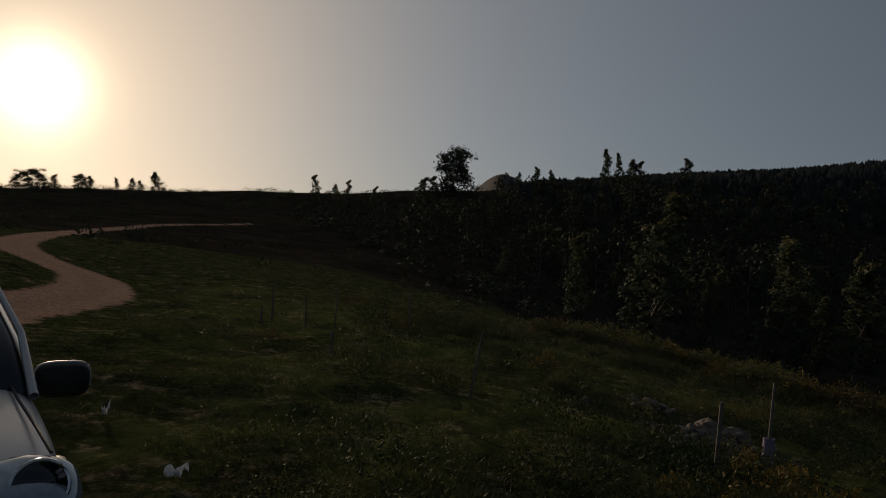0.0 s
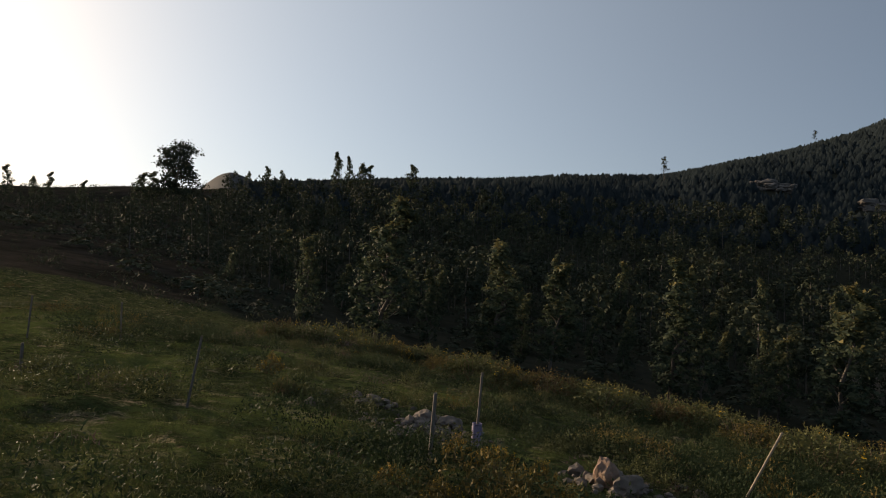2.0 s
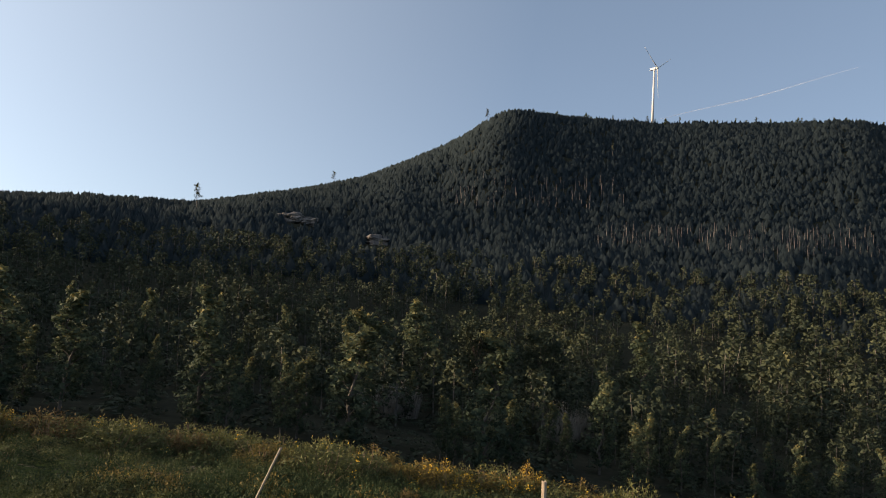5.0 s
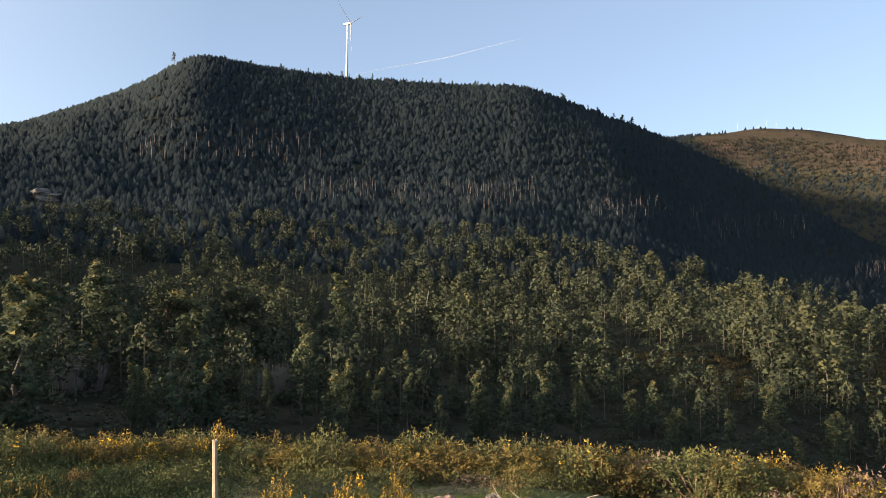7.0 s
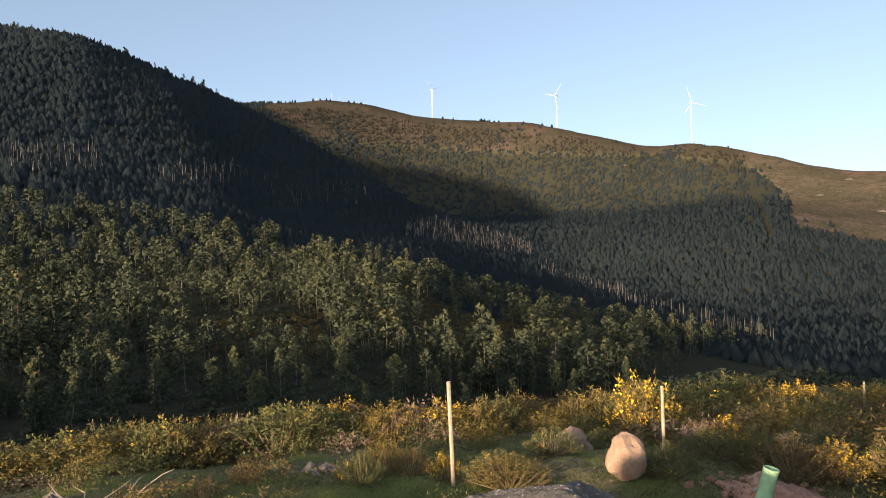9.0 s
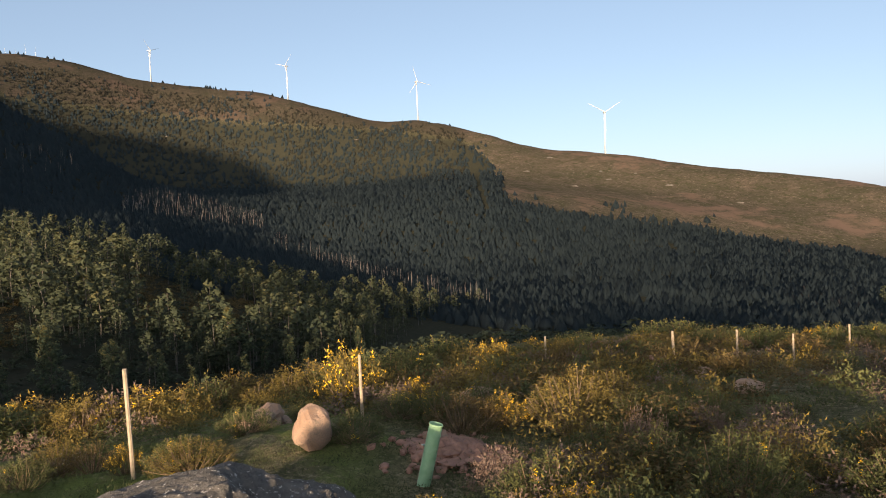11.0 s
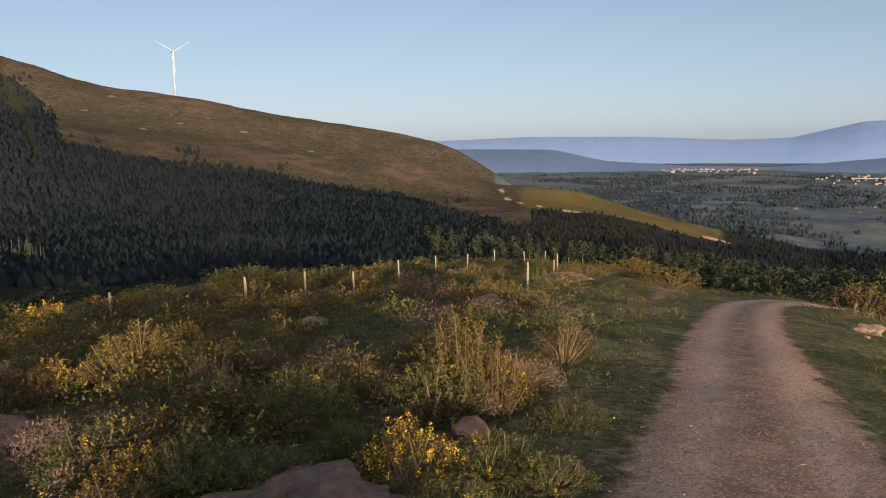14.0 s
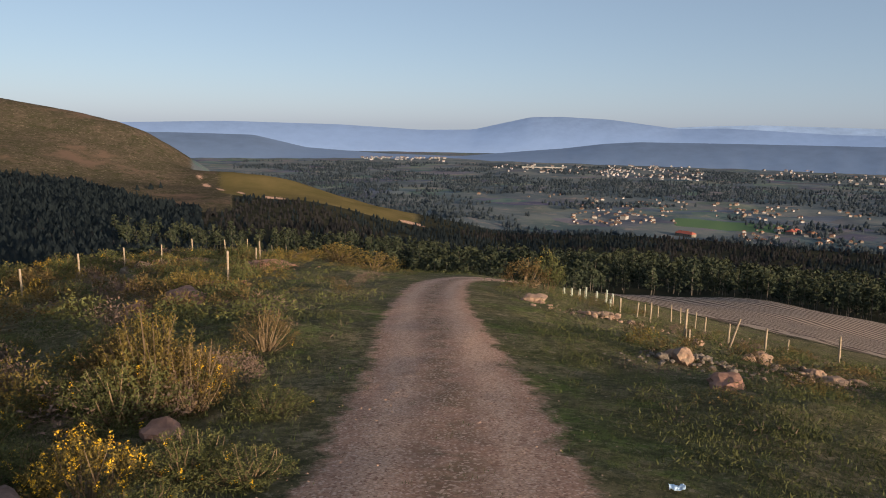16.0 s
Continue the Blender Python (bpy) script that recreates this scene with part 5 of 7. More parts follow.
def contrail():
    """A thin vapour trail lit by the sun, far over the hill."""
    s = Soup(4)
    r = 4700
    pts = []
    for i in range(40):
        t = i / 39
        az, el = -73.5 - 13.6 * t, 16.1 + 2.8 * t + 0.05 * math.sin(9 * t)
        a = radians(az)
        pts.append(Vector((-math.sin(a) * r, math.cos(a) * r, EYE + r * math.tan(radians(el)))) * 0.98)
    s.tube(pts, [1.2 + 2.6 * (1 - abs(2 * i / 39 - 0.9)) * (0.9 + 0.2 * s.r.random()) for i in range(40)], 5)
    k = Mat("vapour", 1.0)
    k.colour(rgb(0.8, 0.8, 0.8))
    k.b.inputs["Alpha"].default_value = 0.16
    tagged(new("contrail", s.mesh("contrail", k.m)), "thin white vapour trail in the clear sky", "contrail", kind="structure")


contrail()

# ---- hilltop: stones, posts, shrubs ----
WARM_STONE = Mat("warm_granite", 0.9)
_c = WARM_STONE.mix(WARM_STONE.ramp(WARM_STONE.noise(3, 5, at=WARM_STONE.local()), 0.3, 0.7), rgb(0.225, 0.138, 0.095), rgb(0.35, 0.24, 0.172))
_c = WARM_STONE.mix(WARM_STONE.ramp(WARM_STONE.noise(45, 3, at=WARM_STONE.local()), 0.5, 0.72), _c, rgb(0.20, 0.15, 0.12))
_c = WARM_STONE.mix(WARM_STONE.math("MULTIPLY", WARM_STONE.ramp(WARM_STONE.noise(7, 6, 0.7, at=WARM_STONE.local()), 0.55, 0.7), 0.7), _c, rgb(0.13, 0.12, 0.09))
WARM_STONE.bump(WARM_STONE.noise(18, 8, 0.7, at=WARM_STONE.local()), 0.6, 0.04)
WARM_STONE = WARM_STONE.colour(_c)
GREY_STONE = Mat("lichen_stone", 0.95)
_c = GREY_STONE.mix(GREY_STONE.ramp(GREY_STONE.noise(5, 8, 0.75, at=GREY_STONE.local()), 0.35, 0.65), rgb(0.07, 0.065, 0.06), rgb(0.165, 0.15, 0.138))
_c = GREY_STONE.mix(GREY_STONE.ramp(GREY_STONE.noise(26, 4, at=GREY_STONE.local()), 0.60, 0.67), _c, rgb(0.50, 0.475, 0.44))
GREY_STONE.bump(GREY_STONE.noise(30, 8, 0.75, at=GREY_STONE.local()), 1.0, 0.05)
GREY_STONE = GREY_STONE.colour(_c)
RED_ROCK = plain("reddish_brown_rock", (0.15, 0.095, 0.075), 0.95, vary=0.45, scale=7, bump=0.8)
GRAVEL = plain("pinkish_gravel", (0.40, 0.255, 0.18), 0.95, vary=0.4, scale=9)
SCREE = plain("grey_rubble", (0.145, 0.12, 0.10), 0.92, vary=0.35, scale=5)
RED_EARTH = plain("red_rubble", (0.25, 0.138, 0.10), 0.95, vary=0.35, scale=6, bump=0.6)
POST_WOOD = plain("weathered_post", (0.30, 0.24, 0.175), 0.85, vary=0.3, scale=7)
OLD_WOOD = plain("grey_weathered_post", (0.13, 0.115, 0.10), 0.9, vary=0.3, scale=7)


def rock(az, r, size, seed, material, label, sink=0.25, group="loose stones", name="boulder", turn=None, detail=3, jag=0.28, split=0.0):
    bm = bmesh.new()
    bmesh.ops.create_icosphere(bm, subdivisions=detail, radius=0.5)
    o = Vector((seed * 3.1, seed * 1.7, seed))
    for v in bm.verts:
        d = v.co.normalized()
        n = noise.noise(d * 1.3 + o) * jag * 1.4 + noise.noise(d * 3.1 + o) * jag * 0.6 + noise.noise(d * 8 + o) * jag * 0.22
        if split:                                # thin layers and cracks
            n += split * abs(noise.noise(Vector((d.x * 5, d.y * 9, d.z * 26)) + o)) - split * 0.6 * abs(noise.noise(d * 21 + o))
        flat = 0.06 * round((d.x + d.y * 0.7) * 2.5) / 2.5
        v.co = Vector((d.x * size[0], d.y * size[1], d.z * size[2])) * 0.5 * (1 + n + flat)
    ob = new(name, bm_mesh(name, bm, material))
    ob.matrix_world = Matrix.Translation(at(az, r) + Vector((0, 0, size[2] * (0.5 - sink)))) @ Matrix.Rotation(radians(az) if turn is None else turn, 4, "Z")
    return tagged(ob, label, "rock", group)


W_, G_, S_, R_ = WARM_STONE, GREY_STONE, SCREE, RED_EARTH
STONES = [  # heading, distance, width, height, stuff
    (-123.35, 9.4, 0.48, 0.60, W_), (-120.0, 12.0, 0.62, 0.44, W_), (-118.9, 12.1, 0.45, 0.28, W_), (-121.3, 12.3, 0.3, 0.2, W_), (-137.2, 13.54, 1.15, 0.5, W_), (-100.4, 13.91, 0.3, 0.24, S_),
    (-102.4, 13.39, 0.26, 0.2, W_), (-79.0, 12.69, 0.5, 0.42, W_), (-76.7, 12.81, 0.4, 0.25, W_), (-81.9, 12.27, 0.5, 0.3, W_), (-80.7, 10.78, 0.36, 0.3, S_), (-84.2, 10.45, 0.22, 0.15, W_), (-80.1, 11.98, 0.34, 0.3, S_),
    (-82.9, 13.76, 0.28, 0.2, S_), (-20.0, 13.17, 0.5, 0.3, S_), (-21.8, 13.06, 0.42, 0.22, S_), (-18.6, 11.67, 0.3, 0.16, S_), (-17.8, 11.18, 0.22, 0.14, S_), (-20.4, 12.17, 0.3, 0.18, S_),
    (-32.8, 10.71, 0.34, 0.5, W_), (-34.4, 10.5, 0.44, 0.3, S_), (-31.0, 11.12, 0.26, 0.2, S_), (-39.4, 11.67, 0.25, 0.18, S_), (-38.2, 11.97, 0.2, 0.14, S_), (-11.6, 12.39, 0.2, 0.14, S_), (-16.0, 14.18, 0.45, 0.14, S_),
    (-171.0, 19.1, 1.2, 0.42, R_), (-156.9, 16.2, 0.58, 0.34, W_), (-167.9, 34.8, 0.7, 0.5, W_), (-179.2, 47, 1.5, 0.4, W_), (-154.0, 18.3, 0.45, 0.3, W_), (-166.7, 34, 0.5, 0.4, S_),
    (-150.5, 21.0, 1.2, 0.4, R_), (-167.8, 18.5, 0.6, 0.3, R_), (-209.7, 12.7, 0.42, 0.3, W_), (-209.0, 12.8, 0.34, 0.2, W_), (-208.2, 12.6, 0.22, 0.16, S_), (-212.9, 10.6, 0.62, 0.26, R_),
    (-215.3, 17.0, 0.5, 0.36, W_), (-214.5, 16.6, 0.32, 0.22, W_), (-219.0, 13.8, 0.32, 0.26, W_), (-220.1, 13.4, 0.46, 0.2, W_), (-211.7, 14.5, 0.2, 0.13, S_), (-212.7, 13.7, 0.2, 0.13, S_),
    (-169.2, 6.7, 0.42, 0.22, R_), (-198.2, 23, 0.95, 0.34, W_), (-210.9, 18.8, 0.28, 0.2, W_), (-163.7, 33.8, 0.35, 0.35, S_), (-216.4, 16, 0.3, 0.16, W_), (-221.6, 14, 0.3, 0.14, W_), (-218.0, 15, 0.24, 0.14, S_)]
LABELS = {W_.name: "rough pinkish granite stone lying in the grass", S_.name: "grey broken stone lying on the turf", R_.name: "low heap of reddish earth and rubble"}
for i, (az, r, w, h, mat) in enumerate(STONES):
    rock(az, r, (w, w * 0.8, h), i + 1, mat, LABELS[mat.name] if i else "upright pinkish granite boulder standing in the gorse", 0.06 if i == 0 else 0.25, turn=i * 1.9 if i else radians(-126), jag=0.16 if i == 0 else 0.3)
rock(-112.6, 5.3, (2.3, 1.5, 1.0), 77, GREY_STONE, "large grey lichen-spotted rock half buried in the bank", 0.30, "loose stones", "bedrock", radians(-113), 6, 0.2, 0.07)
rock(-156.5, 4.6, (1.4, 1.1, 0.42), 78, RED_ROCK, "flat reddish-brown slab of bare rock among the shrubs", 0.42, "loose stones", "bedrock", 0.4, 5, 0.34, 0.08)
rock(-176.9, 33.5, (2.4, 1.4, 0.55), 79, RED_EARTH, LABELS[R_.name], 0.35, "earth heaps", "mound", 0.2, 4)
rock(-134.3, 9.3, (1.5, 1.0, 0.15), 80, RED_EARTH, LABELS[R_.name], 0.4, "earth heaps", "mound", 0.2, 5, 0.45)
rock(-132.9, 9.6, (0.3, 0.26, 0.24), 81, WARM_STONE, LABELS[W_.name], 0.1)


def rubble(name, az, r, wide, n, material, label, seed, most=0.17):
    """A spread of broken stones too many to count."""
    g = random.Random(seed)
    vs, fs, off = [], [], 0
    base = bmesh.new()
    bmesh.ops.create_icosphere(base, subdivisions=1, radius=0.5)
    bv = np.array([v.co[:] for v in base.verts])
    bf = np.array([[v.index for v in f.verts] for f in base.faces])
    base.free()
    c = at(az, r)
    for _ in range(n):
        a, q = g.uniform(0, 6.28), abs(g.gauss(0, 0.5)) * wide
        x, y = c.x + math.cos(a) * q, c.y + math.sin(a) * q * 0.8
        s = g.uniform(0.04, most) * (1.3 - 0.5 * min(1, q / wide))
        v = bv * (1 + 0.5 * (np.random.default_rng(g.randrange(9999)).random((len(bv), 1)) - 0.5)) * np.array([s * g.uniform(0.8, 1.6), s, s * g.uniform(0.5, 0.9)])
        t = g.uniform(0, 6.28)
        rot = np.array([[math.cos(t), -math.sin(t), 0], [math.sin(t), math.cos(t), 0], [0, 0, 1]])
        vs.append(v @ rot.T + np.array([x, y, float(ground_z(x, y)) + s * 0.15 + 0.1 * max(0, 1 - q / wide * 2)]))
        fs.append(bf + off)
        off += len(bv)
    tagged(new(name, mesh_from(name, np.concatenate(vs), np.concatenate(fs), material)), label, "rubble", kind="stuff")


rubble("rubble", -20.0, 12.37, 1.2, 150, SCREE, "scatter of grey broken stones on the turf", 1, 0.14)
rubble("rubble", -33.6, 10.9, 1.0, 110, SCREE, "scatter of grey broken stones on the turf", 2)
rubble("rubble", -82.0, 11.2, 1.15, 130, WARM_STONE, "scatter of pinkish stones below the gorse", 3, 0.24)
rubble("rubble", -134.2, 9.2, 1.0, 420, RED_EARTH, "reddish rubble round a tree shelter", 4)
rubble("rubble", -210.5, 13.0, 1.8, 120, SCREE, "scatter of grey broken stones on the turf", 5, 0.10)
rubble("rubble", -219.0, 13.8, 2.2, 120, WARM_STONE, "scatter of pinkish stones on the bank", 6, 0.10)
rubble("rubble", -176.8, 33.5, 2.2, 140, RED_EARTH, "reddish rubble heap beside the fence", 7)
rubble("rubble", -16.0, 14.18, 1.4, 60, SCREE, "scatter of grey broken stones on the turf", 8)
rubble("rubble", -172.0, 24.0, 2.6, 120, RED_EARTH, "reddish stones on the bank", 9)
rubble("rubble", -204.0, 21.0, 2.6, 120, WARM_STONE, "scatter of pinkish stones on the bank", 10)
rubble("rubble", -101.5, 13.7, 0.6, 30, SCREE, "scatter of grey broken stones on the turf", 11)
rubble("rubble", -151.5, 20.5, 1.8, 100, WARM_STONE, "scatter of pinkish stones on the bank", 12)

POSTS = [  # heading, distance, height, thickness
    (11.9, 17.64, 0.85, 0.04), (12.6, 16.93, 0.4, 0.04), (9.4, 17.05, 0.75, 0.04), (7.3, 17.66, 0.85, 0.035), (7.2, 13.66, 0.42, 0.05), (1.8, 19.88, 0.9, 0.045), (-20.2, 9.52, 0.86, 0.05), (-23.7, 12.06, 1.12, 0.045),
    (-62.2, 8.53, 1.28, 0.055), (-127.3, 13.2, 1.18, 0.06), (-142.1, 25.2, 0.95, 0.075), (-110.4, 10.1, 1.42, 0.06), (-151.8, 22, 0.95, 0.08),
    (-154.8, 21.3, 0.3, 0.07), (-156.3, 23.5, 0.98, 0.075), (-160.1, 26.3, 0.98, 0.07), (-163.7, 33, 1.1, 0.08), (-166.7, 37, 1.1, 0.07), (-169.2, 38, 1.05, 0.07), (-171.4, 45, 1.15, 0.08), (-173.8, 50, 1.15, 0.08),
    (-175.4, 52, 1.1, 0.08), (-174.0, 25.2, 1.05, 0.08), (-176.1, 35, 0.85, 0.07), (-176.4, 38.5, 1.15, 0.08), (-177.3, 52, 0.8, 0.07), (-178.4, 50, 0.85, 0.07),
    (-209.9, 19.6, 0.82, 0.075), (-210.2, 19.5, 0.3, 0.07), (-213.1, 29, 0.82, 0.075), (-215.6, 22.6, 0.76, 0.07), (-217.2, 33, 0.66, 0.08), (-220.6, 38, 1.4, 0.11),
    (-204.4, 28, 0.5, 0.08), (-205.0, 26.6, 0.55, 0.07), (-206.3, 26.7, 0.54, 0.06), (-207.3, 26, 0.74, 0.06), (-208.9, 37, 0.85, 0.07), (-209.6, 38, 0.85, 0.07), (-210.7, 38, 0.85, 0.07), (-211.4, 37, 0.8, 0.08),
    (-206.9, 34, 0.6, 0.06), (-207.9, 36, 0.6, 0.06)]


def fence_post(az, r, h, thick, seed, lean=0.0, material=None, side=0.0):
    g = random.Random(seed)
    bm = bmesh.new()
    rings = []
    for k in range(6):
        t = k / 5
        ring = []
        for s in range(7):
            a = 6.283 * s / 7
            q = thick / 2 * (1 + g.uniform(-0.07, 0.07)) * (1 - 0.06 * t)
            ring.append(bm.verts.new((math.cos(a) * q, math.sin(a) * q, -0.25 + (h + 0.25) * t + (g.uniform(-0.012, 0.012) if k == 5 else 0))))
        rings.append(ring)
    for a, b in zip(rings[:-1], rings[1:]):
        for s in range(7):
            bm.faces.new((a[s], a[(s + 1) % 7], b[(s + 1) % 7], b[s]))
    bm.faces.new(rings[-1])
    ob = new("fence_post", bm_mesh("fence_post", bm, material or POST_WOOD))
    q = radians(az)
    ahead, right = Vector((-math.sin(q), math.cos(q), 0)), Vector((math.cos(q), math.sin(q), 0))
    ob.matrix_world = Matrix.Translation(at(az, r)) @ Matrix.Rotation(radians(lean), 4, ahead) @ Matrix.Rotation(radians(side), 4, right)
    return tagged(ob, "pale wooden fence post standing in the rough grass" if material is None else "grey weathered wooden post in the grass", "fence post", "fence posts")


rng = random.Random(9)
for i, (az, r, h, w) in enumerate(POSTS):
    fence_post(az, r, h, w, i, rng.uniform(-2.5, 2.5), OLD_WOOD if -26 < az < 20 else None, rng.uniform(-2, 2))
tagged(fence_post(-41.4, 10.75, 1.25, 0.034, 90, 22, None), "thin pale stake leaning over in the gorse")
tagged(fence_post(-3.3, 10.68, 0.92, 0.035, 91, 7, OLD_WOOD), "thin grey stake leaning in the turf")
tagged(fence_post(-213.1, 20.3, 0.9, 0.06, 92, 14, None), "pale wooden post leaning over beside the ploughed field")

SHELTER = Mat("green_plastic", 0.5)
SHELTER.b.inputs["Transmission Weight"].default_value = 0.0
SHELTER = SHELTER.colour(SHELTER.mix(SHELTER.ramp(SHELTER.noise(8, 4, at=SHELTER.local()), 0.3, 0.7), rgb(0.20, 0.36, 0.20), rgb(0.30, 0.45, 0.28)))
PALE_SHELTER = plain("pale_plastic", (0.30, 0.33, 0.28), 0.5, vary=0.15, scale=4, bump=0)
VIOLET_SHELTER = plain("violet_plastic", (0.22, 0.19, 0.30), 0.5, vary=0.15, scale=4, bump=0)


def tree_shelter(az, r, h, rad, lean, material, label):
    """An open plastic tube round a sapling, with rings and a rolled rim."""
    top = new("tree_shelter")
    bm = bmesh.new()
    prof = [(rad, -0.05)]
    for k in range(9):
        z = h * (k + 0.5) / 9
        prof += [(rad, z - 0.008), (rad * 1.035, z), (rad, z + 0.008)]
    prof += [(rad, h - 0.012), (rad * 1.07, h), (rad * 1.02, h + 0.01), (rad * 0.93, h - 0.006), (rad * 0.93, 0.0)]
    rings = [[bm.verts.new((math.cos(6.283 * s / 20) * q, math.sin(6.283 * s / 20) * q, z)) for s in range(20)] for q, z in prof]
    for a, b in zip(rings[:-1], rings[1:]):
        for s in range(20):
            bm.faces.new((a[s], a[(s + 1) % 20], b[(s + 1) % 20], b[s]))
    part("tube", bm_mesh("tube", bm, material, True), top)
    part("stake", bm_mesh("stake", rod((rad * 1.25, 0, -0.2), (rad * 1.25, 0, h * 0.8), 0.014, 0.014, 6), POST_WOOD), top, "thin wooden stake")
    part("tie", bm_mesh("tie", box((0.03, rad * 1.6, 0.012), (rad * 1.2, 0, h * 0.62)), PALE_SHELTER), top)
    q = radians(az)
    top.matrix_world = Matrix.Translation(at(az, r)) @ Matrix.Rotation(radians(lean), 4, Vector((-math.sin(q), math.cos(q), 0)))
    return tagged(top, label, "tree shelter", "tree shelters")


tree_shelter(-131.8, 8.3, 0.72, 0.078, 14, SHELTER, "green plastic tree shelter tube leaning in the gorse")
tree_shelter(-23.7, 12.06, 0.34, 0.075, 0, VIOLET_SHELTER, "dull violet tree shelter tube round a post foot")
for i, (az, r, h) in enumerate(((-201.2, 35, 0.4), (-201.8, 36, 0.45), (-202.3, 36, 0.6), (-203.2, 36, 0.5), (-203.9, 36, 0.65), (-204.4, 34, 0.6), (-204.2, 28.2, 0.4), (-200.6, 35, 0.35))):
    tree_shelter(az, r, h, 0.05, rng.uniform(-3, 3), PALE_SHELTER, "pale plastic tree shelter tube on the slope")


# ---- gorse, heather, grass ----
def shrub(seed, shoots, height, spread, leaf, steps, kind):
    """A spiny shrub: forked stems, upright feathery shoots, and blossom at some tips. Returns stems, shoots, blossom."""
    w, g, b = Soup(seed), Soup(seed + 1), Soup(seed + 2)
    r = w.r
    for i in range(shoots):
        a = r.uniform(0, 6.283)
        q = math.sqrt(r.random())
        foot = Vector((math.cos(a) * q * spread * 0.22, math.sin(a) * q * spread * 0.22, 0))
        dome = height * (1 - 0.55 * q ** 2) * r.uniform(0.62, 1.12)
        tip = Vector((math.cos(a) * q * spread, math.sin(a) * q * spread, dome))
        mid = foot.lerp(tip, 0.55) + Vector((r.gauss(0, 0.05), r.gauss(0, 0.05), -0.06)) * spread
        if i % 5 == 0:
            w.tube([foot, mid, tip], [0.012 * height + 0.004, 0.008 * height + 0.002, 0.003], 3, r.random())
        d = (tip - mid).normalized() + Vector((0, 0, 0.6))
        d.normalize()
        start = mid.lerp(tip, 0.15 if kind == "dense" else 0.35)
        for k in range(steps):
            t = 1 - ((k + r.random()) / steps) ** (1.5 if kind == "dense" else 1.25)
            o = rand_dir(r, 0.25)
            p = start + (tip - start) * t + o * leaf * (1.15 - 0.35 * t)
            # inner and low leaves darkened as shade; tips paler, partly their own gold
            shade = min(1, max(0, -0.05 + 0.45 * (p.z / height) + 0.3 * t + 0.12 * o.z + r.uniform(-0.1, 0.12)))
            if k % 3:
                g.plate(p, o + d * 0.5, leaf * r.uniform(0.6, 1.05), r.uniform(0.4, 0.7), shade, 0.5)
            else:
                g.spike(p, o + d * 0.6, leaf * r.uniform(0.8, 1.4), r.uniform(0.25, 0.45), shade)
        if kind != "plain" and r.random() < (0.42 if kind == "flower" else 0.012):
            for _ in range(11):
                p = tip + Vector((r.gauss(0, 0.5), r.gauss(0, 0.5), r.uniform(-2.4, 0.5))) * leaf * 0.8
                b.spike(p, rand_dir(r, 0.4), (0.006 + leaf * 0.35) * r.uniform(0.7, 1.35), 0.9)
    return w, g, b


def shrub_model(name, soups, leaf, label, category):
    top = new(name)
    if category != "heather":
        part("branchwork", soups[0].mesh("branchwork", STEM), top)
    part("foliage", soups[1].mesh("foliage", leaf), top)
    if soups[2].f:
        part("blossom", soups[2].mesh("blossom", BLOSSOM), top, "bright yellow blossom")
    return tagged(top, label, category)


GOLD_TEXT = "tall gorse bush with golden-olive shoots over bare brown twigs"
GREEN_TEXT, FLOWER_TEXT = "dense dark green gorse bush on the hilltop", "gorse bush covered in bright yellow blossom"
DRY_TEXT, HEATH_TEXT = "straggly gorse bush browned and yellow-tipped", "grey-brown twiggy heather clump"
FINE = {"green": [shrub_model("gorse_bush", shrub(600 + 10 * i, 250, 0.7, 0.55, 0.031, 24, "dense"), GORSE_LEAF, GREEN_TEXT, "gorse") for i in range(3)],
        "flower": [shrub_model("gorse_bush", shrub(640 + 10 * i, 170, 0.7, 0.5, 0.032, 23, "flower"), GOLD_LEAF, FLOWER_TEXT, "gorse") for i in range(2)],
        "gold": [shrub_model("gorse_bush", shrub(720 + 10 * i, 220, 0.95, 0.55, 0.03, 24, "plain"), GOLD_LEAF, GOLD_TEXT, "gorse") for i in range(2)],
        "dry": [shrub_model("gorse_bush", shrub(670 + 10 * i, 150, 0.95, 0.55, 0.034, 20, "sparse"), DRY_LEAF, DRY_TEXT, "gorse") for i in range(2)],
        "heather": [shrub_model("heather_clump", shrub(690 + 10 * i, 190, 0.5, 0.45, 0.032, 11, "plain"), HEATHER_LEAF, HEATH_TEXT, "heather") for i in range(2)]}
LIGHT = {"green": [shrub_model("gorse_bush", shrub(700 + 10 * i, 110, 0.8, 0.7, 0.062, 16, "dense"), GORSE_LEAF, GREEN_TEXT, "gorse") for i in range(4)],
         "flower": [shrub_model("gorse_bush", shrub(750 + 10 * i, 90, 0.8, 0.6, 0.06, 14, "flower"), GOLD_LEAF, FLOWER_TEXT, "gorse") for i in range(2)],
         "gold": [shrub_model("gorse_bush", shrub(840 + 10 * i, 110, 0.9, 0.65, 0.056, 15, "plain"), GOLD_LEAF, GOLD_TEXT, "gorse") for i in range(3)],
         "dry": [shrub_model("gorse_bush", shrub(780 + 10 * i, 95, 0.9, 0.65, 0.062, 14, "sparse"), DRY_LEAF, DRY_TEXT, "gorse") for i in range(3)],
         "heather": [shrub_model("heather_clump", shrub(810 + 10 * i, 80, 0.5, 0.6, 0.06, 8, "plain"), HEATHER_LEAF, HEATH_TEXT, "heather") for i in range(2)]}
used = set()


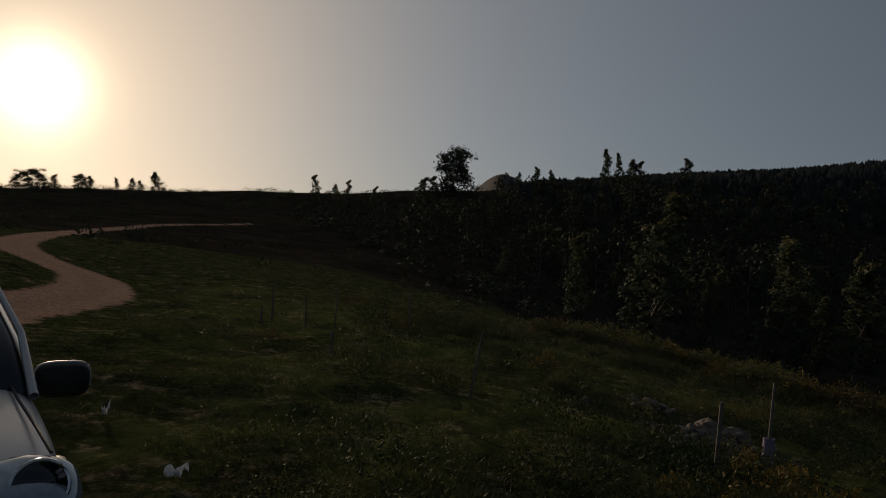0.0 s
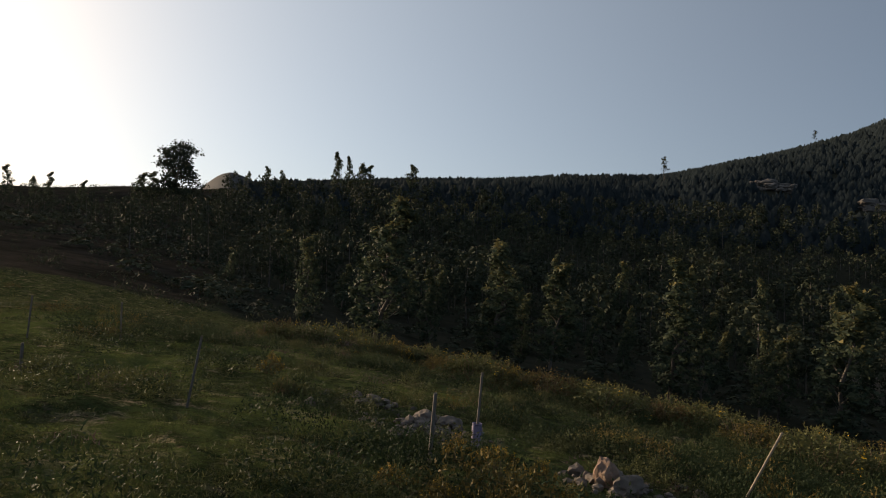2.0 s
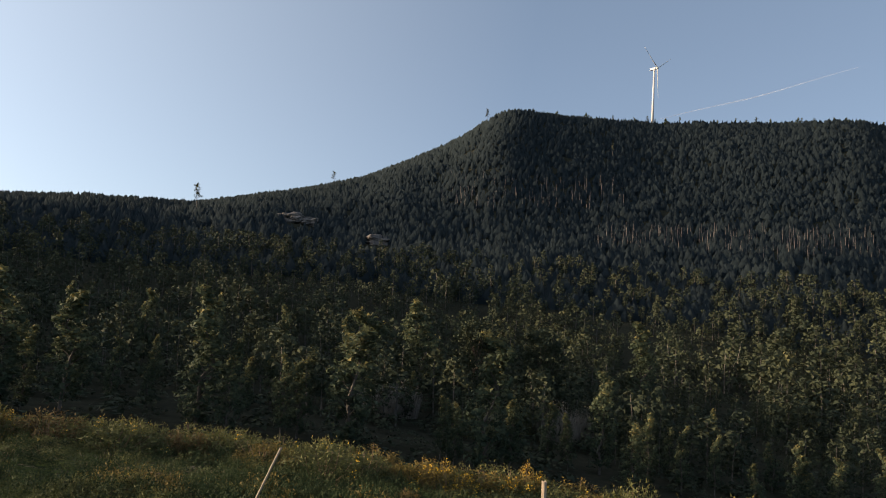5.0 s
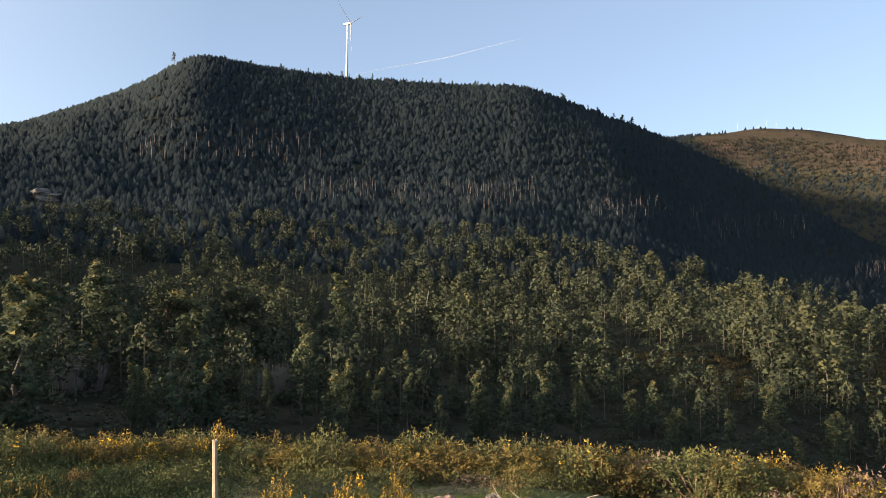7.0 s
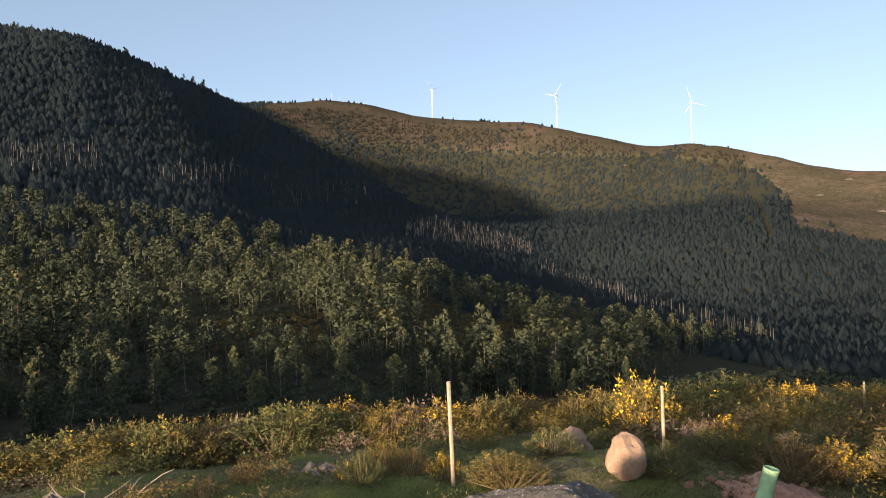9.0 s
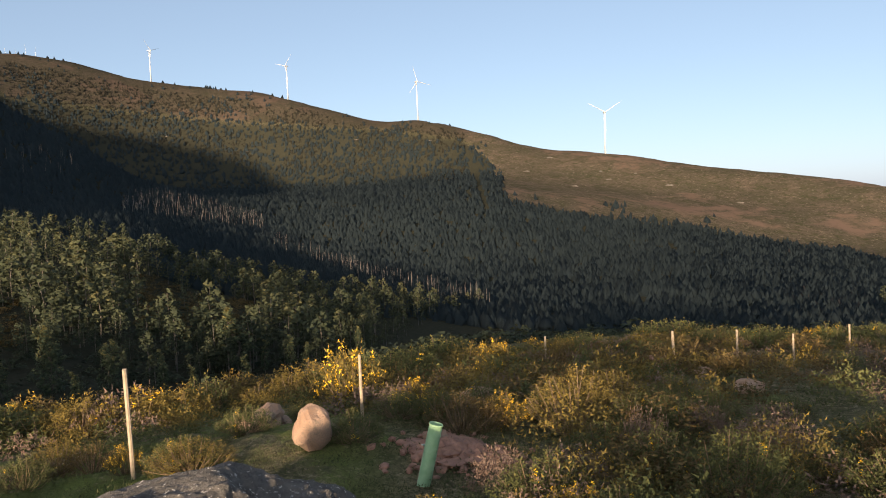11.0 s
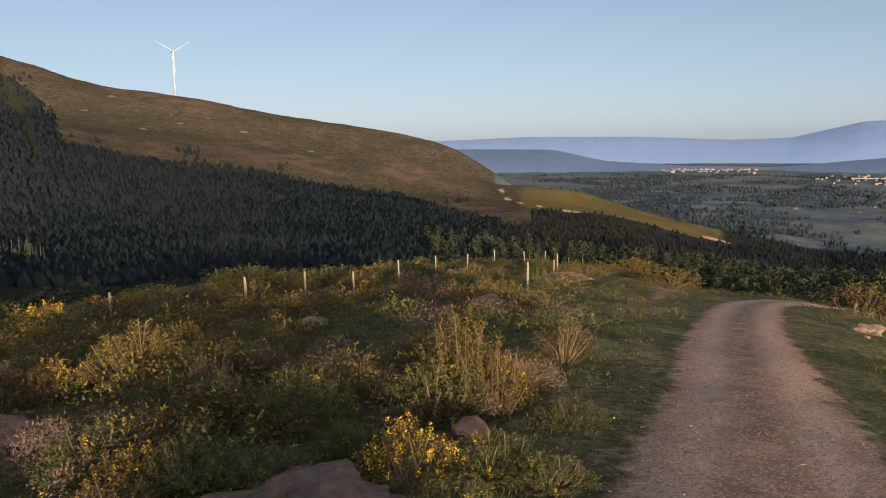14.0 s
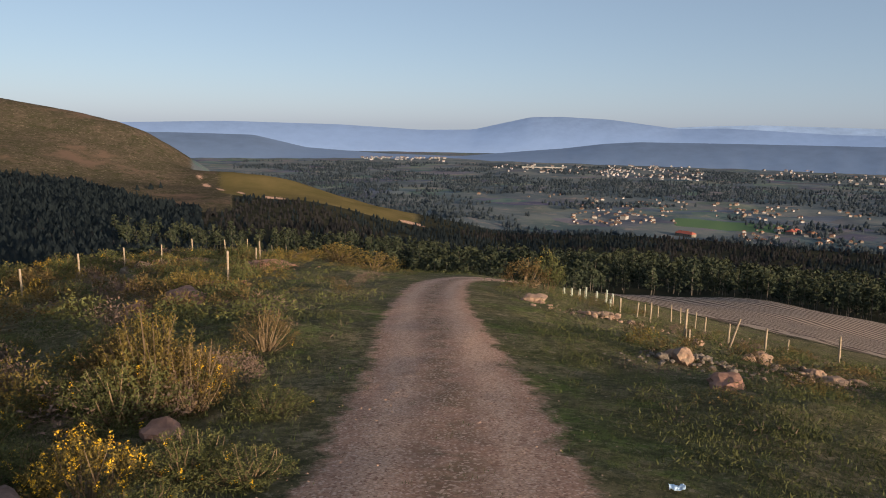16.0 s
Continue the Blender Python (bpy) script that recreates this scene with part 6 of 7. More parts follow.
def put_shrub(kind, az, r, wide, tall, seed, group="gorse on the hilltop"):
    """wide and tall in metres, over all."""
    g = random.Random(seed)
    models = (FINE if r < 14 else LIGHT)[kind]
    k = models[g.randrange(len(models))]
    hi = {"green": 0.8, "flower": 0.8, "gold": 1.0, "dry": 1.0, "heather": 0.55}[kind]
    m = Matrix.Translation(at(az, r) - Vector((0, 0, 0.04))) @ Matrix.Rotation(g.uniform(0, 6.28), 4, "Z")
    if k.name not in used:
        used.add(k.name)
        k.matrix_world = m
        ob = k
    else:
        ob = copy_thing(k, m)
    ob.scale = (wide / 1.15, wide / 1.15, tall / hi)
    ob["group"] = group
    return ob


KEY_SHRUBS = [  # kind, heading, distance, width, height
    ("flower", -164.3, 5.2, 0.95, 0.62), ("gold", -168.6, 7.9, 1.2, 1.15), ("dry", -171.6, 7.6, 1.1, 0.8), ("green", -155.6, 6.9, 1.2, 0.85), ("heather", -149.1, 8.3, 0.85, 0.75), ("gold", -144.0, 10.6, 1.6, 1.0), ("flower", -138.5, 10.9, 1.1, 0.7),
    ("green", -152.3, 35, 2.8, 1.1), ("green", -159.4, 12.6, 0.9, 0.5), ("dry", -197.5, 33, 2.2, 1.6), ("green", -199.2, 34, 1.6, 1.9), ("gold", -182.4, 44, 3.5, 1.3), ("gold", -185.2, 38, 3, 1.1), ("dry", -160.7, 28, 2, 0.9),
    ("green", -165.4, 44, 2.6, 1.0), ("green", -175.6, 5.3, 0.8, 0.3), ("green", -177.3, 7.2, 0.9, 0.3), ("flower", -126.5, 17.75, 1.9, 1.5), ("dry", -119.0, 23.53, 2.0, 1.0), ("dry", -103.4, 23.18, 2.4, 1.3), ("green", -100.0, 23.21, 2.4, 1.1),
    ("green", -95.0, 22.76, 2.3, 1.0), ("green", -88.9, 22.31, 2.4, 1.0), ("green", -82.2, 22.37, 2.4, 1.0), ("flower", -138.2, 23.84, 1.6, 1.1), ("flower", -131.6, 12.39, 1.1, 0.75), ("flower", -66.6, 9.07, 0.9, 0.95), ("flower", -71.4, 8.84, 0.9, 1.0),
    ("flower", -75.1, 9.42, 0.7, 1.0), ("flower", -79.0, 9.0, 0.5, 0.4), ("flower", -95.0, 8.6, 0.4, 0.3), ("dry", -92.0, 10.2, 0.8, 0.45), ("gold", -105.5, 11.9, 0.9, 0.6), ("flower", -17.6, 31.78, 1.8, 1.0), ("flower", -24.8, 9.55, 0.8, 0.5), ("flower", -28.2, 9.94, 0.5, 0.4), ("flower", -22.2, 10.06, 0.5, 0.45), ("flower", -63.1, 22.44, 1.4, 1.2), ("green", -47.8, 20.6, 2.3, 1.1),
    ("green", -38.6, 27.68, 2.6, 1.1), ("dry", -53.9, 16.04, 0.7, 0.5), ("flower", -131.8, 6.0, 0.8, 0.4), ("green", -126.6, 9.6, 0.9, 0.5), ("green", -141.5, 6.4, 1.2, 0.65), ("flower", -143.5, 5.6, 0.9, 0.5), ("green", -147.5, 5.4, 1.0, 0.55),
    ("green", -151.2, 9.8, 1.3, 0.7), ("heather", -153.6, 9.6, 0.8, 0.6), ("gold", -147.2, 11.8, 1.4, 0.85), ("dry", -165.5, 9.5, 1.0, 0.7), ("green", -162.0, 8.2, 1.1, 0.5), ("green", -159.8, 6.0, 0.8, 0.4), ("heather", -172.4, 8.6, 0.9, 0.5),
    ("flower", -160.0, 4.2, 0.6, 0.35), ("green", -167.8, 4.5, 0.8, 0.35), ("green", -171.2, 5.6, 0.9, 0.4), ("gold", -136.0, 15, 1.6, 0.9), ("dry", -131.5, 13, 0.9, 0.6), ("green", -122.9, 13.98, 0.9, 0.5), ("green", -118.5, 11.02, 1.0, 0.5),
    ("flower", -21.0, 7.6, 0.5, 0.32), ("flower", -26.6, 7.9, 0.45, 0.34), ("flower", -29.8, 8.3, 0.5, 0.3), ("flower", -17.5, 8.0, 0.45, 0.28), ("flower", -33.5, 7.7, 0.4, 0.3), ("flower", -57.0, 9.6, 0.6, 0.5), ("dry", -107.7, 11.43, 0.8, 0.5), ("green", -113.9, 9.87, 1.1, 0.45), ("flower", -109.9, 10.51, 0.6, 0.5), ("green", -103.5, 10.77, 0.9, 0.5), ("dry", -95.7, 13.45, 0.8, 0.5)]
for i, (kind, az, r, w, h) in enumerate(KEY_SHRUBS):
    put_shrub(kind, az, r, w, h, i)


def shrub_cover():
    """The gorse hedge along the brow and the lower shrubs between."""
    g = random.Random(31)
    made = 0
    brow_az = [31, 8, -5, -18, -31, -55, -82, -105, -124, -138, -151, -162, -170, -180, -187, -192, -205, -224]
    brow_r = [40, 42, 38, 33, 29, 25, 21.5, 21.5, 23.5, 27, 33, 43, 52, 48, 38, 34, 38, 42]
    for i in range(205):                     # the brow
        az = -8 - 176 * (i + g.random()) / 205
        r = float(np.interp(-az, [-a for a in brow_az], brow_r)) * g.uniform(0.84, 1.04)
        if -166 > az and g.random() < 0.35:
            continue
        kind = g.choices(("green", "dry", "flower", "heather", "gold"), (4, 1.3 if az < -80 else 0.3, 0.5 if az < -80 else 0.2, 0.6 if az < -80 else 0.15, 3.6 if az < -60 else 0.8))[0]
        put_shrub(kind, az, r, g.uniform(1.3, 2.5), g.uniform(0.7, 1.25) * (0.8 if az < -140 else 1), 1000 + i, "gorse hedge on the brow")
    for i in range(1300):                     # between
        az = g.uniform(-224, -2)
        brow = float(np.interp(-az, [-a for a in brow_az], brow_r))
        r = g.uniform(5.0, 1.0 * brow) if g.random() < 0.6 else g.uniform(0.5, 1.0) * brow
        p = at(az, r)
        if distance_to(TRACK_LINE, np.array([p.x]), np.array([p.y]))[0] < 2.6:
            continue
        n = noise.noise(Vector((p.x * 0.16, p.y * 0.16, 4.4)))
        busy = 0.1 if -130 < az < -62 else (0.75 if -178 < az <= -130 else (0.45 if az > -75 else 0.22))
        if (abs(az + 122) < 4.5 and r < 13) or n < 0.35 - busy * 0.9 or g.random() > 0.8 or made > 85:
            continue
        kind = g.choices(("green", "dry", "flower", "heather", "gold"), (3.5, 1.0 if -178 < az < -120 else 0.3, 0.5, 1.2 if az < -80 else 0.3, 2.4 if -178 < az < -80 else 0.4))[0]
        small = 0.65 if az > -60 or az < -178 else 1.0
        put_shrub(kind, az, r, g.uniform(0.8, 1.5) * small, g.uniform(0.3, 0.75) * small, 3000 + i)
        made += 1

    for i in range(54):                      # close by
        az, r = g.uniform(-178, -120), 3.7 + 8.0 * g.random()
        p = at(az, r)
        if distance_to(TRACK_LINE, np.array([p.x]), np.array([p.y]))[0] < 2.5 or (abs(az + 132.7) < 5 and r < 9.4) or (abs(az + 122) < 5 and r < 13):
            continue
        kind = g.choices(("green", "dry", "flower", "heather"), (4, 2.4, 0.7, 1.6))[0]
        put_shrub(kind, az, r, g.uniform(0.8, 1.5), g.uniform(0.42, 0.85) * (0.6 if r < 5.5 else 1), 5000 + i)


shrub_cover()


def low_bushes():
    """The many low bushes between, past counting."""
    for name, leaf, n, seed, shape, label in (("low_gorse", GORSE_LEAF, 760, 61, ("dense", 0.55), "low dark green gorse covering the hilltop"), ("dry_gorse", DRY_LEAF, 400, 62, ("sparse", 0.6), "browned straggly gorse between the bushes"),
                                              ("golden_gorse", GOLD_LEAF, 330, 63, ("dense", 0.6), "yellow-tipped gorse along the brow"), ("heather_patch", HEATHER_LEAF, 260, 64, ("plain", 0.45), "grey-brown heather patches in the turf")):
        kinds = [shrub(seed * 20 + 3 * i, 46, shape[1], 0.6, 0.07, 8, shape[0])[1].arrays() for i in range(4)]
        fine = [shrub(seed * 20 + 90 + 3 * i, 70, shape[1], 0.6, 0.04, 9, shape[0])[1].arrays() for i in range(3)]
        g = np.random.default_rng(seed)
        az = g.uniform(-226, 12, n * 3)
        brow = np.interp(-az, [-31, -8, 5, 18, 31, 55, 82, 105, 124, 138, 151, 162, 170, 180, 187, 192, 205, 224], [40, 42, 38, 33, 29, 25, 21.5, 21.5, 23.5, 27, 33, 43, 52, 48, 38, 34, 38, 42])
        r = 5.0 + (brow - 5.0) * g.random(n * 3) ** 0.75
        x, y = -np.sin(np.radians(az)) * r, np.cos(np.radians(az)) * r
        busy = np.interp(az, [-226, -205, -182, -177, -130, -120, -80, -60, 0, 12], [0.30, 0.2, 0.12, 0.9, 0.95, 0.5, 0.5, 0.85, 0.75, 0.35])
        busy = np.where((az > -178) & (az < -128) & (r < 15), 0.42, busy)
        if leaf is not GORSE_LEAF:
            busy = np.where(az > -80, -0.1, busy)
        busy = np.where((az < -62) & (az > -127) & (r < 17), 0.02, busy)
        ok = (distance_to(TRACK_LINE, x, y) > 2.4) & ~((np.abs(az + 133) < 6) & (r < 10.8)) & ~((np.abs(az + 122) < 5) & (r < 13)) & (lump(x, y, 0.16, seed * 0.7) + 0.3 * g.normal(0, 1, n * 3) > 0.75 - busy)
        x, y, az, r = x[ok][:n], y[ok][:n], az[ok][:n], r[ok][:n]
        n = len(x)
        small = np.where((az > -60) | (az < -178), 0.75, np.where(az < -125, 1.3, 1.0))
        m = poses(x, y, ground_z(x, y) - 0.03, g.uniform(0, 6.28, n), g.uniform(0.6, 1.3, n) * small, g.uniform(0.35, 1.0, n) * small)
        tint = np.clip(0.45 + 0.4 * lump(x, y, 0.3, seed + 1) + g.normal(0, 0.18, n), 0, 1)
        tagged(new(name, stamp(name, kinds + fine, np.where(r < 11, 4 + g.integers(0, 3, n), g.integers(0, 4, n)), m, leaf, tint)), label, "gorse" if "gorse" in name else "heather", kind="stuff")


def bank_bushes():
    """Low dark bushes over the bank above the wood, past counting."""
    g = np.random.default_rng(71)
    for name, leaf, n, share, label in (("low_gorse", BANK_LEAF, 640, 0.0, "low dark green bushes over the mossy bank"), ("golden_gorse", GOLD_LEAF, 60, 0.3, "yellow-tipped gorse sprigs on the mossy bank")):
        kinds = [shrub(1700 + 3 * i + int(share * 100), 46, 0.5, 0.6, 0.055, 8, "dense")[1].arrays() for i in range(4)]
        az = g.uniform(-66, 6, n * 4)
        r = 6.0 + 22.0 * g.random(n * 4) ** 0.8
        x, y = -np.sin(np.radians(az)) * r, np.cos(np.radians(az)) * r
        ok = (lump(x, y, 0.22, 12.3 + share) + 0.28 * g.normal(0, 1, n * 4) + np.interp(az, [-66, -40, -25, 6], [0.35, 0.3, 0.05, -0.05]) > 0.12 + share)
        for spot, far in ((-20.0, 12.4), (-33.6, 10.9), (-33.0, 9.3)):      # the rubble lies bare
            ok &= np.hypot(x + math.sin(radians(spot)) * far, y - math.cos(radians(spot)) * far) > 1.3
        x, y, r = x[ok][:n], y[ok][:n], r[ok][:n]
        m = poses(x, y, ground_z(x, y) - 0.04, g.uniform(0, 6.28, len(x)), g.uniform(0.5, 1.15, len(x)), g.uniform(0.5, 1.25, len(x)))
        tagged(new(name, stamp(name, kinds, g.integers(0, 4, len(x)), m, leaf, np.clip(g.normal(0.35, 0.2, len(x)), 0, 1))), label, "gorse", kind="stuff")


# darker copy of the gorse colour, for the bank seen against the sun
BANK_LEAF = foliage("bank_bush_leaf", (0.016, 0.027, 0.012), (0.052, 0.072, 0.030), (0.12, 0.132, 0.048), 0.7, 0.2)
low_bushes()
bank_bushes()


def tuft_kind(seed, blades, height, spread, wide):
    s = Soup(seed)
    r = s.r
    for _ in range(blades):
        a, q = r.uniform(0, 6.283), spread * math.sqrt(r.random())
        p = Vector((math.cos(a) * q, math.sin(a) * q, -0.01))
        bend = Vector((math.cos(a + r.gauss(0, 0.8)), math.sin(a + r.gauss(0, 0.8)), 0)) * height * r.uniform(0.2, 0.9)
        h = height * r.uniform(0.5, 1.1)
        side = Vector((r.gauss(0, 1), r.gauss(0, 1), 0)).normalized() * wide * 0.5
        t = r.uniform(0.1, 0.6)
        s.tri(p - side, p + side, p + bend * 0.8 + Vector((0, 0, h)), t)
    return s.arrays()


def sprig_kind(seed, n, height, spread, leaf):
    """A low leafy or spiny sprig for the ground cover."""
    s = Soup(seed)
    r = s.r
    for _ in range(n):
        a, q = r.uniform(0, 6.283), spread * math.sqrt(r.random())
        p = Vector((math.cos(a) * q, math.sin(a) * q, height * r.random() * (1 - 0.5 * q / spread)))
        # sprig tint darkens towards the ground, shade painted in
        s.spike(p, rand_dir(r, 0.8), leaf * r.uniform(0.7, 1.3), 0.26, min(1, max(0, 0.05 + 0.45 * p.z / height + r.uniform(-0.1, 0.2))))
    return s.arrays()


def cover(name, kinds, n, r0, r1, seed, material, size, want, label, category, power=0.5):
    g = np.random.default_rng(seed)
    az = g.uniform(-230, 36, n)
    r = r0 + (r1 - r0) * g.random(n) ** (1 / power / 2)
    x, y = -np.sin(np.radians(az)) * r, np.cos(np.radians(az)) * r
    road = distance_to(TRACK_LINE, x, y)
    car = np.hypot(x + 3.1, y - 4.7) < 2.2
    ok = (g.random(n) < want(az, r, road, lump(x, y, 0.35, seed), lump(x, y, 1.1, seed + 0.5))) & ~car
    x, y, az, r = x[ok], y[ok], az[ok], r[ok]
    n = len(x)
    s = size(r, n, g)
    m = poses(x, y, ground_z(x, y), g.uniform(0, 6.28, n), s * g.uniform(0.8, 1.3, n), s)
    tint = np.clip(0.38 + 0.6 * lump(x, y, 0.25, seed + 2) + g.normal(0, 0.2, n), 0, 1)
    tagged(new(name, stamp(name, kinds, g.integers(0, len(kinds), n), m, material, tint)), label, category, kind="stuff")


def grow():
    verge = lambda road: smooth(road, 0.75, 1.6)
    grass = [tuft_kind(900 + i, 14, 0.045, 0.12, 0.006) for i in range(5)]
    cover("grass", grass, 27000, 2.2, 16, 41, GRASS, lambda r, n, g: (0.4 + 1.3 * g.random(n) ** 2) * (0.8 + r * 0.02),
          lambda az, r, road, a, b: verge(road) * np.clip(0.75 + a * 0.9 + b * 0.3, 0.1, 1) * (1 - 0.85 * smooth(az, -78, -45)), "short rough grass over the hilltop", "grass", 0.62)
    tall = [tuft_kind(920 + i, 9, 0.05, 0.28, 0.02) for i in range(5)]
    cover("grass", tall, 21000, 12, 55, 42, GRASS, lambda r, n, g: g.uniform(0.5, 1.2, n),
          lambda az, r, road, a, b: verge(road) * np.clip(0.6 + a * 0.9, 0.05, 1) * (1 - 0.6 * smooth(az, -78, -45)), "short rough grass over the hilltop", "grass", 0.6)
    sprig = [sprig_kind(940 + i, 36, 0.08, 0.16, 0.03) for i in range(5)]
    dense = lambda az: np.interp(az, [-230, -205, -182, -176, -135, -120, -75, -58, 0, 8, 36], [0.95, 0.95, 0.7, 0.85, 0.9, 0.3, 0.22, 0.75, 0.8, 0.7, 0.6])
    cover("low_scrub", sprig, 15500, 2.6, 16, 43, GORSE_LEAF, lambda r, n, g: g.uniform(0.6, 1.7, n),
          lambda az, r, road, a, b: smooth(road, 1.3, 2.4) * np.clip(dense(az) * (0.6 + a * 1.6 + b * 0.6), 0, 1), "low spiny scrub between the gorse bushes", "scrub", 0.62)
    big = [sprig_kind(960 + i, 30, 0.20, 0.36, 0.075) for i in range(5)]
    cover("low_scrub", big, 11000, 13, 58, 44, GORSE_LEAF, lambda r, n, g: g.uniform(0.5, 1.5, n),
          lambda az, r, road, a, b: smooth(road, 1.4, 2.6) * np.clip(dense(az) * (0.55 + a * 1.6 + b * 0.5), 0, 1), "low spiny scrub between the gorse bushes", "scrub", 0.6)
    cover("heather", sprig, 5200, 3.0, 30, 45, HEATHER_LEAF, lambda r, n, g: g.uniform(0.6, 1.5, n) * (1 + r * 0.03),
          lambda az, r, road, a, b: smooth(road, 1.3, 2.4) * np.clip(dense(az) * (a * 2.2 - 0.1), 0, 1), "brown heather sprigs among the grass", "heather", 0.62)
    cover("grass", grass, 22000, 2.5, 40, 48, GRASS, lambda r, n, g: (0.35 + 0.7 * g.random(n)) * (0.8 + r * 0.02),
          lambda az, r, road, a, b: ((road < 0.32) * np.clip(0.25 + b * 1.8, 0, 1) + (road > 0.7) * (road < 1.3) * np.clip(b * 1.6 + a, 0, 0.8)) * (az < -150), "sparse grass tufts in the dirt track", "grass", 0.6)
    # scrub on the heath below the skyline
    heath = [sprig_kind(980 + i, 30, 0.8, 0.9, 0.35) for i in range(4)]
    g, az, r, x, y, z = scatter(3800, 40, -9, 55, 450, 46, 200, 0.5)
    ok = (distance_to(TRACK_LINE, x, y) > 2.5) & (lump(x, y, 0.03, 6) > -0.25)
    x, y, z, r = x[ok], y[ok], z[ok], r[ok]
    n = len(x)
    s = g.uniform(0.5, 1.6, n) * (1 + (r > 250) * g.random(n) * 1.6)
    tagged(new("heath_scrub", stamp("heath_scrub", heath, g.integers(0, 4, n), poses(x, y, z, g.uniform(0, 6.28, n), s, s), WOOD_LEAF, g.random(n))), "dark low scrub over the heath rise", "scrub", kind="stuff")
    # loose gravel on the track
    peb = []
    for i in range(4):
        q = random.Random(i)
        v = np.array([(0.65, 0, 0), (0, 0.5, 0), (-0.65, 0, 0), (0, -0.5, 0), (0, 0, 0.32), (0, 0, -0.3)], np.float32) * np.array([[q.uniform(0.75, 1.2)] for _ in range(6)], np.float32)
        f = np.array([(0, 1, 4), (1, 2, 4), (2, 3, 4), (3, 0, 4), (1, 0, 5), (2, 1, 5), (3, 2, 5), (0, 3, 5)], np.int32)
        peb.append((v, f, np.full(6, 0.5, np.float32)))
    cover("gravel", peb, 26000, 2.0, 19, 47, GRAVEL, lambda r, n, g: (0.006 + 0.018 * g.random(n) ** 3) * (1 + r * 0.03),
          lambda az, r, road, a, b: (road < 1.5) * np.clip(0.5 + b, 0.1, 1) * (az < -150), "loose gravel on the dirt track", "gravel", 0.62)


grow()


def thicket(az, r, wide, tall, seed, leaf, label):
    """A leafless thicket: hundreds of thin upright twigs."""
    s = Soup(seed)
    g = s.r
    for _ in range(620):
        a, q = g.uniform(0, 6.283), math.sqrt(g.random())
        foot = Vector((math.cos(a) * q * wide * 0.38, math.sin(a) * q * wide * 0.38, 0))
        tip = Vector((math.cos(a) * q * wide * 0.5, math.sin(a) * q * wide * 0.5, tall * (1 - 0.4 * q * q) * g.uniform(0.6, 1.08)))
        side = Vector((g.gauss(0, 1), g.gauss(0, 1), 0)).normalized() * 0.05
        t = g.random()
        s.tri(foot - side, foot + side, tip, t)
        for _ in range(3):
            p = foot.lerp(tip, g.uniform(0.45, 0.95))
            d = (rand_dir(g, 0.9) + (tip - foot).normalized()) * 0.7
            s.tri(p, p + Vector((0.05, 0.03, 0)), p + d, t)
    ob = new("thicket", s.mesh("thicket", leaf))
    ob.matrix_world = Matrix.Translation(at(az, r))
    return tagged(ob, label, "thicket", "bare thickets")


GREY_TWIG = foliage("grey_twig", (0.22, 0.20, 0.175), (0.34, 0.31, 0.27), (0.42, 0.38, 0.33), 0.9, 0.4)
GREEN_TWIG = foliage("green_twig", (0.17, 0.18, 0.10), (0.27, 0.27, 0.15), (0.33, 0.31, 0.18), 0.9, 0.4)
for az, r, w, h, mat in ((-52.6, 118, 9, 6.0, 0), (-54.4, 122, 7, 6.5, 0), (-60.5, 116, 8, 6.5, 1), (-66.4, 124, 9, 6.8, 0), (-64.3, 126, 6, 7, 1), (-68.5, 128, 6, 6, 0)):
    thicket(az, r, w, h, int(-az * 10), GREEN_TWIG if mat else GREY_TWIG, "pale greenish leafless thicket among the trees" if mat else "grey leafless thicket among the trees")

# ---- the parked car ----
def car_paint():
    k = Mat("silver_grey_paint", 0.42, 0.45)
    k.colour(k.mix(k.ramp(k.noise(400, 2, at=k.local()), 0.3, 0.7), rgb(0.50, 0.49, 0.48), rgb(0.58, 0.57, 0.56)))
    k.b.inputs["Coat Weight"].default_value = 0.25
    k.b.inputs["Coat Roughness"].default_value = 0.12
    return k.m


PAINT = car_paint()
TRIM = plain("black_trim", (0.02, 0.02, 0.021), 0.55, vary=0.2, scale=10, bump=0.1)
RUBBER = plain("tyre_rubber", (0.018, 0.018, 0.018), 0.85, vary=0.2, scale=20)
CHROME = plain("chrome_trim", (0.6, 0.6, 0.6), 0.15, 1.0, vary=0.05, bump=0)
ALLOY = plain("alloy_rim", (0.45, 0.45, 0.46), 0.35, 0.9, vary=0.05, bump=0)
GLASS = Mat("tinted_glass", 0.04)
GLASS.b.inputs["Coat Weight"].default_value = 1.0
GLASS = GLASS.colour(rgb(0.012, 0.014, 0.016))
LENS = Mat("lamp_lens", 0.05)
LENS.b.inputs["Transmission Weight"].default_value = 0.85
LENS.b.inputs["IOR"].default_value = 1.3
LENS = LENS.colour(rgb(0.85, 0.9, 0.95))
BOWL = plain("lamp_bowl", (0.36, 0.41, 0.45), 0.10, 0.55, vary=0.25, scale=14, bump=0)


def loft(sections, material, name, closed=True, caps=True):
    """Skin over rings of points."""
    bm = bmesh.new()
    rings = [[bm.verts.new(p) for p in s] for s in sections]
    n = len(rings[0])
    for a, b in zip(rings[:-1], rings[1:]):
        for i in range(n if closed else n - 1):
            bm.faces.new((a[i], a[(i + 1) % n], b[(i + 1) % n], b[i]))
    if caps:
        bm.faces.new(list(reversed(rings[0])))
        bm.faces.new(rings[-1])
    bmesh.ops.recalc_face_normals(bm, faces=bm.faces)
    return bm_mesh(name, bm, material, True)


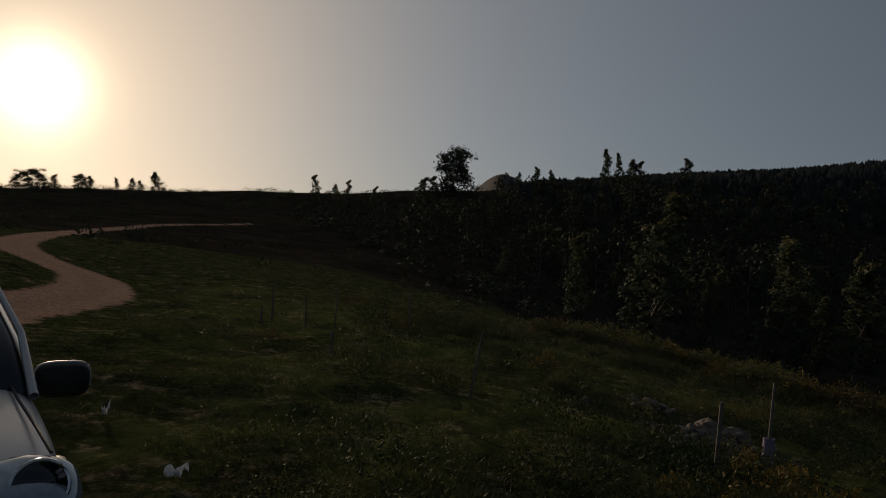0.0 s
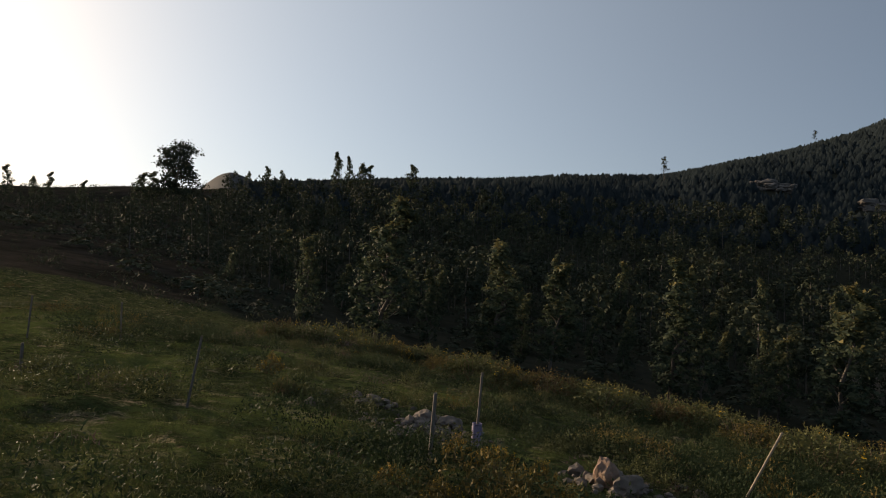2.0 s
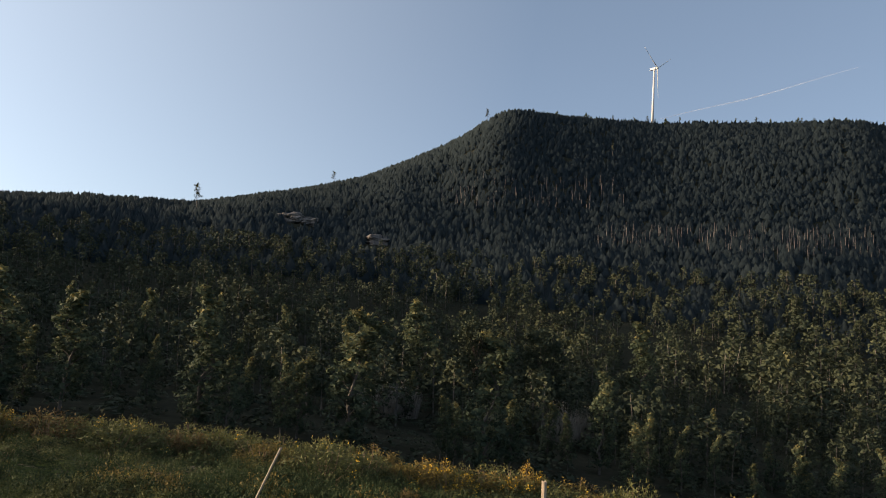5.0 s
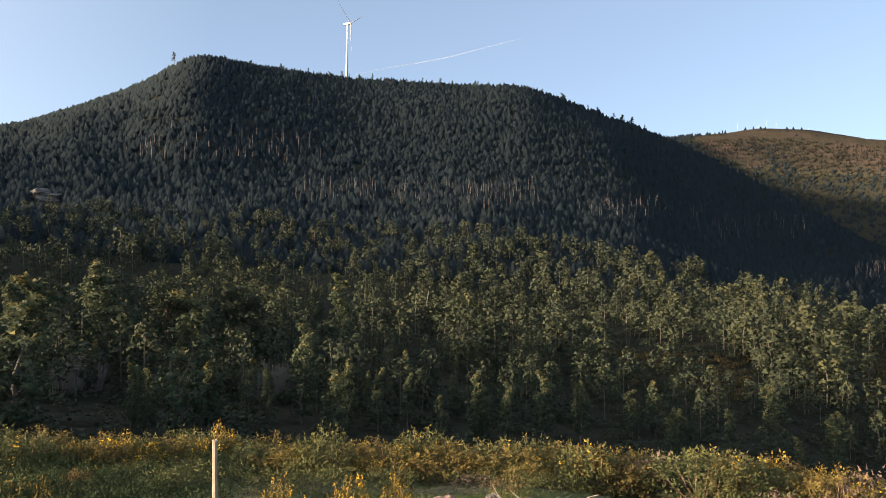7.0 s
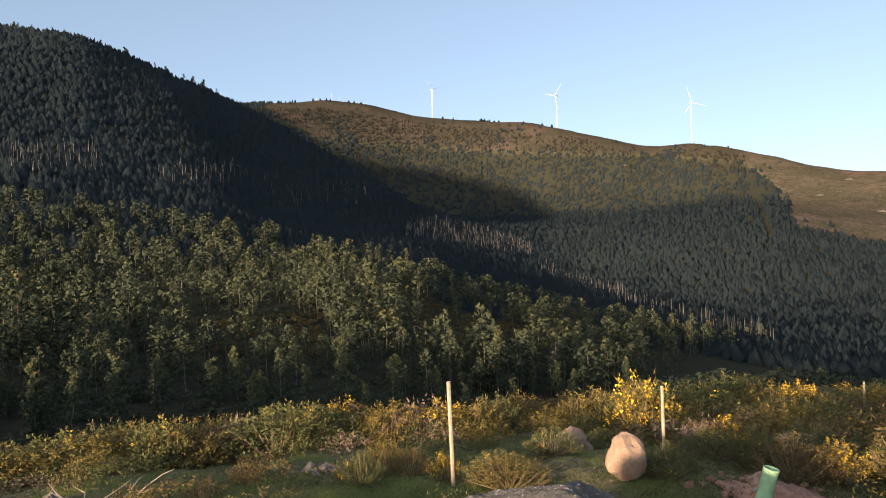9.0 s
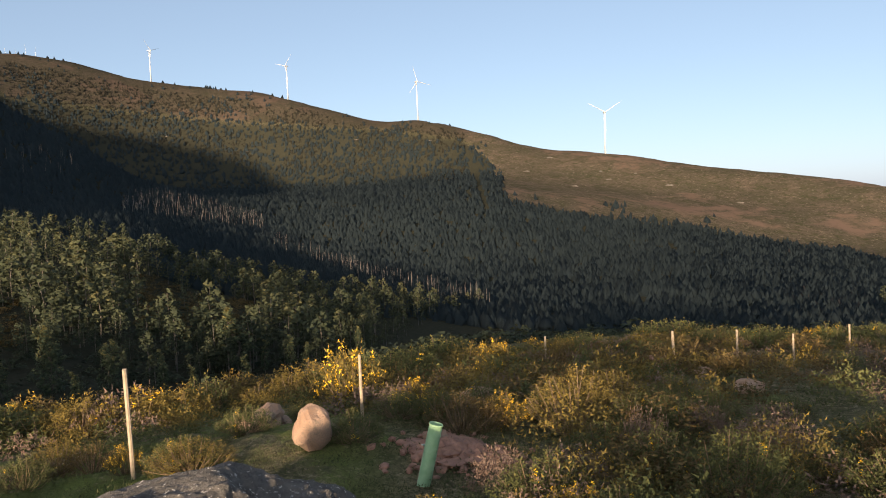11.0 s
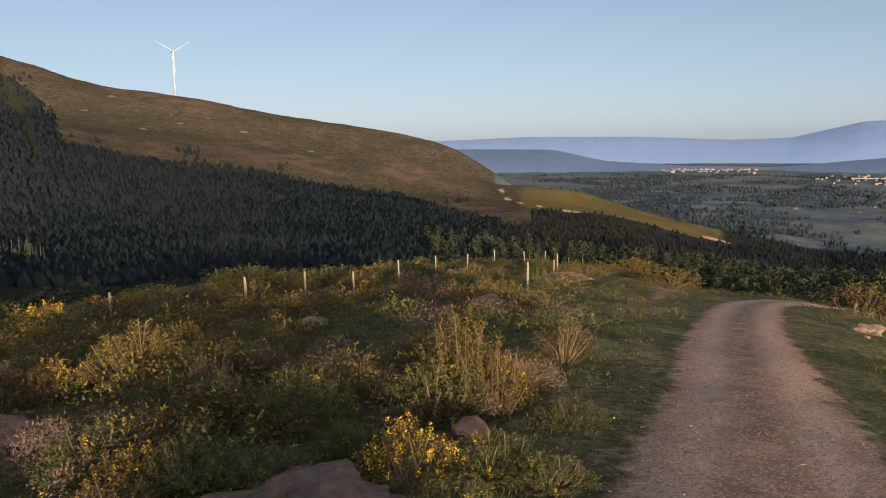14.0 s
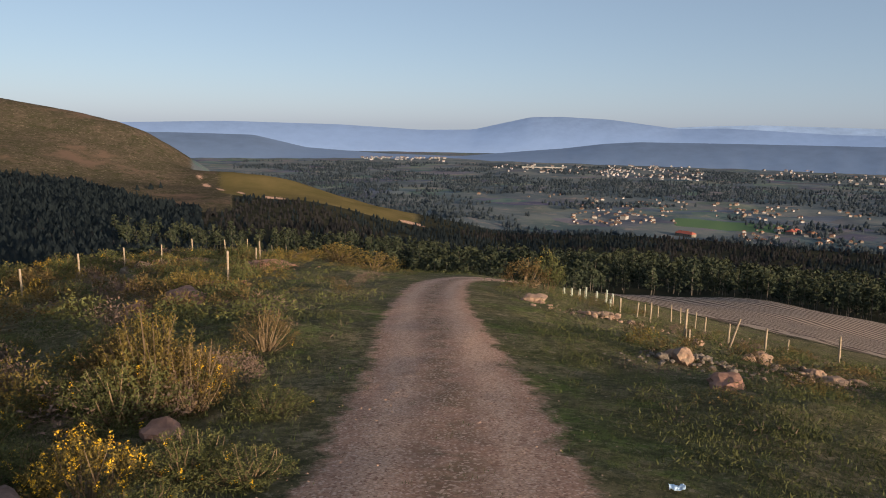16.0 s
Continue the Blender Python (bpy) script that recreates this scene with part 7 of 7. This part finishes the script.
def body_section(x, half, sill, belt, crown, tuck=0.05):
    """Cross-section of the lower body at x: half width, sill, belt line and the middle of the bonnet or deck."""
    right = [(x, 0.0, sill), (x, half * 0.80, sill), (x, half - tuck, sill + 0.06), (x, half, sill + 0.26), (x, half - 0.01, belt - 0.18), (x, half - 0.05, belt - 0.06), (x, half - 0.13, belt), (x, half * 0.5, (belt + crown) / 2 + 0.015), (x, 0.0, crown)]
    left = [(px, -py, pz) for px, py, pz in right[-2:0:-1]]
    return right + left


def parked_car():
    top = new("car")
    secs = [body_section(2.12, 0.58, 0.34, 0.66, 0.70), body_section(2.05, 0.72, 0.27, 0.80, 0.84), body_section(1.90, 0.81, 0.25, 0.92, 0.95), body_section(1.6, 0.86, 0.25, 0.99, 1.03), body_section(1.2, 0.87, 0.25, 1.04, 1.09),
            body_section(0.85, 0.87, 0.25, 1.08, 1.12), body_section(0.4, 0.875, 0.25, 1.10, 1.12), body_section(-0.8, 0.875, 0.25, 1.11, 1.13), body_section(-1.7, 0.86, 0.27, 1.12, 1.14), body_section(-2.0, 0.78, 0.32, 1.10, 1.12), body_section(-2.1, 0.7, 0.4, 1.0, 1.02)]
    rounded = part("body", loft(secs, PAINT, "body"), top).modifiers.new("rounding", "SUBSURF")
    rounded.levels = rounded.render_levels = 2

    def cabin(x, half, z0, z1, half_top):
        return [(x, half, z0), (x, half_top, z1 - 0.05), (x, half_top - 0.07, z1), (x, 0, z1 + 0.02), (x, -half_top + 0.07, z1), (x, -half_top, z1 - 0.05), (x, -half, z0), (x, 0, z0)]
    glass = [cabin(0.99, 0.83, 1.03, 1.06, 0.82), cabin(0.62, 0.83, 1.03, 1.31, 0.79), cabin(0.32, 0.83, 1.04, 1.53, 0.71), cabin(0.07, 0.82, 1.05, 1.64, 0.645), cabin(-0.7, 0.80, 1.08, 1.66, 0.61), cabin(-1.5, 0.77, 1.09, 1.63, 0.6), cabin(-1.95, 0.74, 1.09, 1.3, 0.66)]
    part("glazing", loft(glass, GLASS, "glazing"), top, "dark tinted windscreen and side windows")
    roof = [[(x, 0.635, z), (x, 0.58, z + 0.05), (x, 0, z + 0.075), (x, -0.58, z + 0.05), (x, -0.635, z), (x, 0, z - 0.02)] for x, z in ((0.12, 1.585), (-0.3, 1.63), (-0.9, 1.64), (-1.62, 1.6))]
    part("roof", loft(roof, PAINT, "roof"), top)
    for s in (1, -1):
        pillar = [Vector((1.03, s * 0.81, 1.03)), Vector((0.62, s * 0.80, 1.29)), Vector((0.32, s * 0.72, 1.50)), Vector((0.08, s * 0.65, 1.62))]
        w = Soup(1)
        w.tube(pillar, [0.022, 0.018, 0.017, 0.017], 8)
        part("pillar", w.mesh("pillar", PAINT, False), top)
        w = Soup(2)
        w.tube([Vector((-0.55, s * 0.79, 1.1)), Vector((-0.6, s * 0.65, 1.62))], [0.04, 0.04], 6)
        part("pillar", w.mesh("pillar", TRIM, False), top)
        # mirror on a short foot
        bm = bmesh.new()
        bmesh.ops.create_uvsphere(bm, u_segments=20, v_segments=12, radius=1)
        for v in bm.verts:
            c = v.co
            sq = lambda u: math.copysign(abs(u) ** 0.55, u)
            v.co = Vector((0.75 + 0.085 * sq(c.x) * (1 if c.x > 0 else 0.5), s * (0.97 + 0.125 * sq(c.y)), 1.055 + 0.09 * sq(c.z)))
        mirror = part("mirror", bm_mesh("mirror", bm, TRIM, True), top, "black door mirror with a bright rim")
        w = Soup(3)
        w.tube([Vector((0.77, s * (0.97 + 0.125 * math.copysign(abs(math.cos(a)) ** 0.55, math.cos(a))), 1.055 + 0.093 * math.copysign(abs(math.sin(a)) ** 0.55, math.sin(a)))) for a in np.linspace(-0.2, 3.4, 26)], [0.008] * 26, 6)
        part("mirror_rim", w.mesh("mirror_rim", PAINT, False), mirror)
        part("mirror_foot", bm_mesh("mirror_foot", box((0.08, 0.14, 0.05), (0.78, s * 0.87, 1.02), 0.015), TRIM), mirror)
        # headlight: bowl, round lamp and clear cover
        sec = []
        for x, y0, y1, z0, z1 in ((2.12, 0.30, 0.58, 0.60, 0.76), (2.09, 0.33, 0.74, 0.57, 0.83), (2.0, 0.36, 0.83, 0.58, 0.90), (1.88, 0.42, 0.855, 0.62, 0.945), (1.76, 0.56, 0.85, 0.70, 0.975)):
            sec.append([(x, s * y0, z0), (x, s * (y0 + y1) / 2, z0 - 0.01), (x, s * y1, z0 + 0.02), (x, s * (y1 + 0.012), (z0 + z1) / 2), (x, s * y1, z1 - 0.02), (x, s * (y0 + y1) / 2, z1 + 0.012), (x, s * y0, z1)])
        lamp = part("headlight", loft(sec, BOWL, "headlight"), top, "large clear headlight with a round inner lamp")
        rounded = lamp.modifiers.new("rounding", "SUBSURF")
        rounded.levels = rounded.render_levels = 2
        bm = rod((1.80, s * 0.68, 0.83), (1.985, s * 0.70, 0.885), 0.085, 0.09, 24)
        part("round_lamp", bm_mesh("round_lamp", bm, GLASS, True), lamp)
        w = Soup(5)
        w.tube([Vector((1.985 - 0.03 * math.sin(a), s * (0.70 + 0.092 * math.cos(a)), 0.885 + 0.088 * math.sin(a))) for a in np.linspace(0, 6.283, 25)], [0.008] * 25, 6)
        part("lamp_ring", w.mesh("lamp_ring", CHROME, False), lamp)
        w = Soup(7)
        w.tube([Vector(p) for p in ((1.80, s * 0.76, 0.955), (1.5, s * 0.745, 1.005), (1.2, s * 0.73, 1.045), (0.95, s * 0.725, 1.075))], [0.007] * 4, 5)
        part("bonnet_seam", w.mesh("bonnet_seam", TRIM, False), top)
        for x in (1.32, -1.3):
            arch = Soup(8)
            arch.tube([Vector((x + 0.40 * math.cos(a), s * 0.872, 0.36 + 0.40 * math.sin(a))) for a in np.linspace(-0.1, 3.24, 18)], [0.045] * 18, 6)
            part("wheel_arch", arch.mesh("wheel_arch", TRIM, False), top, "black plastic wheel arch")
            wheel = part("wheel", bm_mesh("wheel", rod((x, s * 0.66, 0.34), (x, s * 0.90, 0.34), 0.20, 0.20, 24), ALLOY, True), top)
            bm = bmesh.new()
            prof = [(0.2, 0.66), (0.31, 0.665), (0.345, 0.70), (0.35, 0.78), (0.345, 0.86), (0.31, 0.89), (0.2, 0.885)]
            rings = [[bm.verts.new((x + q * math.cos(6.283 * k / 28), s * y, 0.34 + q * math.sin(6.283 * k / 28))) for k in range(28)] for q, y in prof]
            for a, b in zip(rings[:-1], rings[1:]):
                for k in range(28):
                    bm.faces.new((a[k], a[(k + 1) % 28], b[(k + 1) % 28], b[k]))
            part("tyre", bm_mesh("tyre", bm, RUBBER, True), wheel)
    part("grille", bm_mesh("grille", box((0.05, 0.66, 0.13), (2.10, 0, 0.70), 0.02), TRIM), top)
    part("bumper", bm_mesh("bumper", box((0.16, 1.35, 0.20), (2.08, 0, 0.46), 0.06), PAINT, True), top)
    part("wiper", bm_mesh("wiper", rod((0.90, 0.1, 1.10), (0.75, 0.62, 1.19), 0.012, 0.008, 6), TRIM), top)
    part("wiper", bm_mesh("wiper", rod((0.92, -0.35, 1.10), (0.77, 0.15, 1.19), 0.012, 0.008, 6), TRIM), top)
    x, y = -3.07, 4.71
    z = float(ground_z(x, y))
    top.matrix_world = pose(x, y, z + 0.04, 0, -2.2, -51.8)
    top.scale = (1, 1.05, 1)
    return tagged(top, "silver-grey off-road car parked on the dirt track", "car")


parked_car()

TISSUE = plain("white_tissue", (0.72, 0.72, 0.71), 0.9, vary=0.08, scale=20)
BLUE_LITTER = plain("pale_blue_wrapper", (0.45, 0.60, 0.78), 0.4, vary=0.1, scale=20)


def litter(az, r, size, seed, material, label):
    """A crumpled scrap lying on the turf."""
    bm = bmesh.new()
    bmesh.ops.create_grid(bm, x_segments=9, y_segments=7, size=0.5)
    for v in bm.verts:
        v.co = Vector((v.co.x * size[0], v.co.y * size[1], abs(noise.noise(v.co * 3.1 + Vector((seed, 0, 0)))) * size[2] * 1.6 + size[2] * 0.5 * (v.co.x > 0.2)))
    bmesh.ops.solidify(bm, geom=bm.faces[:], thickness=0.004)
    ob = new("litter", bm_mesh("litter", bm, material))
    ob.matrix_world = Matrix.Translation(at(az, r) + Vector((0, 0, 0.03))) @ Matrix.Rotation(radians(az + 8), 4, "Z")
    return tagged(ob, label, "litter", "scraps of litter")


litter(15.4, 6.6, (0.17, 0.12, 0.07), 1, TISSUE, "crumpled white paper tissue lying on the turf")
litter(20.8, 8.38, (0.07, 0.07, 0.10), 2, TISSUE, "small white scrap of paper in the grass")
litter(-209.5, 5.3, (0.11, 0.07, 0.03), 3, BLUE_LITTER, "pale blue wrapper lying beside the track")


def dead_branches(az, r, size, seed):
    """A few bleached branches thrown together."""
    top = new("dead_branch")
    g = random.Random(seed)
    for k in range(9):
        w = Soup(seed * 20 + k)
        a = g.uniform(0, 6.28)
        p = Vector((g.gauss(0, 0.12), g.gauss(0, 0.12), 0.02)) * size
        q = p + Vector((math.cos(a), math.sin(a), g.uniform(0.1, 0.7))) * size * g.uniform(0.3, 0.6)
        e = q + Vector((math.cos(a + g.uniform(-1, 1)), math.sin(a + g.uniform(-1, 1)), g.uniform(0, 0.6))) * size * 0.25
        w.tube([p, p.lerp(q, 0.5) + Vector((0, 0, 0.03)), q, e], [0.014, 0.012, 0.008, 0.003], 5)
        part("limb", w.mesh("limb", BLEACHED, False), top)
    top.matrix_world = Matrix.Translation(at(az, r))
    return tagged(top, "bleached dead branches lying in the grass", "branch", "dead branches")


BLEACHED = plain("bleached_wood", (0.26, 0.22, 0.18), 0.9, vary=0.25, scale=6)
dead_branches(-84.3, 12.35, 1.0, 1)
dead_branches(-87.3, 12.82, 0.8, 2)
dead_branches(-105.1, 13.16, 0.7, 3)
dead_branches(-166.8, 8.2, 0.8, 4)
